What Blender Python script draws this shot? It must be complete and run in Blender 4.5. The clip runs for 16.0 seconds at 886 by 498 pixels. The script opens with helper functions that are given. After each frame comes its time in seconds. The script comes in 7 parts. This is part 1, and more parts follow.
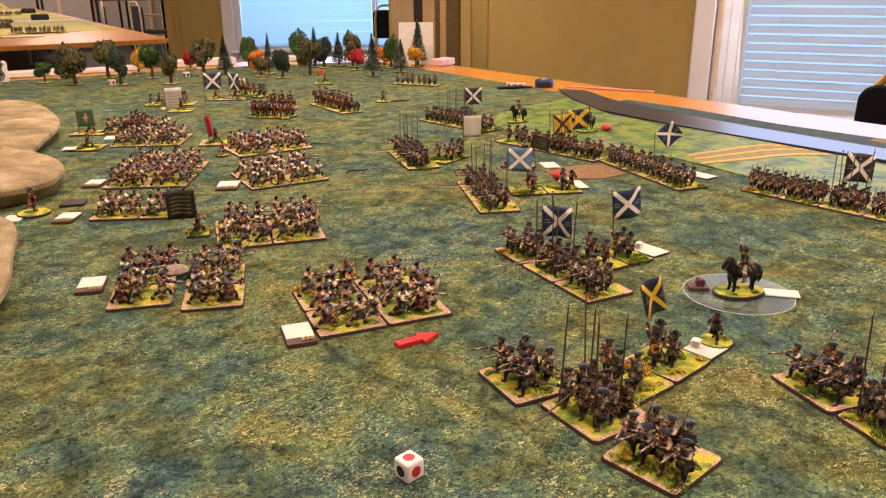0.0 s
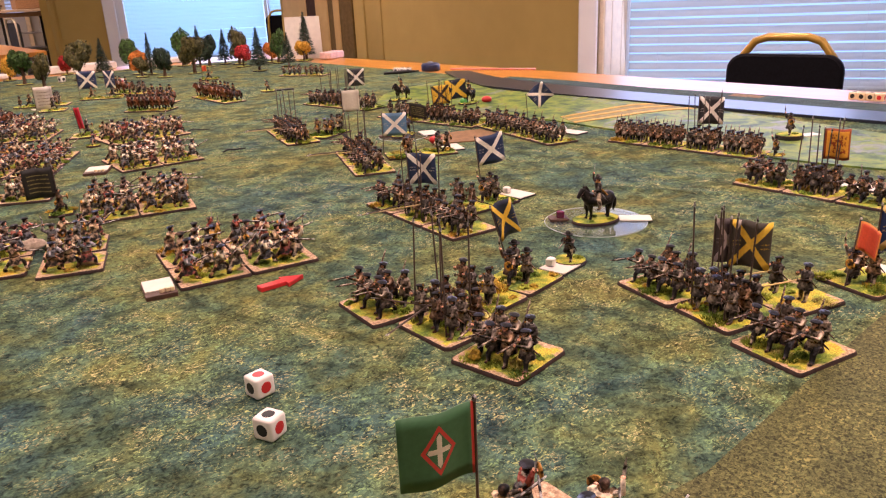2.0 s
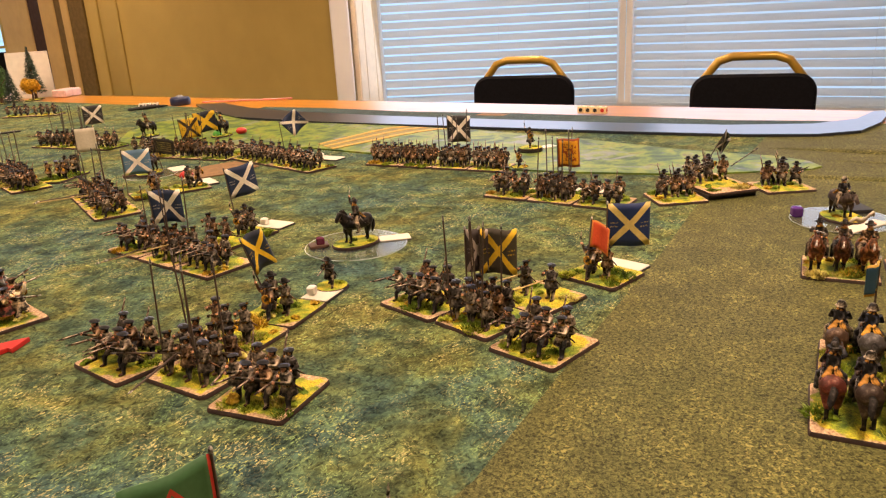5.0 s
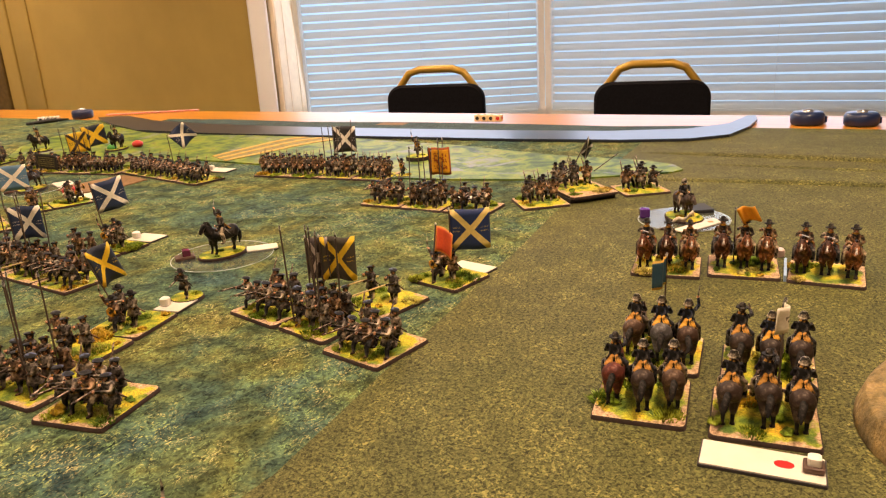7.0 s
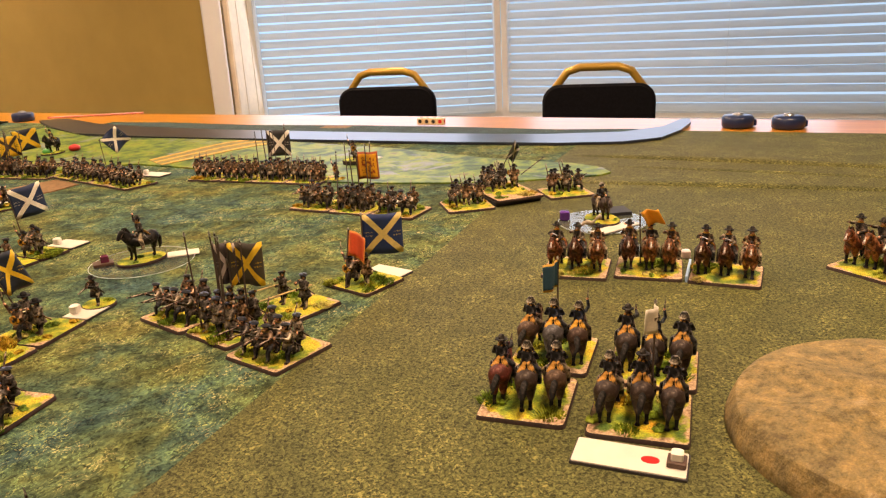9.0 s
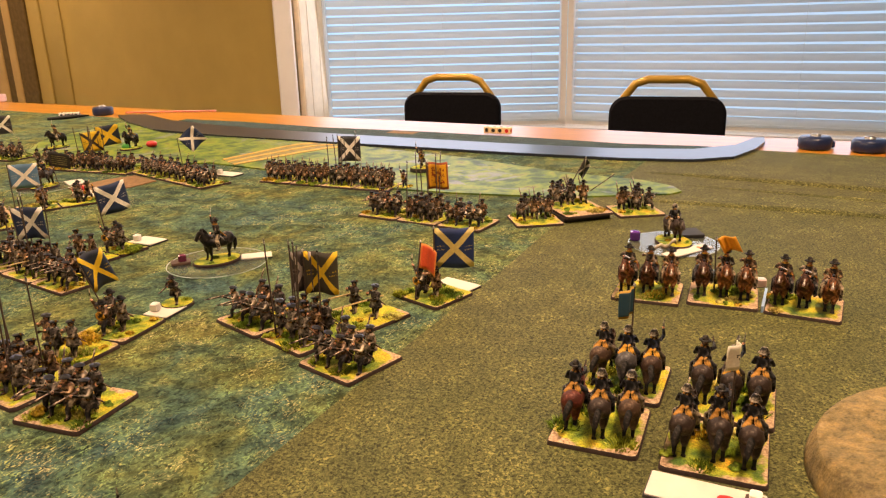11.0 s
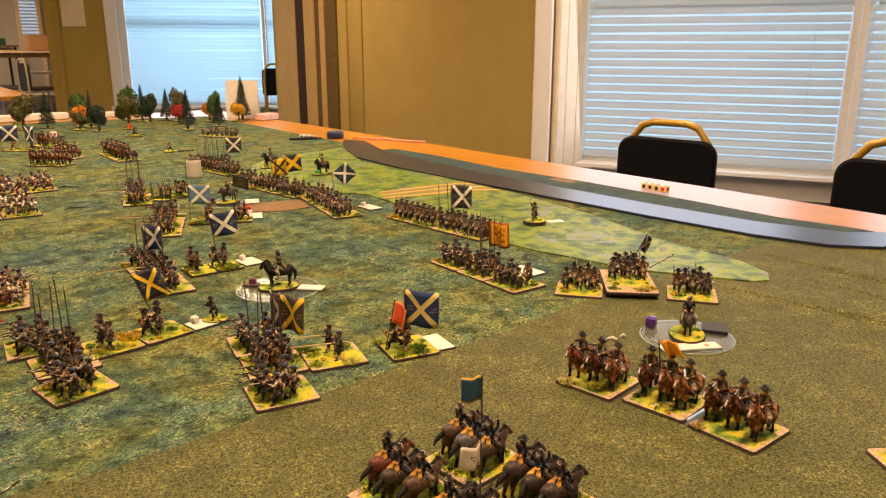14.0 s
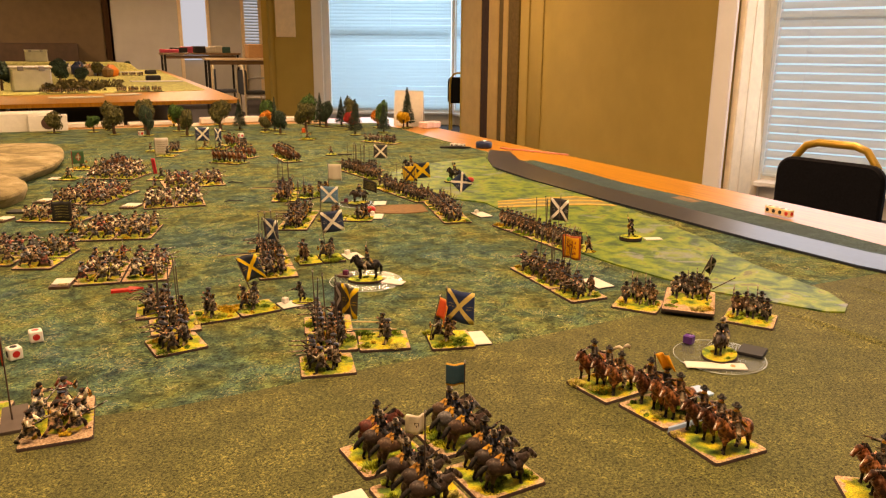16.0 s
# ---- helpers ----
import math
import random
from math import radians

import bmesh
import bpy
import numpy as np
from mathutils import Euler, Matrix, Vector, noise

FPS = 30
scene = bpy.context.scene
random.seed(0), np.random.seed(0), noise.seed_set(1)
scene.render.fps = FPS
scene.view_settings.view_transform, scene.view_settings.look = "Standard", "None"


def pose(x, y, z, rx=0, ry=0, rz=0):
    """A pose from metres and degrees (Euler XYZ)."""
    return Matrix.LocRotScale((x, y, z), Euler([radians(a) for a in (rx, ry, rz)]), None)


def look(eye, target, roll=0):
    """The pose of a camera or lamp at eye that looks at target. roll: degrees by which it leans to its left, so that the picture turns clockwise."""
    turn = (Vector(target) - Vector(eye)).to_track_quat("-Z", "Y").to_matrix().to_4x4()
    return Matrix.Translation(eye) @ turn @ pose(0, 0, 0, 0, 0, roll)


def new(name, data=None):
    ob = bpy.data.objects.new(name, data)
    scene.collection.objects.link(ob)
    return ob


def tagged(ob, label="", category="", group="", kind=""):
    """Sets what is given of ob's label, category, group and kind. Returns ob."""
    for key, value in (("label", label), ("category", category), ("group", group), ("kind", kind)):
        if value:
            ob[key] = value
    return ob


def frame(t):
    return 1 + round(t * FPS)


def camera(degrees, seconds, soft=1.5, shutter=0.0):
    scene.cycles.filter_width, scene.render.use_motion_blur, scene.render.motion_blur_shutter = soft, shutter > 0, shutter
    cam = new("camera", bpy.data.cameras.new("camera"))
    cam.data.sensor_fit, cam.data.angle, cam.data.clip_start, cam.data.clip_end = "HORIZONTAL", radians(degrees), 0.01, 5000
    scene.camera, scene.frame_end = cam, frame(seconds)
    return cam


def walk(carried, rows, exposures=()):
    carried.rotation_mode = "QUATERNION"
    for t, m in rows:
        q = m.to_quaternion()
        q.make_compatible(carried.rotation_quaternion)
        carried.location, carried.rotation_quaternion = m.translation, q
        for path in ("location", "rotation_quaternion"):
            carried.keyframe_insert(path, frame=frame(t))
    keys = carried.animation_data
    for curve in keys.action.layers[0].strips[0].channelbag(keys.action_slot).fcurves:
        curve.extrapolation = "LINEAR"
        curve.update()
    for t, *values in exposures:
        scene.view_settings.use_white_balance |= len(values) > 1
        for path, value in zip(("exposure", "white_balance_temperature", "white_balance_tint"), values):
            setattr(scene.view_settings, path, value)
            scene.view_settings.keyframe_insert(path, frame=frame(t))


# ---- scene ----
cam = camera(61.2, 16.0, 1.25)
PATH = [
    (0, (0.0180, -0.0237, 0.3263), (1.0704, 1.5420, -0.3383), -0.45),
    (0.5, (0.0169, -0.0247, 0.3016), (1.0874, 1.5251, -0.3717), -0.78),
    (1, (0.0245, -0.0380, 0.2883), (1.1284, 1.4880, -0.3857), -1.31),
    (1.5, (0.0376, -0.0605, 0.2730), (1.1911, 1.4302, -0.3951), -2.14),
    (2, (0.0415, -0.0828, 0.2658), (1.2706, 1.3503, -0.3923), -2.69),
    (2.5, (0.0633, -0.0845, 0.2728), (1.3925, 1.2645, -0.3708), -2.90),
    (3, (0.0704, -0.0477, 0.2669), (1.4999, 1.2010, -0.3638), -2.67),
    (3.5, (0.0719, -0.0542, 0.2609), (1.5861, 1.0954, -0.3596), -2.20),
    (4, (0.0684, -0.0617, 0.2679), (1.6397, 1.0123, -0.3447), -1.98),
    (4.2, (0.0619, -0.0652, 0.2638), (1.6472, 0.9868, -0.3545), -2.08),
    (6.3, (0.0792, -0.1398, 0.2546), (1.7468, 0.7905, -0.3421), -3.75),
    (6.5, (0.0788, -0.1483, 0.2601), (1.7575, 0.7548, -0.3450), -3.29),
    (7, (0.0840, -0.1787, 0.2603), (1.7853, 0.6834, -0.3436), -3.27),
    (7.5, (0.0885, -0.2133, 0.2558), (1.8092, 0.6071, -0.3479), -3.21),
    (8, (0.0921, -0.2369, 0.2586), (1.8293, 0.5483, -0.3469), -3.27),
    (10.3, (0.1007, -0.2196, 0.2649), (1.8305, 0.5795, -0.3408), -2.15),
    (10.5, (0.0992, -0.2191, 0.2653), (1.8179, 0.6070, -0.3368), -2.07),
    (11, (0.0911, -0.2148, 0.2770), (1.7714, 0.6936, -0.3161), -1.50),
    (11.5, (0.0768, -0.2781, 0.2960), (1.6973, 0.7348, -0.2935), -1.05),
    (12, (0.0973, -0.3321, 0.2976), (1.6424, 0.7943, -0.2882), -0.80),
    (12.5, (0.1647, -0.3641, 0.2764), (1.6305, 0.8673, -0.3029), -0.62),
    (13, (0.2368, -0.4306, 0.3209), (1.6301, 0.8891, -0.2452), -0.26),
    (13.5, (0.2188, -0.4729, 0.3361), (1.5334, 0.9315, -0.2113), 0.02),
    (14, (0.2426, -0.4974, 0.3377), (1.4808, 0.9822, -0.1890), 0.06),
    (14.5, (0.2550, -0.5086, 0.3450), (1.4197, 1.0348, -0.1671), 0.32),
    (15, (0.2331, -0.6014, 0.3608), (1.2770, 1.0297, -0.1403), -0.14),
    (15.5, (0.2500, -0.6706, 0.3864), (1.1859, 1.0264, -0.1062), -0.58),
    (16, (0.3249, -0.6688, 0.3607), (1.1599, 1.0758, -0.1471), 0.37),
]
walk(cam, [(t, look(eye, target, roll)) for t, eye, target, roll in PATH],
     [(0, 0.03, 6150, 40), (2, 0.08, 5900, 50), (3.2, 0.05, 5700, 54), (4, 0.06, 6600, 40), (6.5, 0.10, 7200, 32), (11, 0.06, 7350, 33), (14, 0.04, 7500, 30), (16, -0.02, 8900, 34)])

# ---- world and light ----
FLOOR = -0.75      # the table top is the level 0
CEIL = 2.15
world = bpy.data.worlds.new("sky_world")
scene.world = world
world.use_nodes = True
wn = world.node_tree.nodes
sky = wn.new("ShaderNodeTexSky")
sky.sky_type = 'NISHITA'
sky.sun_disc = False
sky.sun_elevation, sky.sun_rotation = radians(40), radians(200)
world.node_tree.links.new(sky.outputs[0], wn["Background"].inputs[0])
wn["Background"].inputs[1].default_value = 0.12
sun = new("sun", bpy.data.lights.new("sun", "SUN"))
sun.data.energy, sun.data.angle, sun.data.color = 2.0, radians(4), (1, 0.95, 0.88)
sun.matrix_world = pose(0, 0, 5, 50, 0, 200)


def area(name, eye, target, sx, sy, watts, colour):
    """A lamp in an opening or a ceiling fixture."""
    d = bpy.data.lights.new(name, "AREA")
    d.shape, d.size, d.size_y, d.energy, d.color = 'RECTANGLE', sx, sy, watts, colour
    ob = new(name, d)
    ob.matrix_world = look(eye, target)
    return ob


DAY = (0.62, 0.80, 1.0)
WARM = (1.0, 0.80, 0.52)
area("window_light", (5.45, 0.4, 0.75), (1.0, 0.4, 0.0), 2.0, 2.2, 27, DAY)
area("window_light", (5.0, 2.6, 0.75), (1.0, 0.6, 0.0), 1.6, 2.2, 24, DAY)
area("window_light", (4.4, 10.2, 0.7), (1.5, 3.0, 0.0), 1.7, 2.0, 36, DAY)
LAMPS = ((0.75, -0.5), (0.7, 2.2), (3.2, 1.6), (3.0, 6.3), (-2.2, 1.5), (0.2, 7.5), (1.9, 12.0), (-1.5, 16.2), (2.2, 16.0))
for lx, ly in LAMPS:
    area("ceiling_tube_light", (lx, ly, CEIL - 0.075), (lx, ly, 0), 1.15, 0.26, 66, WARM)


# ---- materials ----
class Nodes:
    """Short-hand for building one node material."""
    def __init__(self, name, rough=0.6, metal=0.0):
        self.m = bpy.data.materials.new(name)
        self.m.use_nodes = True
        self.t = self.m.node_tree
        self.b = self.t.nodes["Principled BSDF"]
        self.b.inputs["Roughness"].default_value = rough
        self.b.inputs["Metallic"].default_value = metal

    def n(self, kind, **kw):
        o = self.t.nodes.new("ShaderNode" + kind)
        for k, v in kw.items():
            setattr(o, k, v)
        return o

    def to(self, a, b):
        self.t.links.new(a, b)

    def coords(self, which="Object"):
        return self.n("TexCoord").outputs[which]

    def noise(self, scale, detail=4.0, rough=0.55, vec=None, dist=0.0):
        o = self.n("TexNoise")
        o.inputs["Scale"].default_value = scale
        o.inputs["Detail"].default_value = detail
        o.inputs["Roughness"].default_value = rough
        o.inputs["Distortion"].default_value = dist
        if vec is not None:
            self.to(vec, o.inputs["Vector"])
        return o.outputs["Fac"]

    def ramp(self, fac, stops, interp='LINEAR'):
        o = self.n("ValToRGB")
        r = o.color_ramp
        r.interpolation = interp
        while len(r.elements) < len(stops):
            r.elements.new(0.5)
        for e, (p, c) in zip(r.elements, stops):
            e.position, e.color = p, (*c, 1) if len(c) == 3 else c
        self.to(fac, o.inputs[0])
        return o.outputs[0]

    def mix(self, fac, a, b, blend='MIX'):
        o = self.n("Mix", data_type='RGBA', blend_type=blend)
        for v, k in ((fac, 0), (a, 6), (b, 7)):
            if isinstance(v, (int, float)):
                o.inputs[k].default_value = v
            elif isinstance(v, tuple):
                o.inputs[k].default_value = (*v, 1)
            else:
                self.to(v, o.inputs[k])
        return o.outputs[2]

    def math(self, op, a, b=0.0, clamp=False):
        o = self.n("Math", operation=op, use_clamp=clamp)
        for v, k in ((a, 0), (b, 1)):
            if isinstance(v, (int, float)):
                o.inputs[k].default_value = v
            else:
                self.to(v, o.inputs[k])
        return o.outputs[0]

    def colour(self, c):
        if isinstance(c, tuple):
            self.b.inputs["Base Color"].default_value = (*c, 1)
        else:
            self.to(c, self.b.inputs["Base Color"])

    def bump(self, h, strength=0.3, dist=0.001):
        o = self.n("Bump")
        o.inputs["Strength"].default_value = strength
        o.inputs["Distance"].default_value = dist
        self.to(h, o.inputs["Height"])
        self.to(o.outputs[0], self.b.inputs["Normal"])

    def rand(self):
        return self.n("ObjectInfo").outputs["Random"]


def scaled(c, k):
    return tuple(min(1.0, v * k) for v in c)


def plain(name, c, rough=0.6, metal=0.0, grain=40.0, spread=0.25, bump=0.0, gloss=0.5):
    """A surface of one colour with fine mottling."""
    k = Nodes(name, rough, metal)
    k.b.inputs["Specular IOR Level"].default_value = gloss
    f = k.noise(grain, 5, 0.6, k.coords())
    k.colour(k.ramp(f, ((0.3, scaled(c, 1 - spread)), (0.7, scaled(c, 1 + spread)))))
    if bump:
        k.bump(f, bump, 0.3 / grain)
    return k.m


def painted(name, colours, grain=190.0, rough=0.65, dry=1.0, deep=0.03):
    """Miniature paint: one of the colours for each casting, shaded by wash and dry-brushed grain."""
    k = Nodes(name, rough)
    k.b.inputs["Specular IOR Level"].default_value = 0.25
    n = len(colours)
    base = k.ramp(k.rand(), [(i / n, c) for i, c in enumerate(colours)], 'CONSTANT')
    f = k.noise(grain, 3, 0.6, k.coords())
    wash = k.ramp(f, ((0.43, (deep, deep * 0.93, deep * 0.86)), (0.55, (1, 1, 1)), (0.68, (1 + 0.7 * dry, 1 + 0.65 * dry, 1 + 0.6 * dry))))
    light = k.ramp(f, ((0.56, (0, 0, 0)), (0.70, (0.26 * dry, 0.23 * dry, 0.185 * dry))))
    k.colour(k.mix(1.0, k.mix(1.0, base, wash, 'MULTIPLY'), light, 'ADD'))
    k.bump(f, 0.4, 0.0012)
    return k.m


def mat_cloth(name, dark, mid, fleck, cool, warm, blotch=1.0):
    """A printed play mat: short grass strokes in clumps over dark ground, with wide cool and warm patches."""
    k = Nodes(name, 0.8)
    k.b.inputs["Specular IOR Level"].default_value = 0.22
    co = k.coords()
    fine = k.noise(380, 2.0, 0.5, co, 0.9)
    strokes = k.noise(420, 4, 0.64, co, 1.0)
    clump = k.noise(26, 4, 0.62, co, 0.5)
    wide = k.noise(3.4, 4, 0.55, co)
    drift = k.noise(7.0, 4, 0.6, co, 0.4)
    base = k.ramp(strokes, ((0.38, dark), (0.54, mid), (0.70, scaled(mid, 1.9))))
    base = k.mix(k.math('MULTIPLY', k.ramp(wide, ((0.42, (0, 0, 0)), (0.58, (1, 1, 1)))), 0.55), base, k.mix(1.0, base, cool, 'MULTIPLY'))
    base = k.mix(k.math('MULTIPLY', k.ramp(drift, ((0.46, (0, 0, 0)), (0.64, (1, 1, 1)))), 0.6), base, k.mix(1.0, base, warm, 'MULTIPLY'))
    base = k.mix(1.0, base, k.ramp(clump, ((0.32, (1 - 0.45 * blotch,) * 3), (0.5, (0.97, 0.97, 0.97)), (0.68, (1 + 0.40 * blotch,) * 3))), 'MULTIPLY')
    density = k.ramp(k.math('ADD', k.math('MULTIPLY', clump, 0.6), k.math('MULTIPLY', drift, 0.4)), ((0.47, (0, 0, 0)), (0.60, (1, 1, 1))))
    spots = k.ramp(fine, ((0.55, (0, 0, 0)), (0.66, (1, 1, 1))))
    k.colour(k.mix(k.math('MULTIPLY', k.math('MULTIPLY', spots, k.math('ADD', k.math('MULTIPLY', density, 0.85), 0.05)), 1.0, True), base, fleck))
    k.bump(k.noise(900, 3, 0.6, co), 0.25, 0.0004)
    return k.m


def green_print():
    """The printed green mat: teal, grass green, olive and brown patches under short pale grass strokes."""
    k = Nodes("printed_green_mat", 0.9)
    k.b.inputs["Specular IOR Level"].default_value = 0.06
    co = k.coords()
    patch = k.math('ADD', k.math('MULTIPLY', k.noise(4.5, 3, 0.5, co, 0.3), 0.5), k.math('MULTIPLY', k.noise(17, 4, 0.6, co, 0.8), 0.5))
    hue = k.ramp(patch, ((0.36, (0.042, 0.088, 0.084)), (0.46, (0.060, 0.104, 0.064)), (0.55, (0.096, 0.116, 0.042)), (0.64, (0.136, 0.128, 0.036)), (0.74, (0.112, 0.088, 0.036))))
    strokes = k.noise(190, 4, 0.68, co, 1.1)
    body = k.mix(1.0, hue, k.ramp(strokes, ((0.35, (0.24, 0.26, 0.30)), (0.51, (0.95, 0.96, 0.98)), (0.68, (1.75, 1.75, 1.6)))), 'MULTIPLY')
    clump = k.noise(30, 4, 0.62, co, 0.6)
    body = k.mix(1.0, body, k.ramp(clump, ((0.34, (0.46, 0.49, 0.53)), (0.52, (1, 1, 1)), (0.68, (1.40, 1.36, 1.25)))), 'MULTIPLY')
    pale = k.ramp(k.noise(45, 2, 0.5, co), ((0.40, (0.26, 0.42, 0.16)), (0.52, (0.48, 0.50, 0.16)), (0.62, (0.66, 0.58, 0.26))))
    density = k.ramp(k.math('ADD', k.math('MULTIPLY', clump, 0.45), k.math('MULTIPLY', k.noise(6.5, 4, 0.6, co, 0.4), 0.55)), ((0.45, (0, 0, 0)), (0.55, (1, 1, 1))))
    # short curled grass strokes
    mp = k.n("Mapping")
    mp.inputs["Rotation"].default_value = (0, 0, radians(35))
    mp.inputs["Scale"].default_value = (1.0, 1.7, 1)
    k.to(co, mp.inputs[0])
    dash = k.ramp(k.noise(250, 3.0, 0.6, mp.outputs[0], 1.6), ((0.54, (0, 0, 0)), (0.66, (1, 1, 1))))
    k.colour(k.mix(k.math('MULTIPLY', dash, k.math('ADD', k.math('MULTIPLY', density, 0.85), 0.08), True), body, pale))
    k.bump(k.noise(900, 3, 0.6, co), 0.25, 0.0004)
    return k.m


GREEN_MAT = green_print()
OLIVE_MAT = mat_cloth("printed_olive_mat", (0.019, 0.020, 0.005), (0.101, 0.101, 0.032), (0.31, 0.28, 0.085), (0.85, 0.95, 0.9), (1.10, 1.05, 0.88), 0.22)


def flock_top():
    """The top of a stand: sand at the rim, static grass in green and straw inside."""
    k = Nodes("flocked_base_top", 0.9)
    co = k.coords()
    off = k.n("VectorMath", operation='ADD')
    k.to(co, off.inputs[0])
    cm = k.n("CombineXYZ")
    r = k.math('MULTIPLY', k.rand(), 7.0)
    k.to(r, cm.inputs[0]); k.to(r, cm.inputs[1])
    k.to(cm.outputs[0], off.inputs[1])
    q = off.outputs[0]
    sx = k.n("SeparateXYZ")
    k.to(co, sx.inputs[0])
    ax, ay = k.math('ABSOLUTE', sx.outputs[0]), k.math('ABSOLUTE', sx.outputs[1])
    rim = k.math('ADD', k.math('MAXIMUM', ax, ay), k.math('MULTIPLY', k.math('MINIMUM', ax, ay), 0.22))
    rim = k.math('MULTIPLY', k.math('SUBTRACT', rim, 0.0284), 85.0)
    n1 = k.noise(70, 4, 0.6, q)
    edge = k.ramp(k.math('ADD', rim, k.math('MULTIPLY', k.math('SUBTRACT', n1, 0.5), 2.4)), ((0.10, (0, 0, 0)), (0.36, (1, 1, 1))))
    grass = k.ramp(k.noise(55, 3, 0.55, q), ((0.34, (0.08, 0.16, 0.012)), (0.47, (0.30, 0.38, 0.02)), (0.60, (0.68, 0.58, 0.03)), (0.74, (0.68, 0.38, 0.02))))
    fine = k.noise(900, 4, 0.7, q)
    grass = k.mix(1.0, grass, k.ramp(fine, ((0.3, (0.30, 0.30, 0.30)), (0.7, (1.4, 1.4, 1.3)))), 'MULTIPLY')
    sand = k.ramp(k.noise(420, 5, 0.7, q), ((0.34, (0.22, 0.115, 0.06)), (0.56, (0.60, 0.41, 0.25)), (0.74, (0.84, 0.67, 0.48))))
    k.colour(k.mix(edge, grass, sand))
    k.bump(fine, 0.8, 0.0012)
    return k.m


FLOCK = flock_top()
BASE_EDGE = plain("brown_base_edge", (0.034, 0.017, 0.012), 0.8, 0, 300, 0.5, 0.3)
TUFT = painted("grass_tuft", [(0.20, 0.31, 0.02), (0.36, 0.42, 0.035), (0.16, 0.27, 0.02), (0.62, 0.56, 0.16), (0.12, 0.22, 0.02), (0.58, 0.38, 0.03), (0.28, 0.37, 0.03)], 300, 0.9, 0.4, 0.35)
SKIN = painted("painted_flesh", [(0.78, 0.40, 0.24)], 300)
COAT = painted("painted_coat", [(0.13, 0.105, 0.082), (0.20, 0.164, 0.124), (0.15, 0.085, 0.045), (0.30, 0.24, 0.175), (0.085, 0.072, 0.062), (0.24, 0.138, 0.065)])
BREECH = painted("painted_breeches", [(0.09, 0.07, 0.05), (0.06, 0.062, 0.07), (0.34, 0.27, 0.18)])
BONNET = painted("painted_bonnet", [(0.055, 0.078, 0.16), (0.03, 0.036, 0.055), (0.085, 0.12, 0.22), (0.04, 0.05, 0.085)])
HIGHBONNET = painted("painted_blue_bonnet", [(0.06, 0.10, 0.22), (0.10, 0.15, 0.28), (0.10, 0.05, 0.026), (0.03, 0.034, 0.05), (0.09, 0.045, 0.024)])
FELT = painted("painted_black_felt", [(0.018, 0.016, 0.016), (0.04, 0.034, 0.03)], 260, 0.7, 0.4)
WOODP = painted("painted_wood", [(0.15, 0.072, 0.036), (0.075, 0.042, 0.026)])
STEEL = painted("painted_steel", [(0.34, 0.33, 0.32)], 300, 0.35)
GUNMETAL = painted("painted_gun_barrel", [(0.20, 0.145, 0.11)], 300, 0.4)
DARKSTEEL = painted("painted_blackened_steel", [(0.15, 0.12, 0.085), (0.20, 0.165, 0.12)], 300, 0.4)
LEATHER = painted("painted_buff_leather", [(0.60, 0.30, 0.025), (0.46, 0.22, 0.03)], 260, 0.65, 0.35)
SHIRT = painted("painted_linen", [(0.55, 0.46, 0.34), (0.42, 0.34, 0.24), (0.32, 0.19, 0.05), (0.62, 0.55, 0.45), (0.20, 0.10, 0.05)])
NAVY = painted("painted_navy_coat", [(0.022, 0.034, 0.065), (0.03, 0.03, 0.035)], 260, 0.65, 0.5)
HORSEB = painted("painted_bay_horse", [(0.22, 0.066, 0.021), (0.12, 0.038, 0.015), (0.29, 0.105, 0.034)], 240, 0.5, 0.5, 0.2)
HORSED = painted("painted_dark_horse", [(0.042, 0.028, 0.020), (0.076, 0.042, 0.027), (0.11, 0.106, 0.11), (0.14, 0.034, 0.021), (0.054, 0.035, 0.026), (0.105, 0.06, 0.035), (0.068, 0.042, 0.029)], 240, 0.5, 0.3, 0.5)
BLACKHORSE = painted("painted_black_horse", [(0.016, 0.012, 0.011)], 160, 0.5, 0.25)
MANE = painted("painted_mane", [(0.014, 0.011, 0.009)], 260, 0.7, 0.2)
BLAZE = painted("painted_white_blaze", [(0.7, 0.66, 0.6)])


def plaid():
    """Painted tartan: two crossing sets of stripes over one colour for each casting."""
    k = Nodes("painted_plaid", 0.8)
    co = k.coords()
    base = k.ramp(k.rand(), [(i / 6, c) for i, c in enumerate(((0.27, 0.155, 0.075), (0.28, 0.06, 0.038), (0.16, 0.15, 0.085), (0.62, 0.50, 0.34), (0.16, 0.17, 0.19), (0.46, 0.30, 0.16)))], 'CONSTANT')
    out = base
    for d, c in (('Z', (0.05, 0.045, 0.04)), ('Y', (0.30, 0.24, 0.14))):
        w = k.n("TexWave", bands_direction=d)
        w.inputs["Scale"].default_value = 190
        k.to(co, w.inputs["Vector"])
        out = k.mix(k.ramp(w.outputs["Fac"], ((0.72, (0, 0, 0)), (0.8, (0.32, 0.32, 0.32)))), out, c)
    f = k.noise(190, 3, 0.6, co)
    k.colour(k.mix(1.0, out, k.ramp(f, ((0.43, (0.02, 0.018, 0.016)), (0.53, (1, 1, 1)), (0.64, (1.9, 1.8, 1.65)))), 'MULTIPLY'))
    k.bump(f, 0.4, 0.0012)
    return k.m


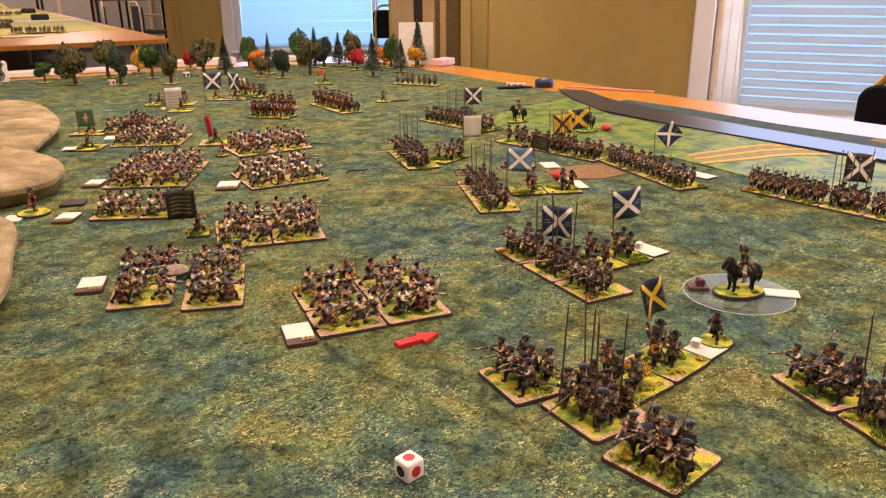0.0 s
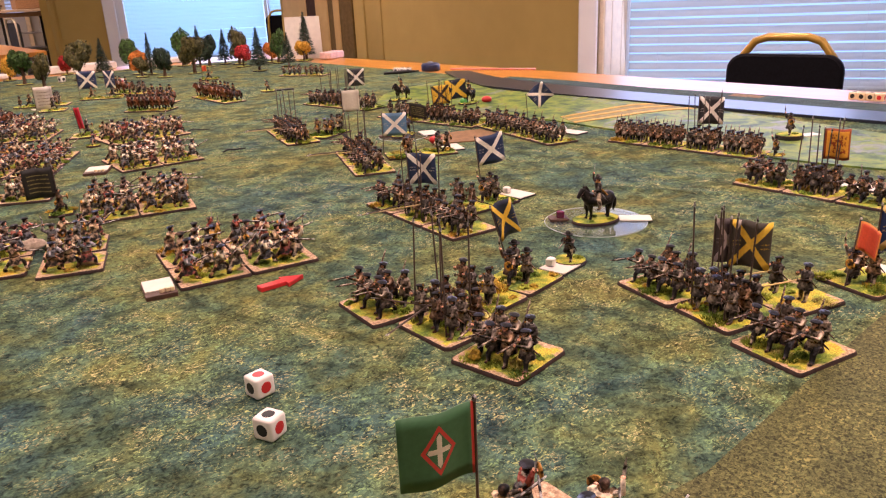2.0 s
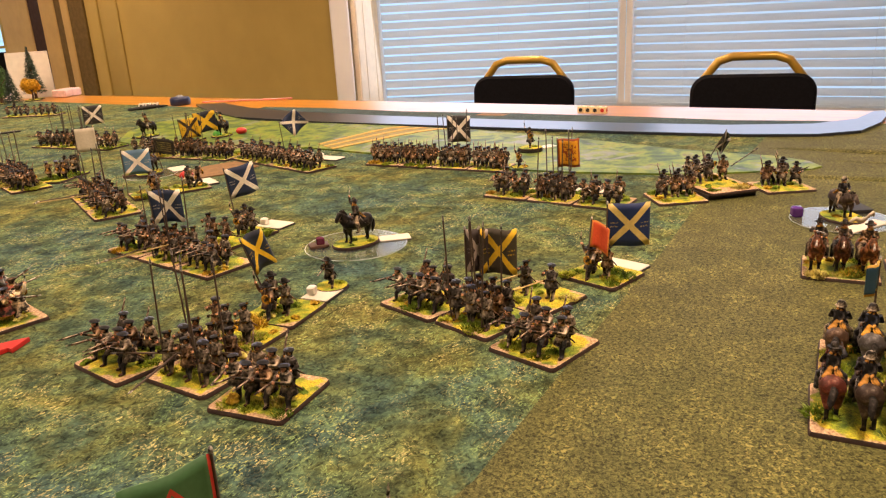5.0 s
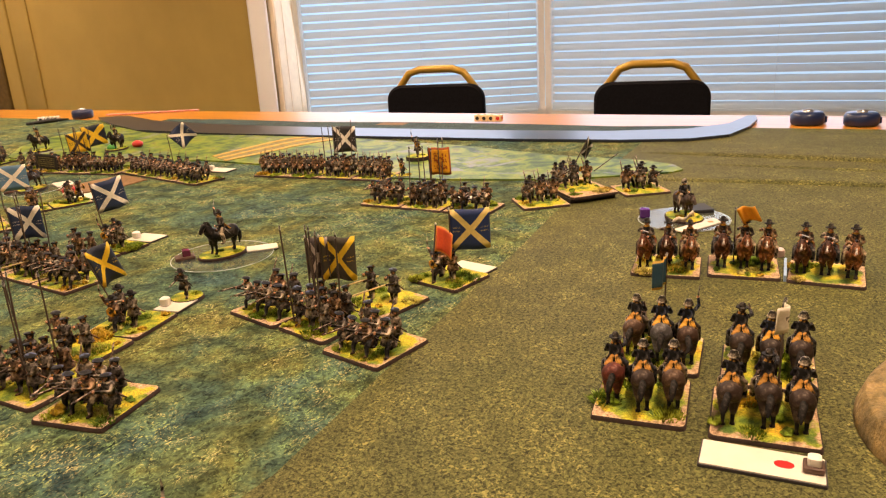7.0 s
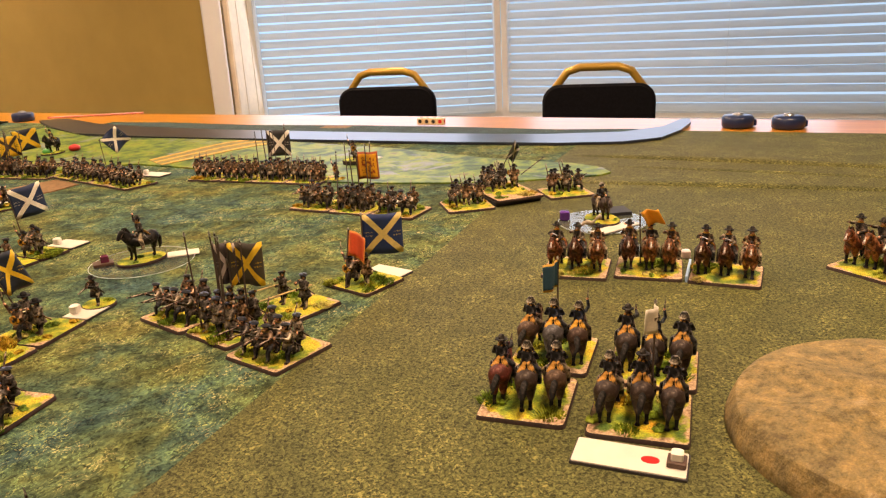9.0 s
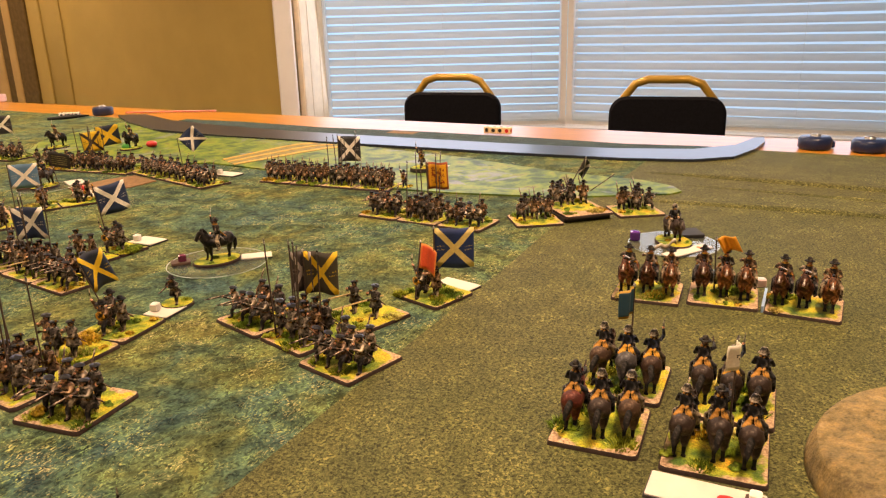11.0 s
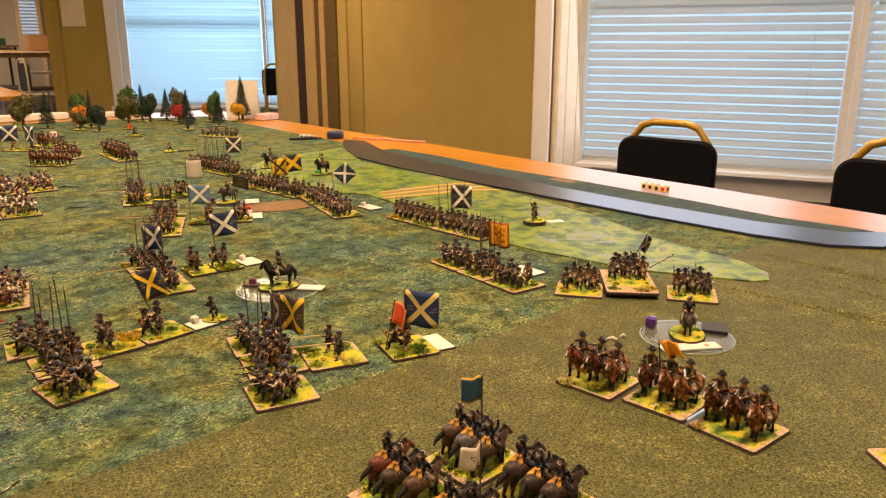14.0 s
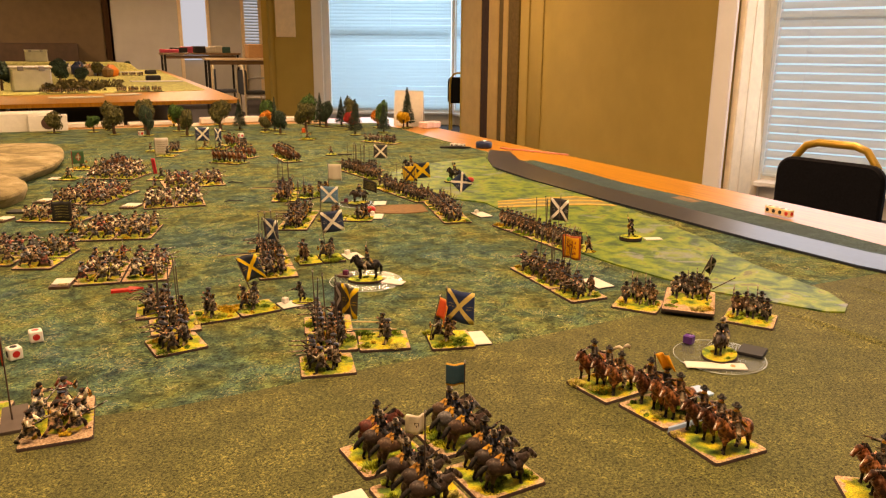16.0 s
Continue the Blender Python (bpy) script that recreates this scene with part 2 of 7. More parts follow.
PLAID = plaid()
WOOLS = [painted("painted_wool", [c]) for c in ((0.24, 0.16, 0.10), (0.80, 0.70, 0.52), (0.30, 0.06, 0.038), (0.50, 0.38, 0.24), (0.22, 0.23, 0.25), (0.66, 0.50, 0.32), (0.55, 0.31, 0.05), (0.90, 0.80, 0.64))]
HOSE = [painted("painted_hose", [c]) for c in ((0.62, 0.34, 0.20), (0.20, 0.12, 0.07), (0.58, 0.48, 0.35))]
RIBBONCREAM = plain("cream_ribbon_paint", (0.62, 0.54, 0.40), 0.7, 0, 300, 0.25)
CARD = plain("white_card", (0.66, 0.62, 0.53), 0.7, 0, 60, 0.06)
RUBBER = plain("dark_magnet_sheet", (0.025, 0.022, 0.022), 0.6, 0, 90, 0.3)
BROWNTILE = plain("grey_brown_board", (0.085, 0.062, 0.048), 0.7, 0, 60, 0.15)
BROWNBOX = plain("brown_wood_tray", (0.075, 0.036, 0.022), 0.6, 0, 90, 0.3)
DIEWHITE = plain("white_resin", (0.78, 0.74, 0.67), 0.3, 0, 40, 0.03)
RED = plain("red_paint", (0.55, 0.025, 0.02), 0.35, 0, 60, 0.12)
BLACK = plain("black_paint", (0.012, 0.012, 0.012), 0.65, 0, 60, 0.2)
BLUEPLASTIC = plain("navy_blue_plastic", (0.010, 0.022, 0.075), 0.35, 0, 30, 0.15)
ORANGE = plain("orange_paint", (0.75, 0.20, 0.02), 0.5, 0, 60, 0.12)
PURPLE = plain("purple_resin", (0.10, 0.03, 0.22), 0.25, 0, 60, 0.15)
MAROON = plain("maroon_resin", (0.12, 0.02, 0.05), 0.25, 0, 60, 0.15)
GREENPAINT = plain("bright_green_resin", (0.05, 0.32, 0.06), 0.3, 0, 60, 0.15)
CREAMDIE = plain("cream_yellow_resin", (0.80, 0.66, 0.40), 0.3, 0, 40, 0.05)
PIKEWOOD = plain("pike_shaft_wood", (0.075, 0.05, 0.038), 0.6, 0, 300, 0.3)
PIKELIGHT = plain("pale_pike_shaft", (0.50, 0.36, 0.15), 0.6, 0, 300, 0.3)


def wood_table():
    k = Nodes("orange_laminate_table", 0.28)
    co = k.coords()
    mp = k.n("Mapping")
    mp.inputs["Scale"].default_value = (14, 0.9, 1)
    k.to(co, mp.inputs[0])
    f = k.noise(6, 6, 0.6, mp.outputs[0], 0.6)
    k.colour(k.ramp(f, ((0.3, (0.36, 0.135, 0.010)), (0.5, (0.50, 0.205, 0.016)), (0.7, (0.60, 0.265, 0.026)))))
    k.bump(k.noise(300, 3, 0.5, co), 0.06, 0.0005)
    return k.m


WOODTOP = wood_table()
WALLPAINT = plain("mustard_wall_paint", (0.45, 0.318, 0.085), 0.85, 0, 3.0, 0.05, 0.02, 0.2)
GREYWALL = plain("grey_wall_paint", (0.52, 0.51, 0.49), 0.85, 0, 3.0, 0.05)
BROWNWALL = plain("brown_wall_panel", (0.15, 0.10, 0.05), 0.7, 0, 5.0, 0.12)
WHITETRIM = plain("white_gloss_trim", (0.82, 0.80, 0.76), 0.4, 0, 4.0, 0.04)
CREAMTRIM = plain("cream_painted_trim", (0.84, 0.68, 0.46), 0.8, 0, 12.0, 0.08)
CEILPAINT = plain("ceiling_tile", (0.36, 0.345, 0.31), 0.9, 0, 3.0, 0.04)
CARPET = plain("dark_carpet", (0.06, 0.055, 0.06), 0.95, 0, 200, 0.3, 0.3)
PANELWOOD = plain("tan_partition_panel", (0.52, 0.34, 0.12), 0.95, 0, 6, 0.08, 0, 0.08)
OLIVESEAL = plain("olive_brown_partition_seal", (0.14, 0.09, 0.028), 0.95, 0, 20, 0.2, 0, 0.08)
DARKGAP = plain("dark_partition_seal", (0.055, 0.028, 0.014), 0.95, 0, 20, 0.2, 0, 0.08)


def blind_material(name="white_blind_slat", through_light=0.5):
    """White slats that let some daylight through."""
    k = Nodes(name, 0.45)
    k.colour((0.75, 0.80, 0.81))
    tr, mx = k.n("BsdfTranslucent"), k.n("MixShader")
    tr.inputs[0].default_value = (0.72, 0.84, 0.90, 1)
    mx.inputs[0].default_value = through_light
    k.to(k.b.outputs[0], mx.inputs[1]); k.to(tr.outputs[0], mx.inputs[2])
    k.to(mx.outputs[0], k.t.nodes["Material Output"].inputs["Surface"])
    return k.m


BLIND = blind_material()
# same slats for the far bay, translucency raised so they look more brightly lit
FARBLIND = blind_material("brightened_blind_slat", 0.8)
CHAIRBLACK = plain("black_vinyl", (0.006, 0.006, 0.008), 0.85, 0, 120, 0.3, 0.1, 0.12)
CHAIRGOLD = plain("gold_painted_tube", (0.45, 0.27, 0.035), 0.35, 0.3, 20, 0.1)
STEELTUBE = plain("grey_steel_tube", (0.35, 0.35, 0.36), 0.35, 0.8, 20, 0.1)


def glow(name, c, strength, c2=None):
    k = Nodes(name, 1.0)
    k.colour((0.0, 0.0, 0.0))
    k.b.inputs["Specular IOR Level"].default_value = 0
    if c2:
        k.to(k.ramp(k.noise(0.35, 2, 0.5, k.coords()), ((0.42, c), (0.58, c2))), k.b.inputs["Emission Color"])
    else:
        k.b.inputs["Emission Color"].default_value = (*c, 1)
    k.b.inputs["Emission Strength"].default_value = strength
    return k.m


SKYGLOW = glow("bright_sky_outside", (0.46, 0.80, 1.0), 3.0)
SKYBRIGHT = glow("open_sky_outside", (0.36, 0.72, 1.0), 2.0)
LILACGLOW = glow("pale_sky_outside", (0.40, 0.75, 1.0), 1.2, (0.55, 0.83, 1.0))
STREETGLOW = glow("pale_street_outside", (0.46, 0.77, 1.0), 1.0, (0.62, 0.84, 1.0))
TUBEGLOW = glow("lamp_diffuser", WARM, 2.0)


# ---- mesh building ----
class Geo:
    """Collects simple rounded solids into one mesh."""
    def __init__(self):
        self.v, self.f, self.m = [], [], []
        self.crisp = False

    def ring(self, c, a, b, n):
        i = len(self.v)
        for k in range(n):
            t = 2 * math.pi * k / n
            self.v.append(tuple(c + a * math.cos(t) + b * math.sin(t)))
        return i

    def skin(self, rings, n, m, caps=True):
        for i, j in zip(rings, rings[1:]):
            for k in range(n):
                k2 = (k + 1) % n
                self.f.append((i + k, i + k2, j + k2, j + k)); self.m.append(m)
        if caps:
            self.f.append(tuple(rings[0] + k for k in reversed(range(n)))); self.m.append(m)
            self.f.append(tuple(rings[-1] + k for k in range(n))); self.m.append(m)

    def chain(self, pts, radii, m=0, n=6, flat=1.0):
        """A bent tube through pts."""
        pts = [Vector(p) for p in pts]
        rings = []
        for i, p in enumerate(pts):
            d = (pts[min(i + 1, len(pts) - 1)] - pts[max(i - 1, 0)]).normalized()
            a = d.orthogonal().normalized() if abs(d.y) > 0.9 else d.cross(Vector((0, 1, 0))).normalized()
            b = d.cross(a).normalized()
            rings.append(self.ring(p, a * radii[i] * flat, b * radii[i], n))
        self.skin(rings, n, m)
        return self

    def tube(self, p, q, r0, r1=None, m=0, n=6):
        return self.chain((p, q), (r0, r0 if r1 is None else r1), m, n)

    def ball(self, c, r, m=0, n=8, k=5, M=None):
        c, r = Vector(c), (r, r, r) if isinstance(r, (int, float)) else r
        rings = []
        for i in range(k):
            t = math.pi * (i + 0.35) / (k - 0.3) - math.pi / 2
            z, w = math.sin(t), math.cos(t)
            j = len(self.v)
            for q in range(n):
                a = 2 * math.pi * q / n
                p = Vector((w * math.cos(a) * r[0], w * math.sin(a) * r[1], z * r[2]))
                self.v.append(tuple(c + (M @ p if M else p)))
            rings.append(j)
        self.skin(rings, n, m)
        return self

    def lathe(self, c, prof, m=0, n=10, sx=1.0, sy=1.0):
        """prof: (radius, height) from below upwards."""
        rings = [self.ring(Vector((c[0], c[1], c[2] + z)), Vector((r * sx, 0, 0)), Vector((0, r * sy, 0)), n) for r, z in prof]
        self.skin(rings, n, m)
        return self

    def prism(self, pts, z0, z1, m=0, inset=0.0, mtop=None, bevel=0.0):
        """An upright slab over a polygon that runs anticlockwise, with a bevelled upper rim."""
        self.crisp = True
        n = len(pts)
        cx, cy = sum(p[0] for p in pts) / n, sum(p[1] for p in pts) / n
        def lay(z, k):
            i = len(self.v)
            for x, y in pts:
                d = math.hypot(x - cx, y - cy) or 1
                s = 1 - k / d
                self.v.append((cx + (x - cx) * s, cy + (y - cy) * s, z))
            return i
        rings = [lay(z0, 0), lay(z1 - bevel, inset * 0.5)] + ([lay(z1, inset * 0.5 + bevel)] if bevel else [])
        self.skin(rings, n, m, caps=False)
        self.f.append(tuple(rings[0] + k for k in reversed(range(n)))); self.m.append(m)
        self.f.append(tuple(rings[-1] + k for k in range(n))); self.m.append(m if mtop is None else mtop)
        return self

    def box(self, c, s, m=0, M=None, bevel=0.0):
        self.crisp = True
        hx, hy, hz = s[0] / 2, s[1] / 2, s[2] / 2
        b = min(bevel, hx * 0.9, hy * 0.9, hz * 0.9)
        i0 = len(self.v)
        prof = [(-hz, b), (-hz + b, 0), (hz - b, 0), (hz, b)] if b else [(-hz, 0), (hz, 0)]
        rings = []
        for z, e in prof:
            j = len(self.v)
            corners = []
            for sx, sy in ((-1, -1), (1, -1), (1, 1), (-1, 1)):
                if b:
                    q = [(sx * (hx - e), sy * (hy - e - b)), (sx * (hx - e - b), sy * (hy - e))]
                    if sx * sy > 0:
                        q.reverse()
                    corners += q
                else:
                    corners.append((sx * hx, sy * hy))
            if b:
                corners = sorted(corners, key=lambda p: math.atan2(p[1] / hy, p[0] / hx))
            for x, y in corners:
                p = Vector((x, y, z))
                self.v.append(tuple(Vector(c) + (M @ p if M else p)))
            rings.append(j)
        self.skin(rings, 8 if b else 4, m)
        return self

    def quad(self, a, b, c, d, m=0):
        i = len(self.v)
        self.v += [tuple(a), tuple(b), tuple(c), tuple(d)]
        self.f.append((i, i + 1, i + 2, i + 3)); self.m.append(m)
        return self

    def mesh(self, name, mats, smooth=True):
        me = bpy.data.meshes.new(name)
        me.from_pydata(self.v, [], self.f)
        for x in mats:
            me.materials.append(x)
        me.polygons.foreach_set("material_index", self.m)
        me.polygons.foreach_set("use_smooth", [smooth] * len(self.f))
        if smooth:
            me.set_sharp_from_angle(angle=radians(38 if self.crisp else 62))
        me.update()
        return me


def part(name, me, parent, m=None, label=""):
    ob = new(name, me)
    ob.parent = parent
    if m is not None:
        ob.matrix_basis = m
    return tagged(ob, label)


def thing(name, m, label, category, group="", kind=""):
    ob = new(name)
    ob.empty_display_size = 0.02
    ob.matrix_basis = m
    return tagged(ob, label, category, group, kind)


def solid(name, me, m, label, category="", group="", kind=""):
    ob = new(name, me)
    ob.matrix_basis = m
    return tagged(ob, label, category, group, kind)


def rounded(w, d, r=0.003, k=3):
    """The outline of a rectangle with rounded corners."""
    out = []
    for sx, sy, a0 in ((1, 1, 0), (-1, 1, 90), (-1, -1, 180), (1, -1, 270)):
        for i in range(k):
            a = radians(a0 + 90 * i / (k - 1))
            out.append((sx * (w / 2 - r) + r * math.cos(a), sy * (d / 2 - r) + r * math.sin(a)))
    return out


def circle(r, n=28, sx=1.0, sy=1.0, cx=0.0, cy=0.0):
    return [(cx + r * sx * math.cos(2 * math.pi * k / n), cy + r * sy * math.sin(2 * math.pi * k / n)) for k in range(n)]


# ---- miniature castings, facing +x, lengths in millimetres ----
MM = 0.001


def finish(g, name, mats):
    g.v = [(x * MM, y * MM, z * MM) for x, y, z in g.v]
    return g.mesh(name, mats)


def foot(name, arms, hat="bonnet", dress="coat", seed=0, lean=0.0, wool=None):
    """A foot soldier. arms: fire, shoulder, pike, sword, drum, trail."""
    rng = random.Random(seed)
    g = Geo()
    high = dress == "plaid"
    mats = [PLAID if high else COAT if wool is None else WOOLS[wool], HOSE[seed % 3] if high else BREECH, SKIN, {"bonnet": HIGHBONNET if high else BONNET, "felt": FELT, "hood": WOODP}[hat], WOODP, STEEL if high else GUNMETAL, LEATHER, WOOLS[(seed * 3 + seed // 10) % 7 if wool is None else wool] if high else COAT if wool is None else WOOLS[wool], SHIRT]
    L = lean
    lunge = arms in ("fire", "sword", "trail")
    D = -1.6 if lunge else 0.0        # a bent knee lowers the body
    H = 11.8 + D
    if lunge:
        f, b = rng.uniform(5.0, 7.5), rng.uniform(-7.5, -5.0)
        legs = (((f + 1.4, 2.6, 0.5), (f, 2.5, 1.2), (f - 0.4, 2.4, 6.0), (L * 3 + 0.6, 1.8, H)), ((b + 1.4, -2.9, 0.5), (b, -2.8, 1.2), (b * 0.45, -2.4, 5.6), (L * 3 - 0.6, -1.8, H)))
    else:
        legs = tuple(((1.6 + s * 1.4 + 1.3, s * 2.4, 0.5), (s * 1.4 + 1.2, s * 2.3, 1.2), (s * 1.0 + 0.8, s * 2.2, 6.2), (L * 3, s * 1.8, H)) for s in (-1, 1))
    for q in legs:
        g.chain(q, (0.8, 1.1, 1.45, 2.1), 1, 6)
        g.ball((q[0][0] - 0.3, q[0][1], 0.8), (2.1, 1.1, 0.9), 4, 6, 4)
    g.lathe((L * 2.8, 0, D), ((4.5 if not high else 4.9, 8.6 if not high else 7.4), (4.2, 9.8), (3.3, 13.2), (2.9, 15.2)), 0, 9, 0.95, 1.1)
    g.lathe((L * 3.4, 0, D), ((3.25, 13.6), (3.25, 14.5)), 4, 9, 0.95, 1.1)
    g.chain(((L * 3, 0, 14.2 + D), (L * 4.5, 0, 17.5 + D), (L * 6, 0, 20.2 + D), (L * 6.5, 0, 21.6 + D)), (2.8, 3.3, 3.5, 1.5), 7, 9, 0.82)
    if high:   # the plaid thrown over one shoulder
        g.chain(((L * 3 - 2.8, 2.7, 8.6 + D), (L * 5 - 3.0, 0, 16 + D), (L * 6 + 0.3, -3.0, 21.5 + D), (L * 4 + 2.9, 1.0, 15 + D)), (1.2, 1.8, 1.6, 1.0), 0, 5)
        if seed % 2:
            g.ball((L * 5 - 3.3, 1.6, 17.5 + D), (1.2, 3.0, 3.0), 6, 9, 4)       # a targe slung on the back
    else:
        g.chain(((L * 5 + 2.6, 2.6, 14.6 + D), (L * 6 + 0.6, -2.9, 21.2 + D), (L * 5 - 2.8, 0.4, 16 + D)), (0.7, 0.7, 0.7), 6, 4)
        g.ball((L * 3 - 3.4, -2.2, 13.6 + D), (1.7, 2.2, 2.4), 8 if seed % 3 == 0 else 6, 7, 4)
        g.chain(((L * 3 - 1.0, 3.4, 13.4 + D), (L * 3 - 5.5, 3.9, 8.6 + D)), (0.6, 0.35), 4, 4)
    hx, hz = L * 7.8, 23.6 + D
    g.lathe((L * 6.8, 0, 21.2 + D), ((2.3, 0), (1.9, 0.9)), 8, 8)
    g.ball((hx, 0, hz), (1.75, 1.6, 2.1), 2, 8, 5)
    g.ball((hx - 0.8, 0, hz + 0.1), (1.6, 1.75, 2.1), 4, 8, 5)
    if hat == "bonnet":
        M = Euler((rng.uniform(-0.2, 0.2), rng.uniform(-0.25, 0.05), 0)).to_matrix()
        g.ball((hx - 0.4, 0.2, hz + 1.9), (3.05, 2.95, 1.1), 3, 10, 5, M)
        if arms == "pike" and seed % 2 == 0:
            g.ball((hx - 0.6, 2.4, hz + 2.8), (0.9, 0.6, 1.2), 6, 6, 4)
    elif hat == "felt":
        g.lathe((hx, 0, hz + 1.0), ((3.9, 0.0), (3.8, 0.45), (2.0, 0.6), (1.8, 2.5), (0.9, 3.1)), 3, 10)
    else:
        g.ball((hx - 0.3, 0, hz + 0.9), (2.2, 2.0, 1.9), 3, 8, 4)
    sh = [(L * 6, s * 3.5, 20.3 + D) for s in (-1, 1)]
    def arm(k, elbow, hand):
        e, h = (elbow[0] + L * 4, elbow[1], elbow[2] + D), (hand[0] + L * 4, hand[1], hand[2] + D)
        g.chain((sh[k], e, h), (1.45, 1.25, 0.85), 7, 6)
        g.ball(h, 1.0, 2, 6, 4)
        return h
    def musket(p, q):
        """Butt at p, muzzle at q."""
        p, q = Vector(p) + Vector((L * 4, 0, D)), Vector(q) + Vector((L * 4, 0, D))
        d = q - p
        g.chain((p, p + d * 0.12, p + d * 0.24, p + d * 0.9), (1.1, 0.8, 0.62, 0.5), 4, 5)
        up = Vector((0, 0, 0.35))
        g.tube(p + d * 0.28 + up, q + up, 0.45, 0.4, 5, 5)
    if arms == "fire":
        z = 20.6
        arm(0, (1.6, -5.0, 17.8), (3.0, -2.4, z - 0.8)); arm(1, (3.6, 3.8, 17.4), (9.0, -0.4, z - 1.0))
        musket((-2.4, -2.6, z - 1.6), (22, -0.6, z + rng.uniform(-2.4, 1.2)))
    elif arms == "shoulder":
        arm(0, (1.5, -5.0, 16.5), (3.4, -2.6, 15.4)); arm(1, (0, 5.2, 16.3), (2.6, 3.4, 14.2))
        musket((3.8, -2.9, 13.2), (-5.5 + rng.uniform(-2, 2), -3.6 + rng.uniform(-2, 2), 31.5 + rng.uniform(-1, 2)))
    elif arms == "pike":
        arm(0, (2.6, -4.6, 18.0), (4.2, -3.0, 20.5)); arm(1, (2.4, 3.6, 16.2), (4.3, -2.6, 14.5))
    elif arms == "trail":
        arm(0, (1.4, -4.6, 16.6), (4.0, -2.4, 15.0)); arm(1, (4.0, 4.4, 17.0), (7.5, 0.8, 17.2))
        musket((-1.5, -3.8, 12.8), (19, 4.0, 23.5 + rng.uniform(-2, 3)))
    elif arms == "sword":
        arm(0, (-1.0, -6.0, 22.4), (1.5, -5.8, 27.3)); arm(1, (3.6, 5.2, 17.6), (6.4, 3.6, 18.2))
        x = L * 4 + 1.5
        g.chain(((x, -5.8, 26.6 + D), (x + 0.5, -6.2, 32 + D), (x - 0.5, -6.6, 37 + D)), (0.6, 0.6, 0.15), 5, 4, 0.4)
        g.ball((7.6 + L * 4, 3.8, 18.0 + D), (0.9, 3.6, 3.6), 6, 10, 4)
        g.ball((8.4 + L * 4, 3.8, 18.0 + D), (0.5, 1.0, 1.0), 5, 6, 4)
    elif arms == "drum":
        arm(0, (2.2, -4.6, 17.0), (5.6, -2.2, 16.6)); arm(1, (2.2, 4.6, 17.0), (5.6, 2.2, 16.6))
        g.lathe((5.0, 0.4, 9.2), ((3.2, 0), (3.2, 6.2)), 5, 10)
        g.lathe((5.0, 0.4, 9.0), ((3.5, 0), (3.5, 0.8)), 4, 10).lathe((5.0, 0.4, 14.9), ((3.5, 0), (3.5, 0.8)), 8, 10)
    return finish(g, name, mats)


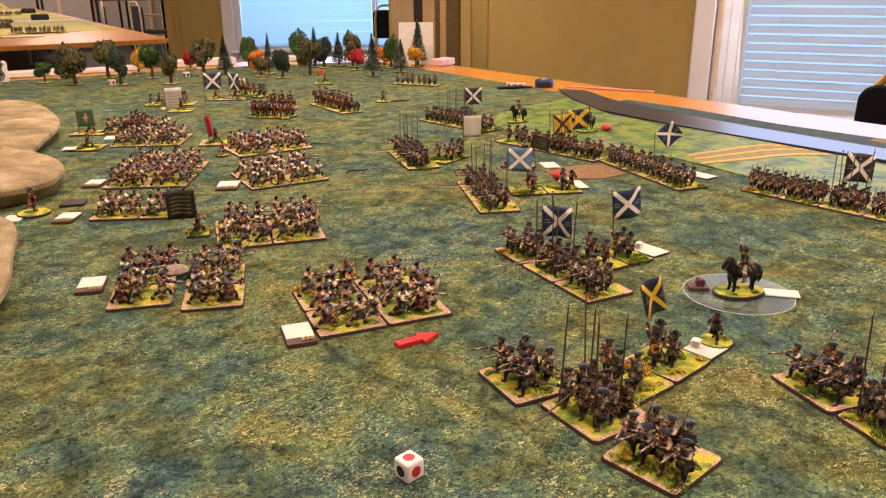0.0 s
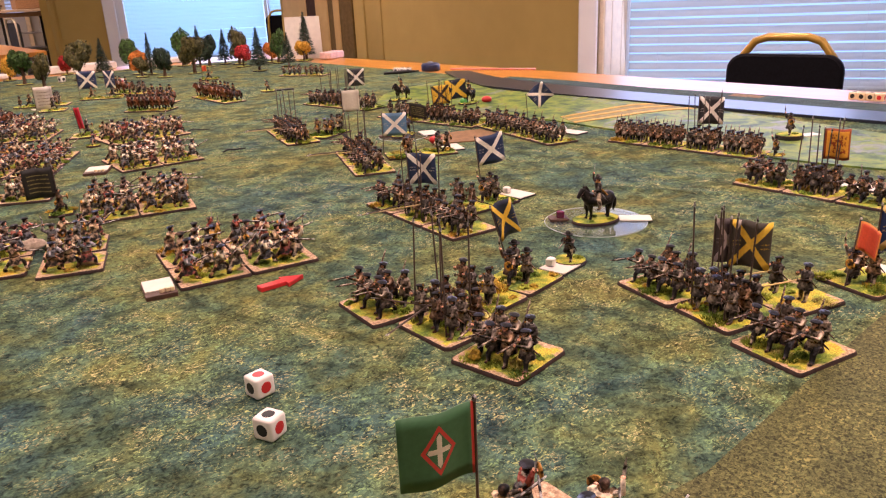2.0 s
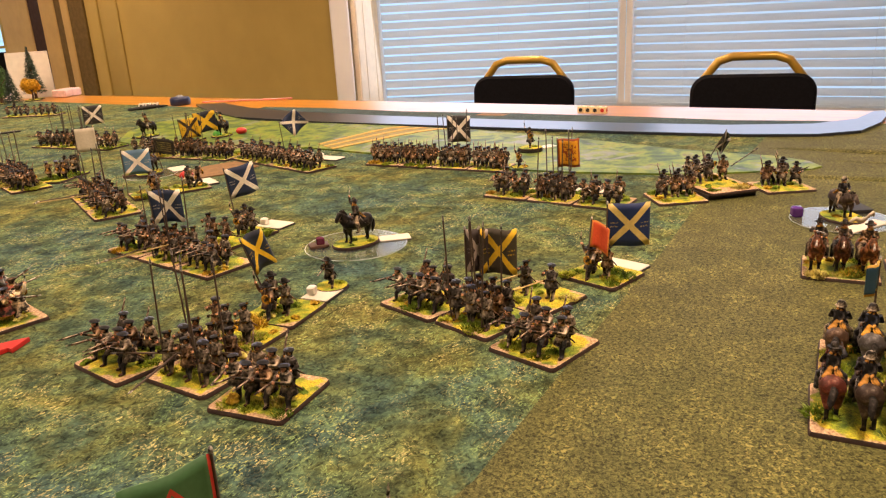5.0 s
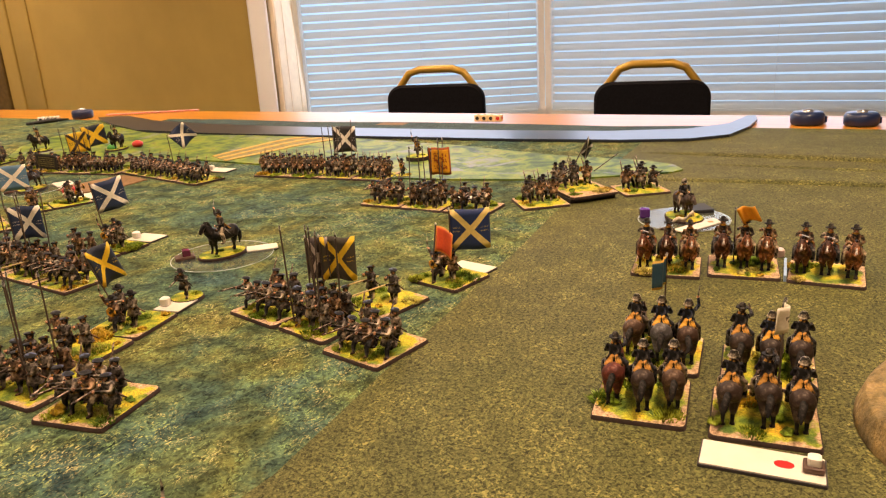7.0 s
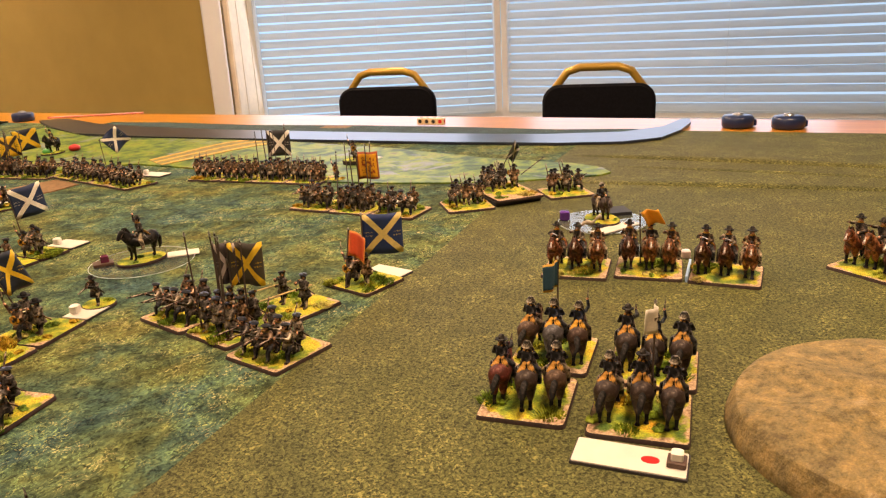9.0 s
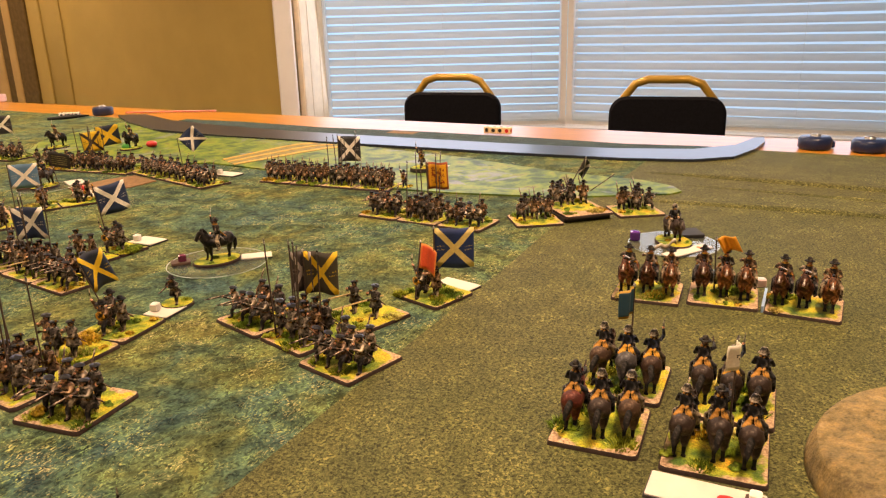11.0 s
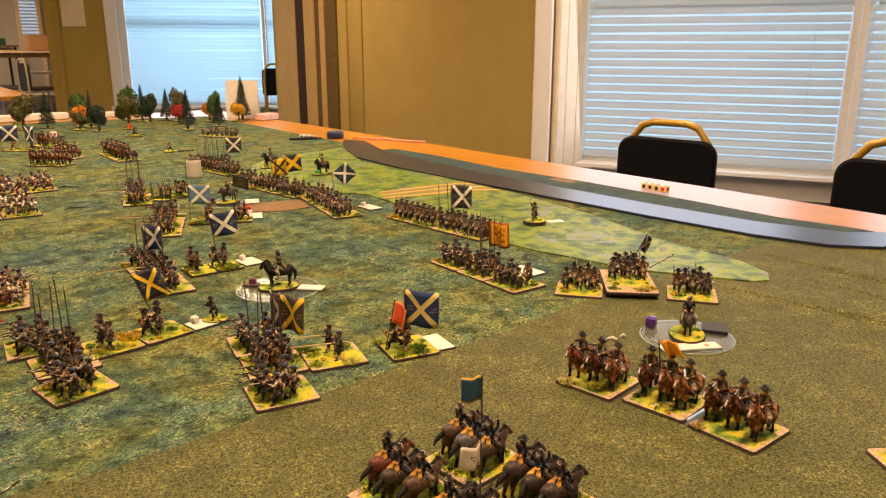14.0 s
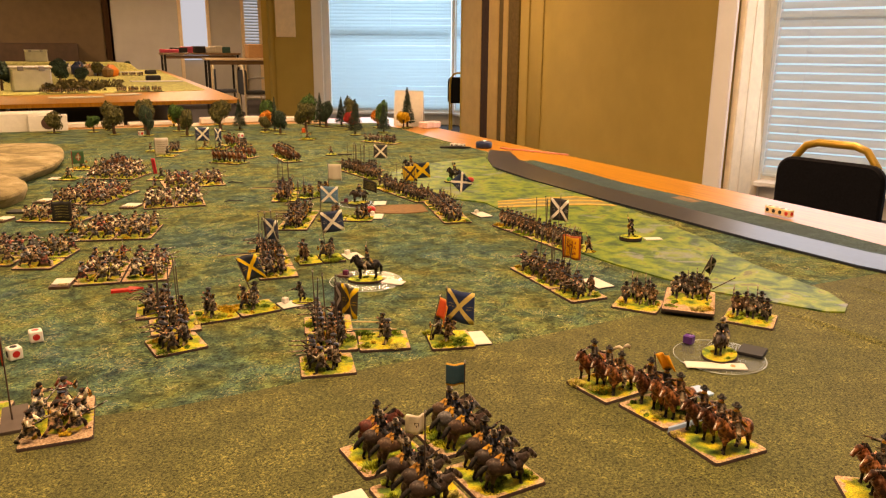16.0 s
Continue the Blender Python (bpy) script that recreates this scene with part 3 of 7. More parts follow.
def horseman(name, hat="felt", horse=None, coat=None, seed=0, arm="rein", gait=0.0, blaze=True):
    """A rider on a horse that faces +x."""
    rng = random.Random(seed)
    horse = horse or HORSEB
    g = Geo()
    mats = [coat or COAT, BREECH, SKIN, {"felt": FELT, "bonnet": BONNET, "pot": DARKSTEEL}[hat], WOODP, STEEL, LEATHER, horse, MANE, BLAZE]
    run = name[0] == "d"                      # the dark squadrons gallop with necks stretched
    hd = -1.6 if name[0] == "b" else -2.6
    nx, hd = (3.2, -6.0) if run else (0.0, hd)
    g.chain(((-17.2, 0, 22.2), (-16.6, 0, 22.4), (-14.6, 0, 22.9), (-11.5, 0, 23.2), (-4, 0, 21.4), (4, 0, 21.6), (9.5, 0, 23.2), (12.0, 0, 24.6)), (0.8, 2.9, 5.4, 6.4, 5.8, 5.7, 5.5, 3.6), 7, 14, 1.05)
    g.chain(((8.0, 0, 24.0), (12.5 + nx * 0.5, 0, 29.0 + hd * 0.5), (14.6 + nx, 0, 34.0 + hd), (15.2 + nx, 0, 35.8 + hd)), (4.8, 3.8, 2.8, 1.8), 7, 9, 1.25)
    g.chain(((13.4 + nx, 0, 35.2 + hd), (16.4 + nx, 0, 34.8 + hd), (19.4 + nx * 1.4, 0, 30.6 + hd * 0.9), (20.6 + nx * 1.5, 0, 28.4 + hd * 0.8)), (2.0, 2.4, 1.75, 1.4), 7, 9, 1.1)
    for s in (-1, 1):
        g.chain(((14.0 + nx, s * 1.3, 36.0 + hd), (13.8 + nx, s * 1.6, 38.8 + hd)), (0.85, 0.15), 7, 4)
        g.chain(((15.6 + nx, s * 2.2, 34.6 + hd), (19.2 + nx, s * 1.8, 30.2 + hd), (8.0, s * 2.6, 29.0)), (0.35, 0.35, 0.35), 4, 4)       # bridle and rein
    if blaze:
        g.chain(((17.2, 0, 36.2 + hd), (19.2, 0, 33.4 + hd), (21.4, 0, 30.0 + hd)), (0.8, 1.0, 0.8), 9, 5, 0.9)
    g.chain(((7.5, 0, 28.0), (11.0 + nx * 0.5, 0, 32.6 + hd * 0.6), (13.0 + nx, 0, 36.8 + hd), (15.6 + nx, 0, 37.2 + hd)), (0.7, 1.5, 1.3, 0.6), 8, 6, 1.8)
    if run:
        g.chain(((-15.2, 0, 25.4), (-19.5, 0, 24.5), (-23.5, rng.uniform(-1.5, 1.5), 20.5), (-26.0, rng.uniform(-2, 2), 16)), (1.3, 2.0, 1.8, 0.4), 8, 7)
    else:
        g.chain(((-15.2, 0, 25.2), (-18.2, 0, 21.5), (-18.4, rng.uniform(-1, 1), 14), (-17.0, 0, 7)), (1.2, 2.0, 1.9, 0.4), 8, 7)
    for i, (lx, s) in enumerate(((8.8, -1), (8.8, 1), (-11.6, -1), (-11.6, 1))):
        k = gait * (1 if i in (0, 3) else -1)
        if run:
            k = gait * (1.1 if lx > 0 else -1.0) * (1.0 if i % 2 else 0.55)
        kn = 2.0 if lx > 0 else -2.0
        up = max(0.0, k) * (5.0 if lx > 0 else 2.0)
        ly = 2.5 - 0.5 * (i % 2)
        g.chain(((lx, s * 2.6, 20.5), (lx + k * 4 + kn * 0.3, s * ly, 13.0 + up), (lx + k * 5 - kn * 0.2, s * ly, 9.5 + up)), (3.2, 2.2, 1.35), 7, 7)
        g.chain(((lx + k * 5 - kn * 0.2, s * ly, 10.0 + up), (lx + k * 7 - up * 0.5, s * ly, 3.0 + up * 0.8), (lx + k * 7 + 1.2 - up * 0.8, s * ly, 0.2 + up * 0.7)), (1.3, 1.0, 1.6), 8, 6)
    g.chain(((-5.6, 0, 26.6), (-1, 0, 26.2), (4.0, 0, 26.9)), (1.2, 3.6, 1.2), 4, 8, 0.5)       # saddle
    g.chain(((-6.8, -4.4, 24.2), (-6, 0, 27.2), (-6.8, 4.4, 24.2)), (1.1, 1.6, 1.1), 0, 6)       # blanket roll
    for s in (-1, 1):
        g.chain(((-0.8, s * 2.2, 28.0), (2.6, s * 5.4, 24.4), (1.4, s * 6.0, 17.5), (2.4, s * 6.1, 14.0)), (2.2, 2.2, 1.7, 1.5), 1, 7)
        g.ball((3.2, s * 6.1, 13.8), (2.4, 1.2, 1.0), 4, 6, 4)
        g.chain(((-2.8, s * 0.7, 32.2), (-5.2, s * 1.9, 29.6), (-7.8, s * 3.7, 26.4)), (0.9, 1.7, 2.1), 6, 6, 0.35)        # coat skirts
        g.ball((6.2, s * 3.4, 27.2), (1.7, 1.0, 1.8), 4, 6, 4)
    g.chain(((-1, 4.6, 28.5), (-8.0, 5.8, 20.5)), (0.7, 0.4), 5, 5)       # scabbard
    g.chain(((-1.4, 0, 27.0), (-1.0, 0, 32), (-0.4, 0, 36.2), (-0.2, 0, 38.0)), (3.1, 3.2, 3.7, 1.8), 0, 9, 0.85)
    g.ball((-0.9, 0, 40.0), (1.7, 1.85, 2.2), 4, 8, 5)
    g.lathe((-0.3, 0, 37.6), ((2.4, 0), (2.0, 1.0)), 6, 8)
    g.chain(((1.2, 2.8, 31), (-0.2, -2.8, 37)), (0.6, 0.6), 6, 4)
    g.ball((-0.2, 0, 40.2), (1.8, 1.6, 2.1), 2, 8, 5)
    if hat == "pot":
        g.lathe((-0.4, 0, 40.4), ((3.3, -0.6), (2.6, 0.4), (2.3, 1.6), (1.7, 2.6), (0.6, 3.1)), 3, 10)
    elif hat == "bonnet":
        g.lathe((-0.4, 0, 41.0), ((1.7, 0), (2.9, 0.5), (3.0, 1.2), (1.9, 2.1)), 3, 9)
    else:
        g.lathe((-0.2, 0, 41.2), ((3.7, 0.0), (3.6, 0.45), (1.9, 0.6), (1.7, 2.5), (0.9, 3.1)), 3, 10)
    def limb(p, e, h):
        g.chain((p, e, h), (1.3, 1.15, 0.85), 0, 6)
        g.ball(h, 1.0, 2, 6, 4)
    limb((-0.6, 3.5, 36.4), (1.4, 5.2, 32.4), (6.0, 1.8, 31.0))
    if arm == "raised":
        limb((-0.6, -3.5, 36.4), (0.5, -5.6, 39.5), (1.0, -5.0, 44.5))
        g.chain(((1.0, -5.0, 43.8), (0.4, -5.2, 48), (-0.8, -5.4, 52.5)), (0.5, 0.5, 0.12), 5, 4, 0.4)
    elif arm == "pistol":
        limb((-0.6, -3.5, 36.4), (2.4, -5.4, 36.4), (7.0, -4.4, 38.0))
        g.chain(((6.6, -4.4, 37.2), (7.4, -4.4, 38.8), (12.6, -4.0, 39.4)), (0.6, 0.55, 0.4), 4, 5)
    elif arm == "musket":
        limb((-0.6, -3.5, 36.4), (2.6, -5.2, 34.6), (6.0, -2.4, 35.2))
        g.tube((-2, -4.4, 34.0), (17, 4.0, 37.6), 0.6, 0.42, 5, 5)
    else:
        limb((-0.6, -3.5, 36.4), (1.2, -5.4, 32.6), (5.6, -1.8, 31.2))
    g.v = [(x * 1.04, y * 1.16, z * 0.78 if z < 20 else 15.2 + (z - 20) * 1.14) for x, y, z in g.v]
    return finish(g, name, mats)


FOOT = {}
for i in range(3):
    FOOT["fire", i] = foot("musketeer_casting", "fire", "bonnet", "coat", i, (0.45, 0.3, 0.55)[i])
    FOOT["shoulder", i] = foot("musketeer_casting", "shoulder", "bonnet", "coat", 10 + i)
    FOOT["pike", i] = foot("pikeman_casting", "pike", "bonnet", "coat", 20 + i)
    FOOT["hfire", i] = foot("highlander_casting", "fire", "bonnet", "plaid", 30 + i, 0.35)
    FOOT["hsword", i] = foot("highlander_casting", "sword", ("bonnet", "hood", "bonnet")[i], "plaid", 40 + i, 0.3)
    FOOT["htrail", i] = foot("highlander_casting", "trail", "bonnet", "plaid", 50 + i, 0.4)
    FOOT["hfire", i + 3] = foot("highlander_casting", "fire", ("hood", "bonnet", "bonnet")[i], "plaid", 71 + 3 * i, 0.5)
    FOOT["hsword", i + 3] = foot("highlander_casting", "sword", "bonnet", "plaid", 82 + 3 * i, 0.45)
    FOOT["htrail", i + 3] = foot("highlander_casting", "trail", ("bonnet", "hood", "bonnet")[i], "plaid", 93 + 3 * i, 0.6)
    FOOT["whfire", i] = foot("highlander_casting", "fire", "bonnet", "plaid", 104 + i, 0.4, 7)
    FOOT["whtrail", i] = foot("highlander_casting", "trail", ("hood", "bonnet", "bonnet")[i], "plaid", 115 + i, 0.5, 7)
    FOOT["felt", i] = foot("musketeer_casting", ("shoulder", "trail", "shoulder")[i], "felt", "coat", 60 + i)
FOOT["skirmisher", 0] = foot("skirmisher_casting", "fire", "felt", "coat", 8, 0.6)
FOOT["drum", 0] = foot("drummer_casting", "drum", "felt", "coat", 3)
FOOT["officer", 0] = foot("officer_casting", "sword", "felt", "coat", 4, 0.1)
FOOT["cloaked", 0] = foot("cloaked_officer_casting", "shoulder", "felt", "coat", 7, 0.0, 2)
FOOT["ensign", 0] = foot("ensign_casting", "pike", "felt", "coat", 5)
HORSE = {}
for i in range(3):
    HORSE["bay", i] = horseman("bay_horseman_casting", "felt", HORSEB, COAT, i, ("musket", "rein", "pistol")[i], (0.5, -0.5, 0.35)[i])
    HORSE["dark", i] = horseman("dark_horseman_casting", ("pot", "pot", "felt")[i], HORSED, NAVY, i, ("rein", "raised", "pistol")[i], (0.7, 0.9, 0.8)[i], False)
HORSE["general", 0] = horseman("general_casting", "felt", BLACKHORSE, COAT, 9, "raised", 0.15, False)


def pike_mesh(name, length, m):
    g = Geo()
    g.tube((0, 0, 0), (0, 0, length), 0.00085, 0.0007, 0, 6)
    g.chain(((0, 0, length), (0, 0, length + 0.0025), (0, 0, length + 0.006)), (0.0007, 0.0012, 0.0001), 1, 4)
    return g.mesh(name, [m, STEEL])


PIKE = [pike_mesh("pike", 0.086, PIKEWOOD), pike_mesh("pike", 0.078, PIKEWOOD), pike_mesh("pike", 0.082, PIKELIGHT)]


def tuft_mesh(seed):
    rng = random.Random(seed)
    g = Geo()
    for k in range(170):
        a, r = rng.uniform(0, 6.3), 0.0046 * rng.random() ** 0.6
        h = rng.uniform(0.0016, 0.0032) * (1.15 - r * 120)
        x, y = r * math.cos(a), r * math.sin(a)
        ox, oy = 0.35 * x + rng.uniform(-0.0011, 0.0011), 0.35 * y + rng.uniform(-0.0011, 0.0011)
        i, q = len(g.v), 0.00042
        g.v += [(x + q * math.cos(a + j * 2.1), y + q * math.sin(a + j * 2.1), -0.0005) for j in range(3)] + [(x + ox, y + oy, h)]
        g.f += [(i, i + 1, i + 3), (i + 1, i + 2, i + 3), (i + 2, i, i + 3)]
        g.m += [0, 0, 0]
    return g.mesh("grass_tuft", [TUFT], False)


def puff_mesh(seed):
    """A mound of clumped foam flock."""
    rng = random.Random(seed)
    g = Geo()
    for k in range(9):
        a, r = rng.uniform(0, 6.3), rng.uniform(0, 0.0024)
        q = rng.uniform(0.0009, 0.0016)
        g.ball((r * math.cos(a), r * math.sin(a), 0.0008 + rng.uniform(0, 0.0012) * (1 - r / 0.003)), q, 0, 5, 3)
    return g.mesh("grass_tuft", [TUFT], False)


TUFTS = [tuft_mesh(0), tuft_mesh(1), puff_mesh(2), puff_mesh(3)]


def base_mesh(w, d, seed=0):
    """A stand's base: a thin slab with a worn rim and an uneven top."""
    rng = random.Random(seed)
    g = Geo()
    pts = [(x * (1 + rng.uniform(-0.012, 0.012)), y * (1 + rng.uniform(-0.012, 0.012))) for x, y in rounded(w, d, 0.0035)]
    g.prism(pts, 0.0, 0.0030, 0, 0.0006, 1, 0.0010)
    return g.mesh("base", [BASE_EDGE, FLOCK])


BASES = {}


def flag_material(name, field, cross, style):
    """Painted paper flags: style saltire, plain, quarter, border."""
    k = Nodes(name, 0.6)
    uv = k.coords("UV")
    sx = k.n("SeparateXYZ")
    k.to(uv, sx.inputs[0])
    u, v = k.math('SUBTRACT', sx.outputs[0], 0.5), k.math('SUBTRACT', sx.outputs[1], 0.5)
    au, av = k.math('ABSOLUTE', u), k.math('ABSOLUTE', v)
    if style == "broad_saltire":
        f = k.math('LESS_THAN', k.math('ABSOLUTE', k.math('SUBTRACT', au, av)), 0.15)
    elif style == "saltire":
        f = k.math('LESS_THAN', k.math('ABSOLUTE', k.math('SUBTRACT', au, av)), 0.10)
    elif style == "cross":      # a pale cross inside a ring
        r = k.math('MULTIPLY', k.math('ADD', k.math('MULTIPLY', au, 1.15), k.math('MULTIPLY', av, 0.8)), 0.9)
        f = k.math('MULTIPLY', k.math('LESS_THAN', k.math('MINIMUM', au, av), 0.035), k.math('LESS_THAN', r, 0.17))
        ring = k.math('LESS_THAN', k.math('ABSOLUTE', k.math('SUBTRACT', r, 0.22)), 0.03)
    elif style == "beast":      # a rampant shape cannot be told: a rough dark patch in a border
        b = k.math('GREATER_THAN', k.math('MAXIMUM', au, av), 0.42)
        blot = k.math('MULTIPLY', k.math('GREATER_THAN', k.noise(9, 2, 0.5, uv), 0.52), k.math('LESS_THAN', k.math('MAXIMUM', au, av), 0.3))
        f = k.math('MAXIMUM', b, blot)
    elif style == "bars":       # rows of writing that cannot be read
        w = k.n("TexWave", bands_direction='Y')
        w.inputs["Scale"].default_value = 2.3
        k.to(uv, w.inputs["Vector"])
        inside = k.math('LESS_THAN', k.math('MAXIMUM', au, av), 0.36)
        f = k.math('MULTIPLY', k.math('MULTIPLY', k.math('GREATER_THAN', w.outputs["Fac"], 0.86), inside), k.math('GREATER_THAN', k.noise(22, 1, 0.5, uv), 0.42))
    elif style == "mark":
        f = k.math('MULTIPLY', k.math('LESS_THAN', k.math('MAXIMUM', au, av), 0.12), k.math('GREATER_THAN', k.noise(9, 1, 0.5, uv), 0.5))
    elif style == "fringe":
        f = k.math('GREATER_THAN', av, 0.42)
    elif style == "border":
        f = k.math('GREATER_THAN', k.math('MAXIMUM', au, av), 0.43)
    else:
        f = k.math('LESS_THAN', u, -2.0)
    mott = k.noise(12, 4, 0.6, uv)
    c = k.mix(f, field, cross)
    if style == "saltire":      # faint rows of small writing in the side fields
        rows_ = k.math('LESS_THAN', k.math('ABSOLUTE', k.math('SUBTRACT', av, 0.045)), 0.016)
        side_ = k.math('MULTIPLY', k.math('GREATER_THAN', au, 0.26), k.math('LESS_THAN', au, 0.46))
        c = k.mix(k.math('MULTIPLY', k.math('MULTIPLY', rows_, side_), k.math('GREATER_THAN', k.noise(30, 1, 0.5, uv), 0.5)), c, scaled(cross, 0.6))
    if style == "cross":
        c = k.mix(k.math('MAXIMUM', ring, k.math('LESS_THAN', u, -0.465)), c, (0.55, 0.05, 0.03))
    k.colour(k.mix(1.0, c, k.ramp(mott, ((0.3, (0.86, 0.86, 0.86)), (0.7, (1.06, 1.06, 1.06)))), 'MULTIPLY'))
    return k.m


WHITE_ = (0.93, 0.87, 0.78)
YELLOW_ = (0.90, 0.58, 0.03)
FLAGMAT = {
    "blue_white": flag_material("blue_flag_white_saltire", (0.016, 0.035, 0.10), WHITE_, "saltire"),
    "blue_cream": flag_material("blue_flag_cream_saltire", (0.012, 0.035, 0.14), (0.80, 0.62, 0.22), "saltire"),
    "black_yellow": flag_material("black_flag_yellow_saltire", (0.012, 0.020, 0.042), YELLOW_, "broad_saltire"),
    "navy_yellow": flag_material("navy_flag_yellow_saltire", (0.012, 0.020, 0.042), YELLOW_, "saltire"),
    "brown_yellow": flag_material("brown_flag_yellow_saltire", (0.055, 0.045, 0.03), YELLOW_, "saltire"),
    "brown_white": flag_material("brown_flag_white_saltire", (0.06, 0.045, 0.045), (0.5, 0.42, 0.38), "saltire"),
    "sky_white": flag_material("pale_blue_flag_white_saltire", (0.10, 0.22, 0.36), WHITE_, "saltire"),
    "black_white": flag_material("black_flag_white_saltire", (0.025, 0.025, 0.03), WHITE_, "saltire"),
    "yellow_black": flag_material("yellow_flag_black_saltire", YELLOW_, (0.05, 0.03, 0.02), "saltire"),
    "green_cross": flag_material("green_flag_pale_cross", (0.045, 0.15, 0.06), (0.66, 0.62, 0.46), "cross"),
    "orange_beast": flag_material("orange_flag_red_emblem", (0.85, 0.41, 0.02), (0.38, 0.07, 0.01), "beast"),
    "red": flag_material("red_flag", (0.55, 0.02, 0.03), (0.6, 0.3, 0.02), "plain"),
    "red_border": flag_material("orange_red_flag", (0.70, 0.10, 0.03), (0.75, 0.25, 0.04), "border"),
    "white": flag_material("cream_flag", (0.66, 0.60, 0.48), WHITE_, "plain"),
    "orange": flag_material("orange_flag", (0.95, 0.40, 0.03), (0.5, 0.1, 0.02), "plain"),
    "teal": flag_material("teal_flag_gold_fringe", (0.02, 0.085, 0.14), (0.62, 0.36, 0.05), "fringe"),
    "black_text": flag_material("black_flag_gold_lettering", (0.014, 0.014, 0.012), (0.26, 0.23, 0.07), "bars"),
    "dark_wave": flag_material("dark_green_flag_white_saltire", (0.02, 0.03, 0.026), (0.42, 0.40, 0.34), "saltire"),
    "marker": flag_material("cream_card_dark_mark", (0.72, 0.66, 0.54), (0.12, 0.09, 0.06), "mark"),
    "check": flag_material("pale_flag_dark_bars", (0.60, 0.54, 0.46), (0.25, 0.2, 0.16), "bars"),
}


def cloth_mesh(key, w, h, seed=0, droop=0.0):
    """A thick paper flag, waved along its length, hung from the pole at x = 0."""
    rng = random.Random(seed)
    nu, nv, th = 12, 6, 0.0004
    a, ph = rng.uniform(0.0010, 0.0026), rng.uniform(0, 6)
    me = bpy.data.meshes.new("flag_cloth")
    vs, fs, uvs = [], [], []
    for side in (0, 1):
        for j in range(nv + 1):
            for i in range(nu + 1):
                u, v = i / nu, j / nv
                y = a * math.sin(ph + 6.5 * u + 0.7 * v) * u ** 0.5 * 2 + (th if side else -th) / 2
                vs.append((u * w * (1 - 0.08 * droop), y, (v - 1) * h - droop * h * 0.35 * u * u))
    row, n1 = nu + 1, (nu + 1) * (nv + 1)
    for j in range(nv):
        for i in range(nu):
            q = j * row + i
            fs.append((q, q + 1, q + row + 1, q + row))
            fs.append((n1 + q, n1 + q + row, n1 + q + row + 1, n1 + q + 1))
    rim = [i for i in range(row)] + [j * row + nu for j in range(1, nv + 1)] + [nv * row + i for i in range(nu - 1, -1, -1)] + [j * row for j in range(nv - 1, 0, -1)]
    for p, q in zip(rim, rim[1:] + rim[:1]):
        fs.append((q, p, n1 + p, n1 + q))
    me.from_pydata(vs, [], fs)
    ul = me.uv_layers.new(name="uv")
    for lp in me.loops:
        k = lp.vertex_index % n1
        ul.data[lp.index].uv = ((k % row) / nu, (k // row) / nv)
    me.materials.append(FLAGMAT[key])
    me.polygons.foreach_set("use_smooth", [True] * len(fs))
    me.update()
    return me


def pole_mesh(h):
    g = Geo()
    g.tube((0, 0, 0), (0, 0, h), 0.0008, 0.0007, 0, 6)
    g.ball((0, 0, h), (0.0012, 0.0012, 0.002), 1, 6, 4)
    return g.mesh("flag_pole", [PIKEWOOD, STEEL])


# ---- stands of miniatures ----
def on_edge(p, q, depth):
    """Centre and heading of the rectangle that lies to the left of the edge p to q."""
    d = Vector((q[0] - p[0], q[1] - p[1]))
    w = d.length
    n = Vector((-d.y, d.x)) / w
    c = (Vector(p) + Vector(q)) / 2 + n * depth / 2
    return c, w, math.degrees(math.atan2(d.y, d.x))


def flag_on(st, X, Y, key, w, h, top, heading, lean=(0, 0), seed=0, droop=0.0, dip=0.0):
    """A flag on its pole, whose foot stands on the stand at the table place X, Y; the cloth flies along heading."""
    inv = st.matrix_basis.inverted()
    p = inv @ Vector((X, Y, 0))
    turn = math.degrees(st.matrix_basis.to_euler().z)
    pole = part("flag_pole", pole_mesh(top - 0.005), st, pose(p.x, p.y, 0.0028, 0, 0, -turn) @ pose(0, 0, 0, lean[0], lean[1], 0))
    part("flag_cloth", cloth_mesh(key, w, h, seed, droop), pole, pose(0, 0, top - 0.006, 0, 0, heading) @ pose(0.0007, 0, 0, 0, dip, 0), FLAGMAT[key].name.replace("_", " "))


def curled_ribbon(st, X, Y, heading):
    """A short leaning staff with a narrow cream ribbon that curls back on itself."""
    p = st.matrix_basis.inverted() @ Vector((X, Y, 0))
    turn = math.degrees(st.matrix_basis.to_euler().z)
    pole = part("flag_pole", pole_mesh(0.044), st, pose(p.x, p.y, 0.0028, 0, 0, -turn) @ pose(0, 0, 0, 8, 0, 0))
    path = ((0.0, 0.0, 0.0), (0.004, 0.001, 0.006), (0.008, 0.0025, 0.0085), (0.0125, 0.002, 0.0075), (0.015, -0.001, 0.010), (0.0165, -0.0025, 0.0145), (0.0195, -0.001, 0.017), (0.022, 0.001, 0.0145))
    vs = [(x, y + k * 0.0004, z + e * 0.0022) for k in (-1, 1) for x, y, z in path for e in (-1, 1)]
    n = 2 * len(path)
    fs = []
    for i in range(0, n - 2, 2):
        fs += [(i, i + 2, i + 3, i + 1), (n + i, n + i + 1, n + i + 3, n + i + 2), (i, n + i, n + i + 2, i + 2), (i + 1, i + 3, n + i + 3, n + i + 1)]
    fs += [(0, 1, n + 1, n), (n - 2, 2 * n - 2, 2 * n - 1, n - 1)]
    me = bpy.data.meshes.new("ribbon")
    me.from_pydata(vs, [], fs)
    me.materials.append(RIBBONCREAM)
    me.polygons.foreach_set("use_smooth", [True] * len(fs))
    part("ribbon", me, pole, pose(0, 0, 0.040, 0, 0, heading), "curled cream ribbon")


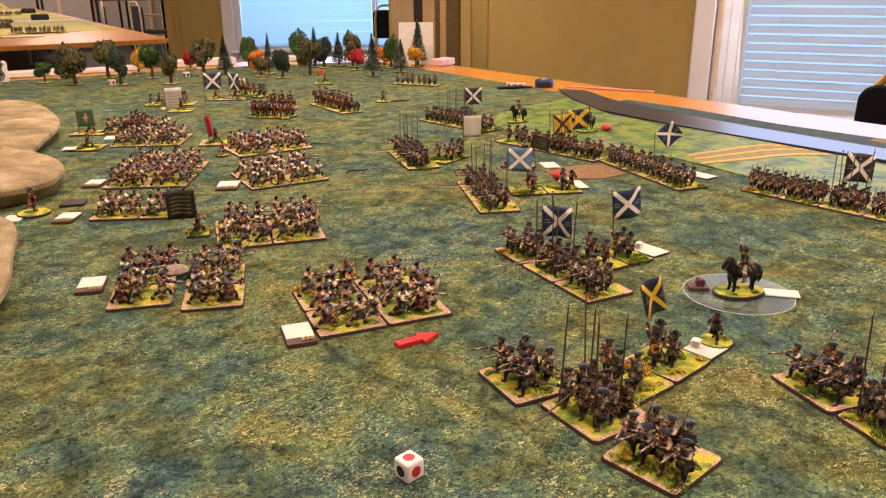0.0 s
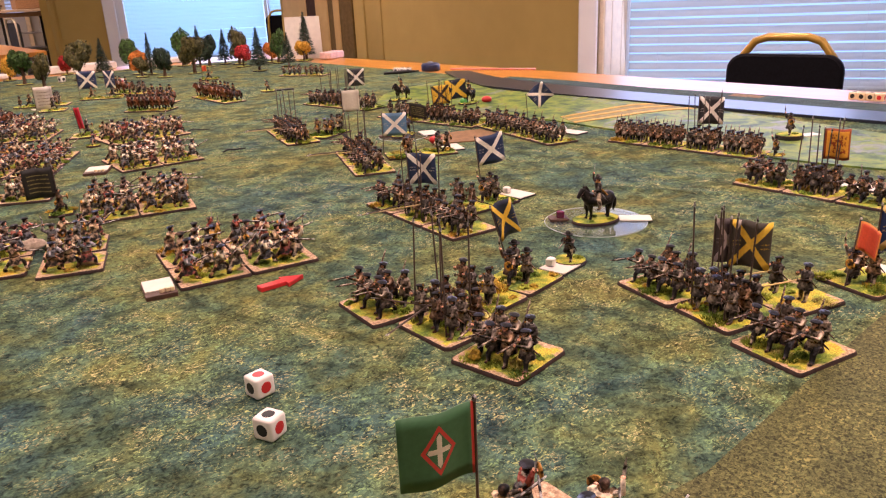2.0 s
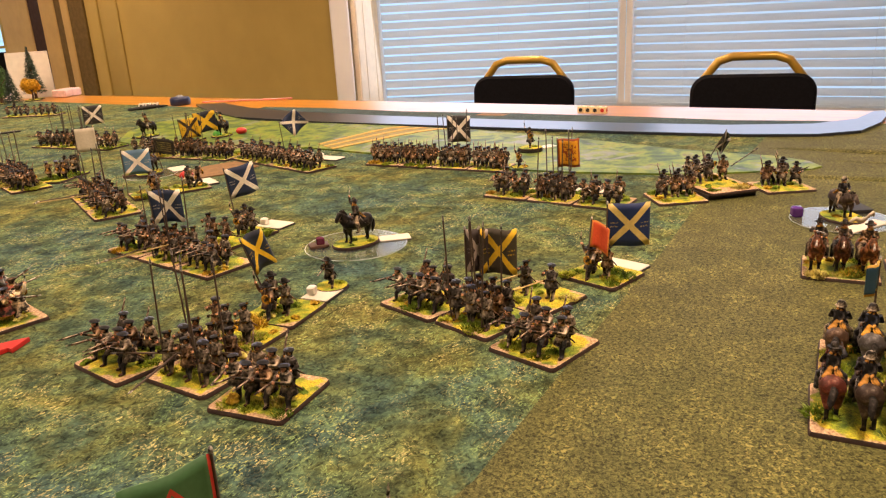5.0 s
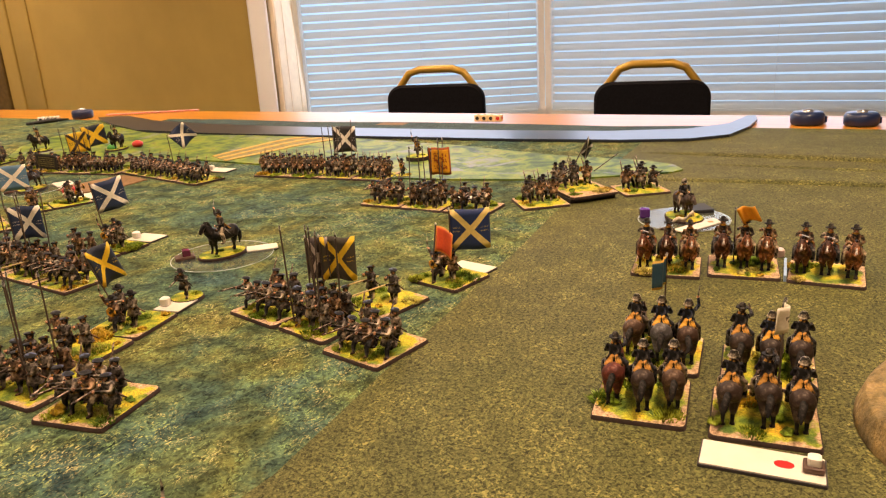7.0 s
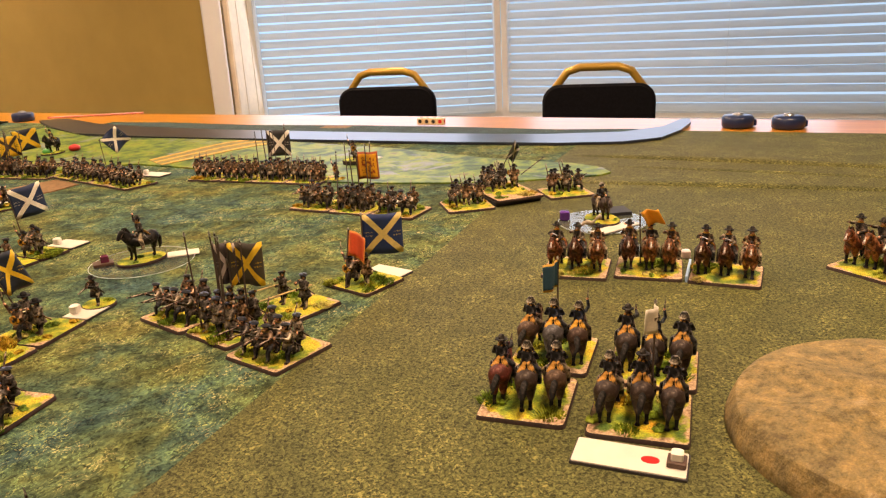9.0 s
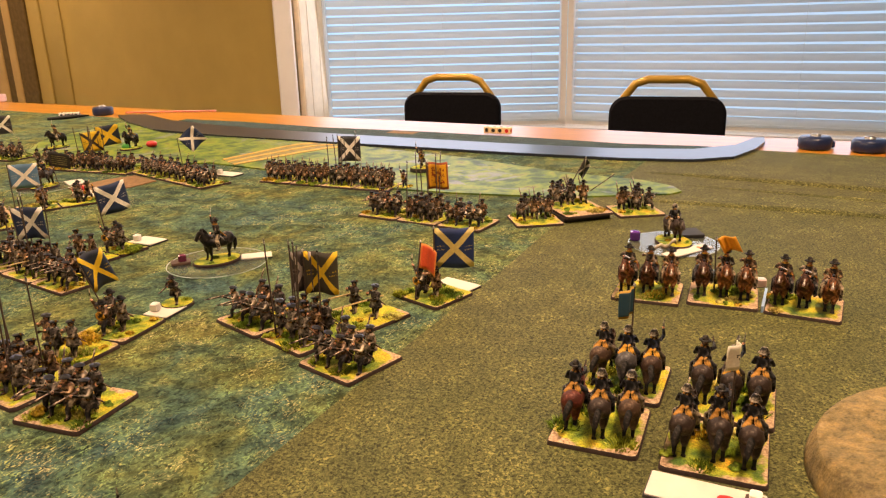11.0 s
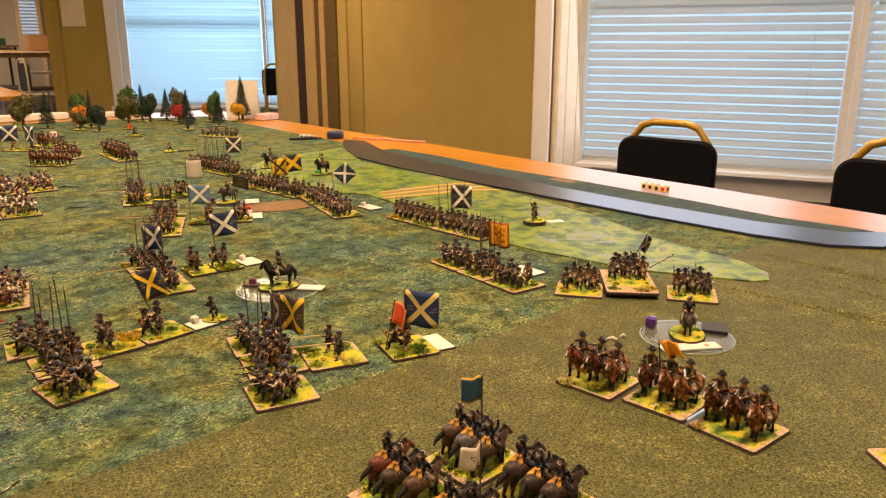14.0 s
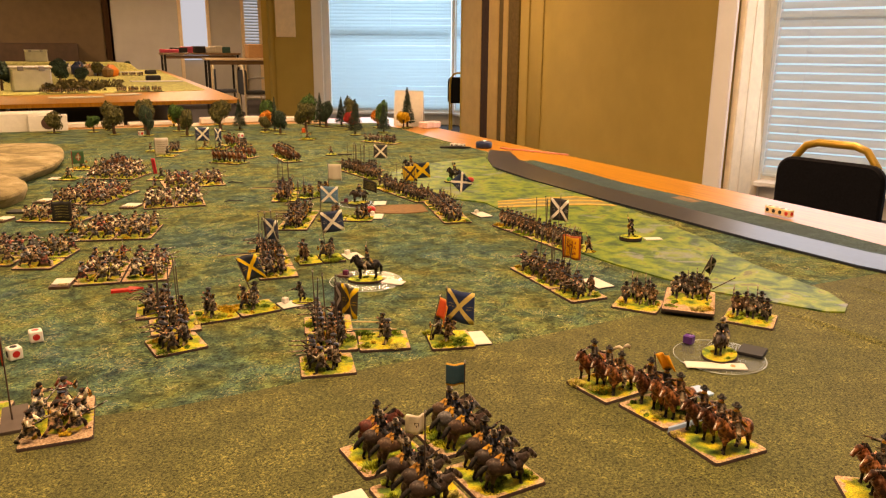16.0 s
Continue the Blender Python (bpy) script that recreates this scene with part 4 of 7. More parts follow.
def spear(st, p, q, m):
    """A long levelled pike between two places above the table."""
    p, q = Vector(p), Vector(q)
    d = q - p
    rot = Vector((0, 0, 1)).rotation_difference(d.normalized()).to_matrix().to_4x4()
    part("pike", pike_mesh("pike", d.length, m), st, st.matrix_basis.inverted() @ Matrix.Translation(p) @ rot)


COUNT = [0]


def stand(p, q, depth=0.065, face="out", figs="shot", label="", group="", lift=0.0, tufts=9, name="infantry_stand", gap=0.0008):
    """One base with its castings, to the left of the edge p to q. face: out (towards the edge's right), in, along."""
    COUNT[0] += 1
    rng = random.Random(COUNT[0] * 7)
    c, w, a = on_edge(p, q, depth)
    turn = {"out": -90, "in": 90, "along": 0}[face]
    fw, fd = (w, depth) if face != "along" else (depth, w)     # frontage and depth as the men see them
    st = thing(name, pose(c.x, c.y, 0.0022 + lift, 0, 0, a + turn), label, "miniature soldiers" if name != "cavalry_stand" else "miniature cavalry", group)
    key = (round(fd, 3), round(fw, 3), COUNT[0] % 3)
    if key not in BASES:
        BASES[key] = base_mesh(fd - gap, fw - gap, COUNT[0])
    part("base", BASES[key], st)
    Z = 0.0028
    def man(kind, x, y, yaw=0, k=None):
        k = rng.randrange(6 if kind[0] == "h" else 3) if k is None else k
        me = FOOT.get((kind, k)) or FOOT[kind, 0]
        s = rng.uniform(1.06, 1.15) * (1.19 if kind[0] in "hw" else 1.13)
        part("figure", me, st, pose(x, y, Z, 0, 0, yaw + rng.uniform(-9, 9)) @ Matrix.Diagonal((s * 1.12, s * 1.16, s, 1)))
    def pike(x, y, lean=3.0, k=None):
        part("pike", PIKE[rng.randrange(2) if k is None else k], st, pose(x, y, Z, rng.uniform(-lean, lean), rng.uniform(-lean, lean), 0))
    fx = fd / 2
    if figs == "shot":
        for r, x in enumerate((fx - 0.024, fx - 0.042)):
            n = 4 - r
            for i in range(n):
                man("fire" if r == 0 or i % 2 else "shoulder", x + rng.uniform(-0.003, 0.003), (i - (n - 1) / 2) * fw * 0.225 + rng.uniform(-0.002, 0.002), rng.uniform(-8, 8))
    elif figs == "march":
        for r, x in enumerate((fx - 0.020, fx - 0.037)):
            for i in range(4):
                man("shoulder", x + rng.uniform(-0.002, 0.002), (i - 1.5) * fw * 0.225)
    elif figs in ("pikes", "pikes_low"):
        if figs == "pikes_low":
            part("pike", PIKE[0], st, pose(fx - 0.034, -0.006, Z + 0.0185, 0, 89, 8))
            part("pike", PIKE[2], st, pose(fx - 0.026, 0.014, Z + 0.0190, 0, 92, -14))
        for r, x in enumerate((fx - 0.018, fx - 0.031, fx - 0.044)):
            for i in range(3):
                y = (i - 1) * fw * 0.27 + rng.uniform(-0.002, 0.002)
                man("pike", x, y)
                if (i + r) % 2 == 0:
                    pike(x + 0.0043, y - 0.0028)
    elif figs == "rear":
        for x, y in ((0.006, 0.012), (0.010, -0.004), (0.004, -0.020)):
            man("pike", x, y)
    elif figs == "levelled":
        for x, y in ((-0.004, 0.012), (0.000, -0.014)):
            man("pike", x, y)
            part("pike", PIKE[2], st, pose(x - 0.012, y - 0.003, Z + 0.0175, 0, 88, rng.uniform(-6, 6)))
    elif figs == "command":
        man("ensign", 0.004, 0.008); man("drum", -0.004, -0.012); man("officer", 0.014, -0.004)
    elif figs == "felt":
        for r, x in enumerate((fx - 0.034, fx - 0.049) if fd < 0.09 else (-0.012, -0.030)):
            for i in range(3 - r):
                man("felt", x + rng.uniform(-0.002, 0.002), (i - 1 + 0.5 * r) * fw * 0.29)
    elif figs in ("horde", "pale_horde"):
        n = rng.choice((5, 6, 6)) if fw < 0.09 and fd < 0.09 else 8
        for i in range(n):
            x, y = ((i % 3) - 1) * fd * 0.30 + rng.uniform(-0.005, 0.005), ((i // 3) - (0.5 if n < 7 else 1)) * fw * (0.46 if n < 7 else 0.31) + rng.uniform(-0.005, 0.005)
            man(rng.choice(("whfire", "whtrail", "whfire", "hfire") if figs == "pale_horde" else ("hfire", "hsword", "htrail", "hfire", "htrail")), x, y, rng.uniform(-50, 40))
    elif figs in ("bay", "dark"):
        for i in range(3):
            k = rng.randrange(3)
            s = rng.uniform(1.00, 1.06) * (1.04 if figs == "dark" else 1.11)
            part("horseman", HORSE[figs, k], st, pose(rng.uniform(-0.004, 0.003), (i - 1) * fw * 0.31, Z, 0, 0, rng.uniform(-7, 7)) @ Matrix.Diagonal((s, s, s, 1)))
    elif figs == "one":
        man("officer", 0, 0)
    for i in range(tufts):
        x, y = rng.uniform(-0.42, 0.42) * fd, rng.uniform(-0.42, 0.42) * fw
        s = rng.uniform(1.1, 2.3)
        part("grass_tuft", TUFTS[rng.randrange(4)], st, pose(x, y, Z, 0, 0, rng.uniform(0, 360)) @ Matrix.Diagonal((s, s, s * rng.uniform(0.6, 1.0), 1)))
    return st


def line(p, q, kinds, **kw):
    """A row of stands along the edge p to q."""
    out = []
    n = len(kinds)
    for i, k in enumerate(kinds):
        a = [p[j] + (q[j] - p[j]) * i / n for j in (0, 1)]
        b = [p[j] + (q[j] - p[j]) * (i + 1) / n for j in (0, 1)]
        out.append(stand(a, b, figs=k, **kw))
    return out


def slab(name, x, y, w, d, h, yaw, m, label, category, z=0.0022, dots=(), parts=()):
    """A flat card or tile with thickness; dots: (x, y, radius, material) on top."""
    t = thing(name, pose(x, y, z, 0, 0, yaw), label, category)
    g = Geo()
    g.prism(rounded(w, d, 0.0012), 0, h, 0, 0, None, min(0.0004, h * 0.3))
    part("body", g.mesh("body", [m]), t)
    for dx, dy, r, dm in dots:
        g = Geo()
        g.prism(circle(r, 14, 1.0, 0.75), 0, 0.0003, 0)
        part("printed_spot", g.mesh("printed_spot", [dm]), t, pose(dx, dy, h - 0.0001))
    return t


def tray_card(x, y, w, d, yaw):
    """A white card on a dark wooden dice tray with small bone dice along one end."""
    t = thing("tray_card", pose(x, y, 0.0018, 0, 0, yaw), "white card on a dark brown dice tray", "game card")
    g = Geo(); g.prism(rounded(w, d + 0.010, 0.001), 0, 0.0044, 0, 0, None, 0.0004)
    part("tray", g.mesh("tray", [BROWNBOX]), t, pose(0, -0.006, 0))
    g = Geo(); g.prism(rounded(w - 0.002, d - 0.002, 0.001), 0, 0.0009, 0)
    part("white_face", g.mesh("white_face", [CARD]), t, pose(0, 0, 0.0044))
    g = Geo(); g.box((0, 0, 0.002), (0.004, 0.004, 0.004), 0, None, 0.0005)
    me = g.mesh("small_die", [CREAMDIE])
    for i in range(3):
        part("small_die", me, t, pose(w * (0.36 - 0.16 * i), -d / 2 - 0.0045, 0.0044, 0, 0, 20 * i))
    return t


def label_card(x, y, w, d, yaw, spot=False, die=False, cube=False):
    """A white status card on a dark magnetic sheet beside a unit."""
    t = thing("status_card", pose(x, y, 0.0022, 0, 0, yaw), "white status card on dark magnetic sheet" + (" with red spot" if spot else ""), "game card")
    g = Geo(); g.prism(rounded(w + 0.002, d + 0.002, 0.001), 0, 0.0017, 0, 0, None, 0.0003)
    part("magnet_sheet", g.mesh("magnet_sheet", [RUBBER]), t)
    g = Geo(); g.prism(rounded(w, d, 0.001), 0, 0.0007, 0)
    part("white_face", g.mesh("white_face", [CARD]), t, pose(0, 0, 0.0017))
    if spot:
        g = Geo(); g.prism(circle(0.0042, 14, 1.3, 0.9), 0, 0.0003, 0)
        part("red_spot", g.mesh("red_spot", [RED]), t, pose(w * 0.18, 0, 0.0024))
    if cube:
        g = Geo(); g.box((0, 0, 0.0042), (0.0084, 0.0084, 0.0084), 0, None, 0.0012)
        part("small_die", g.mesh("small_die", [DIEWHITE]), t, pose(-w * 0.2, d * 0.28, 0.0024, 0, 0, 12))
    if die:
        g = Geo(); g.box((0, 0, 0.002), (0.011, 0.011, 0.004), 0, None, 0.0006)
        part("die_tray", g.mesh("die_tray", [BROWNBOX]), t, pose(w * 0.5 - 0.006, 0, 0.0024))
        g = Geo(); g.box((0, 0, 0.0035), (0.007, 0.007, 0.007), 0, None, 0.0009)
        part("small_die", g.mesh("small_die", [DIEWHITE]), t, pose(w * 0.5 - 0.006, 0, 0.0046))
    return t


# ---- the room ----
def wall(name, p, q, z0, z1, thick, m, label=""):
    """An upright wall from p to q; its thickness lies to the right of that line."""
    d = Vector((q[0] - p[0], q[1] - p[1]))
    g = Geo()
    g.box((d.length / 2, -thick / 2, (z0 + z1) / 2), (d.length, thick, z1 - z0), 0)
    return solid(name, g.mesh(name, [m], False), pose(p[0], p[1], 0, 0, 0, math.degrees(math.atan2(d.y, d.x))), label or "painted wall of the hall", "wall", "", "structure")


def flat(name, x0, y0, x1, y1, z0, z1, m, label):
    g = Geo()
    g.box(((x0 + x1) / 2, (y0 + y1) / 2, (z0 + z1) / 2), (x1 - x0, y1 - y0, z1 - z0), 0)
    return solid(name, g.mesh(name, [m], False), Matrix(), label, "", "", "structure")


flat("floor", -5.2, -4.2, 6.4, 19.2, FLOOR - 0.1, FLOOR, CARPET, "dark carpet floor of the hall")
flat("ceiling", -5.2, -4.2, 6.4, 19.2, CEIL, CEIL + 0.1, CEILPAINT, "pale painted ceiling")
SILL, HEAD = -0.56, 1.75
# near bay: jamb, slanted side pane, centre pane
WC, WL, WP, WR = (4.34, 3.33), (4.90, 3.38), (5.74, 1.72), (5.80, -1.6)
wall("wall_east", WC, (5.00, 8.45), FLOOR, CEIL, 0.2, WALLPAINT, "mustard painted wall between the bay windows")
for a, b, nm in ((WL, WP, "wall_bay_side"), (WP, WR, "wall_bay_front")):
    wall(nm, a, b, FLOOR, SILL - 0.02, -0.16, WHITETRIM, "white panel below the bay window")
    wall(nm + "_head", a, b, HEAD, CEIL, -0.16, WALLPAINT, "wall above the bay window")
wall("wall_south_east", (5.80, -1.6), (5.80, -4.0), FLOOR, CEIL, -0.2, WALLPAINT)
wall("wall_south", (6.0, -4.0), (-5.0, -4.0), FLOOR, CEIL, -0.2, WALLPAINT)
wall("wall_west", (-5.0, -4.0), (-5.0, 19.0), FLOOR, CEIL, -0.2, WALLPAINT)
wall("wall_north_dark", (-5.0, 18.6), (1.08, 18.6), FLOOR, CEIL, -0.2, BROWNWALL, "dark brown panelled end wall")
wall("wall_north", (1.08, 18.6), (5.0, 18.6), FLOOR, CEIL, -0.2, GREYWALL, "grey painted end wall")
wall("wall_return", (4.75, 18.6), (3.05, 11.32), FLOOR, CEIL, -0.1, WALLPAINT)
wall("wall_far_pier", (3.05, 11.32), (3.69, 11.02), FLOOR, CEIL, -0.2, WALLPAINT, "mustard pier beside the far window")


def bay_window(name, a, b, left_trim, right_trim, outside, group, tilt=60, rail=0.62, split=0.85, side=1.5):
    """A sash window between a and b with a lowered venetian blind inside it."""
    d = Vector((b[0] - a[0], b[1] - a[1]))
    w = d.length
    st = thing(name, pose(a[0], a[1], 0, 0, 0, math.degrees(math.atan2(d.y, d.x))), "white sash window with lowered venetian blind", "window", group, "structure")
    # inside of the room lies to the right of a -> b, that is at local -y
    g = Geo()
    g.box((left_trim / 2, 0.05, (SILL + HEAD) / 2), (left_trim, 0.10, HEAD - SILL), 0, None, 0.006)
    part("window_frame", g.mesh("window_frame", [WHITETRIM]), st)
    g = Geo()
    g.box((w - right_trim / 2, 0.05, (SILL + HEAD) / 2), (right_trim, 0.10, HEAD - SILL), 0, None, 0.006)
    part("window_frame", g.mesh("window_frame", [WHITETRIM]), st)
    for z, h in ((SILL + 0.04, 0.08), (rail, 0.06), (HEAD - 0.04, 0.08)):
        g = Geo()
        g.box((w / 2, 0.07, z), (w - left_trim - right_trim, 0.04, h), 0, None, 0.004)
        part("sash_rail", g.mesh("sash_rail", [WHITETRIM]), st)
    g = Geo()
    g.box((w / 2, -0.03, SILL - 0.01), (w, 0.20, 0.04), 0, None, 0.008)
    part("window_sill", g.mesh("window_sill", [WHITETRIM]), st)
    x0, x1 = left_trim + 0.01, w - right_trim - 0.01
    sp = 0.062 if tilt < 62 else 0.051
    n = int((HEAD - SILL - 0.1) / sp)
    slat = Geo()
    prof = ((-0.027, -0.004), (-0.012, 0.0), (0.012, 0.0), (0.027, -0.004))
    for k in (0.0, 0.003):
        for y, z in prof:
            slat.v += [(x0, y, z + k), (x1, y, z + k)]
    for i in range(3):
        slat.f.append((2 * i, 2 * i + 2, 2 * i + 3, 2 * i + 1)); slat.m.append(0)
        slat.f.append((8 + 2 * i, 8 + 2 * i + 1, 8 + 2 * i + 3, 8 + 2 * i + 2)); slat.m.append(0)
    slat.f += [(0, 1, 9, 8), (6, 14, 15, 7), (0, 8, 10, 2), (2, 10, 12, 4), (4, 12, 14, 6), (1, 3, 11, 9), (3, 5, 13, 11), (5, 7, 15, 13)]
    slat.m += [0] * 8
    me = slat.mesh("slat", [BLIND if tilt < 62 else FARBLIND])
    rng = random.Random(len(name) + int(w * 100))
    for i in range(n):
        part("slat", me, st, pose(0, 0.0, SILL + 0.05 + sp * (i + 0.5), tilt + rng.uniform(-3, 3), rng.uniform(-0.12, 0.12), 0))
    for f in (0.12, 0.5, 0.88):
        g = Geo()
        g.tube((x0 + (x1 - x0) * f, -0.032, SILL + 0.04), (x0 + (x1 - x0) * f, -0.032, HEAD - 0.05), 0.0016, 0.0016, 0, 4)
        part("ladder_cord", g.mesh("ladder_cord", [BLIND]), st)
    g = Geo()
    g.box(((x0 + x1) / 2, 0, SILL + 0.05), (x1 - x0, 0.05, 0.02), 0, None, 0.004)
    part("bottom_rail", g.mesh("bottom_rail", [BLIND]), st)
    # what lies outside, far enough away to be a plain brightness: the street below, the sky above it
    for z0, z1, m, words in ((-1.2, split, outside, "dull street light outside the window"), (split, 2.6, SKYBRIGHT, "bright sky outside the window")):
        g = Geo()
        g.quad((-side, 0.9, z0), (w + 1.5, 0.9, z0), (w + 1.5, 0.9, z1), (-side, 0.9, z1))
        solid("backdrop", g.mesh("backdrop", [m], False), st.matrix_basis.copy(), words, "backdrop", "", "structure")
    return st


bay_window("window_1", WL, WP, 0.025, 0.05, LILACGLOW, "bay windows")
bay_window("window_2", WP, WR, 0.05, 0.10, STREETGLOW, "bay windows")
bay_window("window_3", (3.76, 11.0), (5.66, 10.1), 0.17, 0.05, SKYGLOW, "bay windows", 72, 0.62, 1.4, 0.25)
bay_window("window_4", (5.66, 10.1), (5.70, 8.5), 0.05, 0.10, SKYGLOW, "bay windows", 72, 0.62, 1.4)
for a, b in (((3.69, 11.02), (5.66, 10.1)), ((5.66, 10.1), (5.70, 8.4))):
    wall("wall_far_bay", a, b, FLOOR, SILL - 0.03, -0.14, WHITETRIM, "white panel below the far window")
    wall("wall_far_bay_head", a, b, HEAD, CEIL, -0.14, WALLPAINT, "wall above the far window")
wall("wall_bay_return", (5.75, 8.46), (5.0, 8.46), FLOOR, CEIL, -0.15, WALLPAINT)


def casing(name, p, q, thick, m, label):
    d = Vector((q[0] - p[0], q[1] - p[1]))
    g = Geo()
    g.box((d.length / 2, -thick / 2, (FLOOR + HEAD + 0.1) / 2), (d.length, thick, HEAD + 0.1 - FLOOR), 0, None, 0.01)
    return solid(name, g.mesh(name, [m]), pose(p[0], p[1], 0, 0, 0, math.degrees(math.atan2(d.y, d.x))), label, "trim", "", "structure")


# the white edge board and cream reveal of the near bay
casing("trim_white_edge", (4.33, 3.36), (4.40, 3.25), 0.03, WHITETRIM, "white window edge board")
casing("trim_cream_reveal", (4.44, 3.28), (4.84, 3.38), 0.05, CREAMTRIM, "cream window reveal")
for f in (0.30, 0.74):
    px, py = 4.44 + 0.40 * f, 3.28 + 0.10 * f
    casing("trim_moulding", (px + 0.011, py - 0.047), (px + 0.045, py - 0.038), 0.006, CREAMTRIM, "raised cream moulding of the window reveal")
casing("trim_white_jamb", (4.83, 3.41), (4.90, 3.37), 0.04, WHITETRIM, "white jamb beside the blind")
casing("trim_far_reveal", (3.66, 11.0), (3.80, 10.92), 0.03, WHITETRIM, "white edge of the far window")

# folded partition leaves against the wall, dark seals between them
def leaf(y0, y1, proud, m, name, label):
    xs = [5.00 - (8.45 - y) * 0.129 for y in (y0, y1)]
    d = Vector((xs[1] - xs[0], y1 - y0))
    g = Geo()
    g.box((d.length / 2, -proud / 2, (FLOOR + CEIL) / 2), (d.length, proud, CEIL - FLOOR), 0, None, 0.006)
    solid(name, g.mesh(name, [m]), pose(xs[0], y0, 0, 0, 0, math.degrees(math.atan2(d.y, d.x))), label, "partition", name + "s", "structure")


for y0, y1 in ((8.43, 7.76), (7.50, 7.20), (7.06, 6.93)):
    leaf(y0, y1, 0.055, PANELWOOD, "partition_panel", "tan folding partition panel")
for y0, y1, m in ((7.755, 7.505, DARKGAP), (7.195, 7.065, OLIVESEAL), (6.925, 6.64, OLIVESEAL)):
    leaf(y0, y1, 0.048, m, "partition_seal", "dark rubber seal of the folding partition")
leaf(6.635, 6.42, 0.030, WALLPAINT, "partition_panel", "mustard painted end panel of the partition")
leaf(6.415, 6.10, 0.016, WALLPAINT, "partition_panel", "mustard painted cover strip of the partition")

for lx, ly in LAMPS:
    t = thing("ceiling_light", pose(lx, ly, CEIL), "warm fluorescent ceiling light", "ceiling light", "ceiling lights")
    for dx, dy, sx, sy in ((0, 0.16, 1.26, 0.03), (0, -0.16, 1.26, 0.03), (0.615, 0, 0.03, 0.29), (-0.615, 0, 0.03, 0.29)):
        g = Geo(); g.box((dx, dy, -0.035), (sx, sy, 0.07), 0, None, 0.005)
        part("frame", g.mesh("frame", [WHITETRIM]), t)
    g = Geo(); g.box((0, 0, -0.03), (1.2, 0.28, 0.01), 0)
    part("diffuser", g.mesh("diffuser", [TUBEGLOW]), t)

# ---- the game table ----
TX0, TX1, TY0, TY1 = -0.75, 1.91, -1.35, 3.42
table = thing("game_table", pose(0, 0, 0), "orange wood laminate game table", "table")
g = Geo(); g.prism(rounded(TX1 - TX0, TY1 - TY0, 0.02), -0.03, -0.0005, 0, 0, None, 0.003)
part("tabletop", g.mesh("tabletop", [WOODTOP]), table, pose((TX0 + TX1) / 2, (TY0 + TY1) / 2, 0))
for x in (TX0 + 0.15, TX1 - 0.35):
    for y in (TY0 + 0.2, 1.0, TY1 - 0.2):
        g = Geo(); g.tube((x, y, FLOOR), (x, y, -0.03), 0.02, 0.02, 0, 10)
        part("leg", g.mesh("leg", [STEELTUBE]), table)


def sheet(name, pts, z0, z1, m, label, category):
    g = Geo()
    g.prism(pts, z0, z1, 0, 0, None, 0.0004)
    return solid(name, g.mesh(name, [m], False), Matrix(), label, category)


def wavy(p, q, n, amp, seed):
    rng = random.Random(seed)
    return [(p[0] + (q[0] - p[0]) * i / n + rng.uniform(-amp, amp), p[1] + (q[1] - p[1]) * i / n + rng.uniform(-amp, amp)) for i in range(n)]


sheet("green_mat", [(TX0 + 0.02, 0.060), (1.70, 0.060)] + wavy((1.70, 0.11), (1.68, 1.85), 26, 0.006, 3) + [(1.72, 3.05), (1.2, 3.2), (TX0 + 0.02, 3.30)], -0.0004, 0.0018, GREEN_MAT, "dark green printed grass play mat", "play mat")
sheet("olive_mat", [(TX0 + 0.02, TY0 + 0.05), (1.72, TY0 + 0.05)] + [(1.72, -0.05), (1.705, 0.112), (1.0, 0.117), (0.82, 0.107), (0.6, 0.102), (0.38, 0.094), (0.25, 0.114), (TX0 + 0.02, 0.14)], -0.0002, 0.0022, OLIVE_MAT, "olive brown printed grass play mat", "play mat")


def crease(name, pts, m, label, width=0.009, h=0.0035):
    """A low rounded ridge where a mat was folded."""
    g = Geo()
    n = len(pts)
    for f, z in ((-1.0, 0.0), (-0.55, 0.6), (0.0, 1.0), (0.55, 0.6), (1.0, 0.0)):
        for k, (x, y) in enumerate(pts):
            e = math.sin(math.pi * k / (n - 1)) ** 0.5
            q, r = pts[min(k + 1, n - 1)], pts[max(k - 1, 0)]
            d = Vector((q[0] - r[0], q[1] - r[1])).normalized()
            g.v.append((x - d.y * width * f, y + d.x * width * f, 0.0017 + h * z * e))
    for j in range(4):
        for k in range(n - 1):
            g.f.append((j * n + k, j * n + k + 1, (j + 1) * n + k + 1, (j + 1) * n + k)); g.m.append(0)
    me = g.mesh(name, [m])
    bm = bmesh.new(); bm.from_mesh(me)
    for f in bm.faces:
        if f.normal.z < 0:
            f.normal_flip()
    bm.to_mesh(me); bm.free()
    return solid(name, me, Matrix(), label, "mat fold")


def fold_row(p, q, n, seed):
    rng = random.Random(seed)
    return [(p[0] + (q[0] - p[0]) * i / n, p[1] + (q[1] - p[1]) * i / n + rng.uniform(-0.003, 0.003)) for i in range(n + 1)]


for i, (p, q) in enumerate((((1.425, 0.10), (1.392, -0.50)), ((1.212, 0.06), (1.250, -0.48)), ((1.345, 0.02), (1.325, -0.45)))):
    crease("mat_fold", fold_row(p, q, 14, i), OLIVE_MAT, "low ridge folded into the olive play mat", 0.010, (0.0070, 0.0062, 0.0035)[i])
for i, (p, q) in enumerate((((0.80, 0.62), (1.00, 0.20)), ((0.12, 0.42), (0.42, 0.14)))):
    crease("mat_fold", fold_row(p, q, 16, i + 5), GREEN_MAT, "faint crease folded into the green play mat", 0.010, 0.0022)


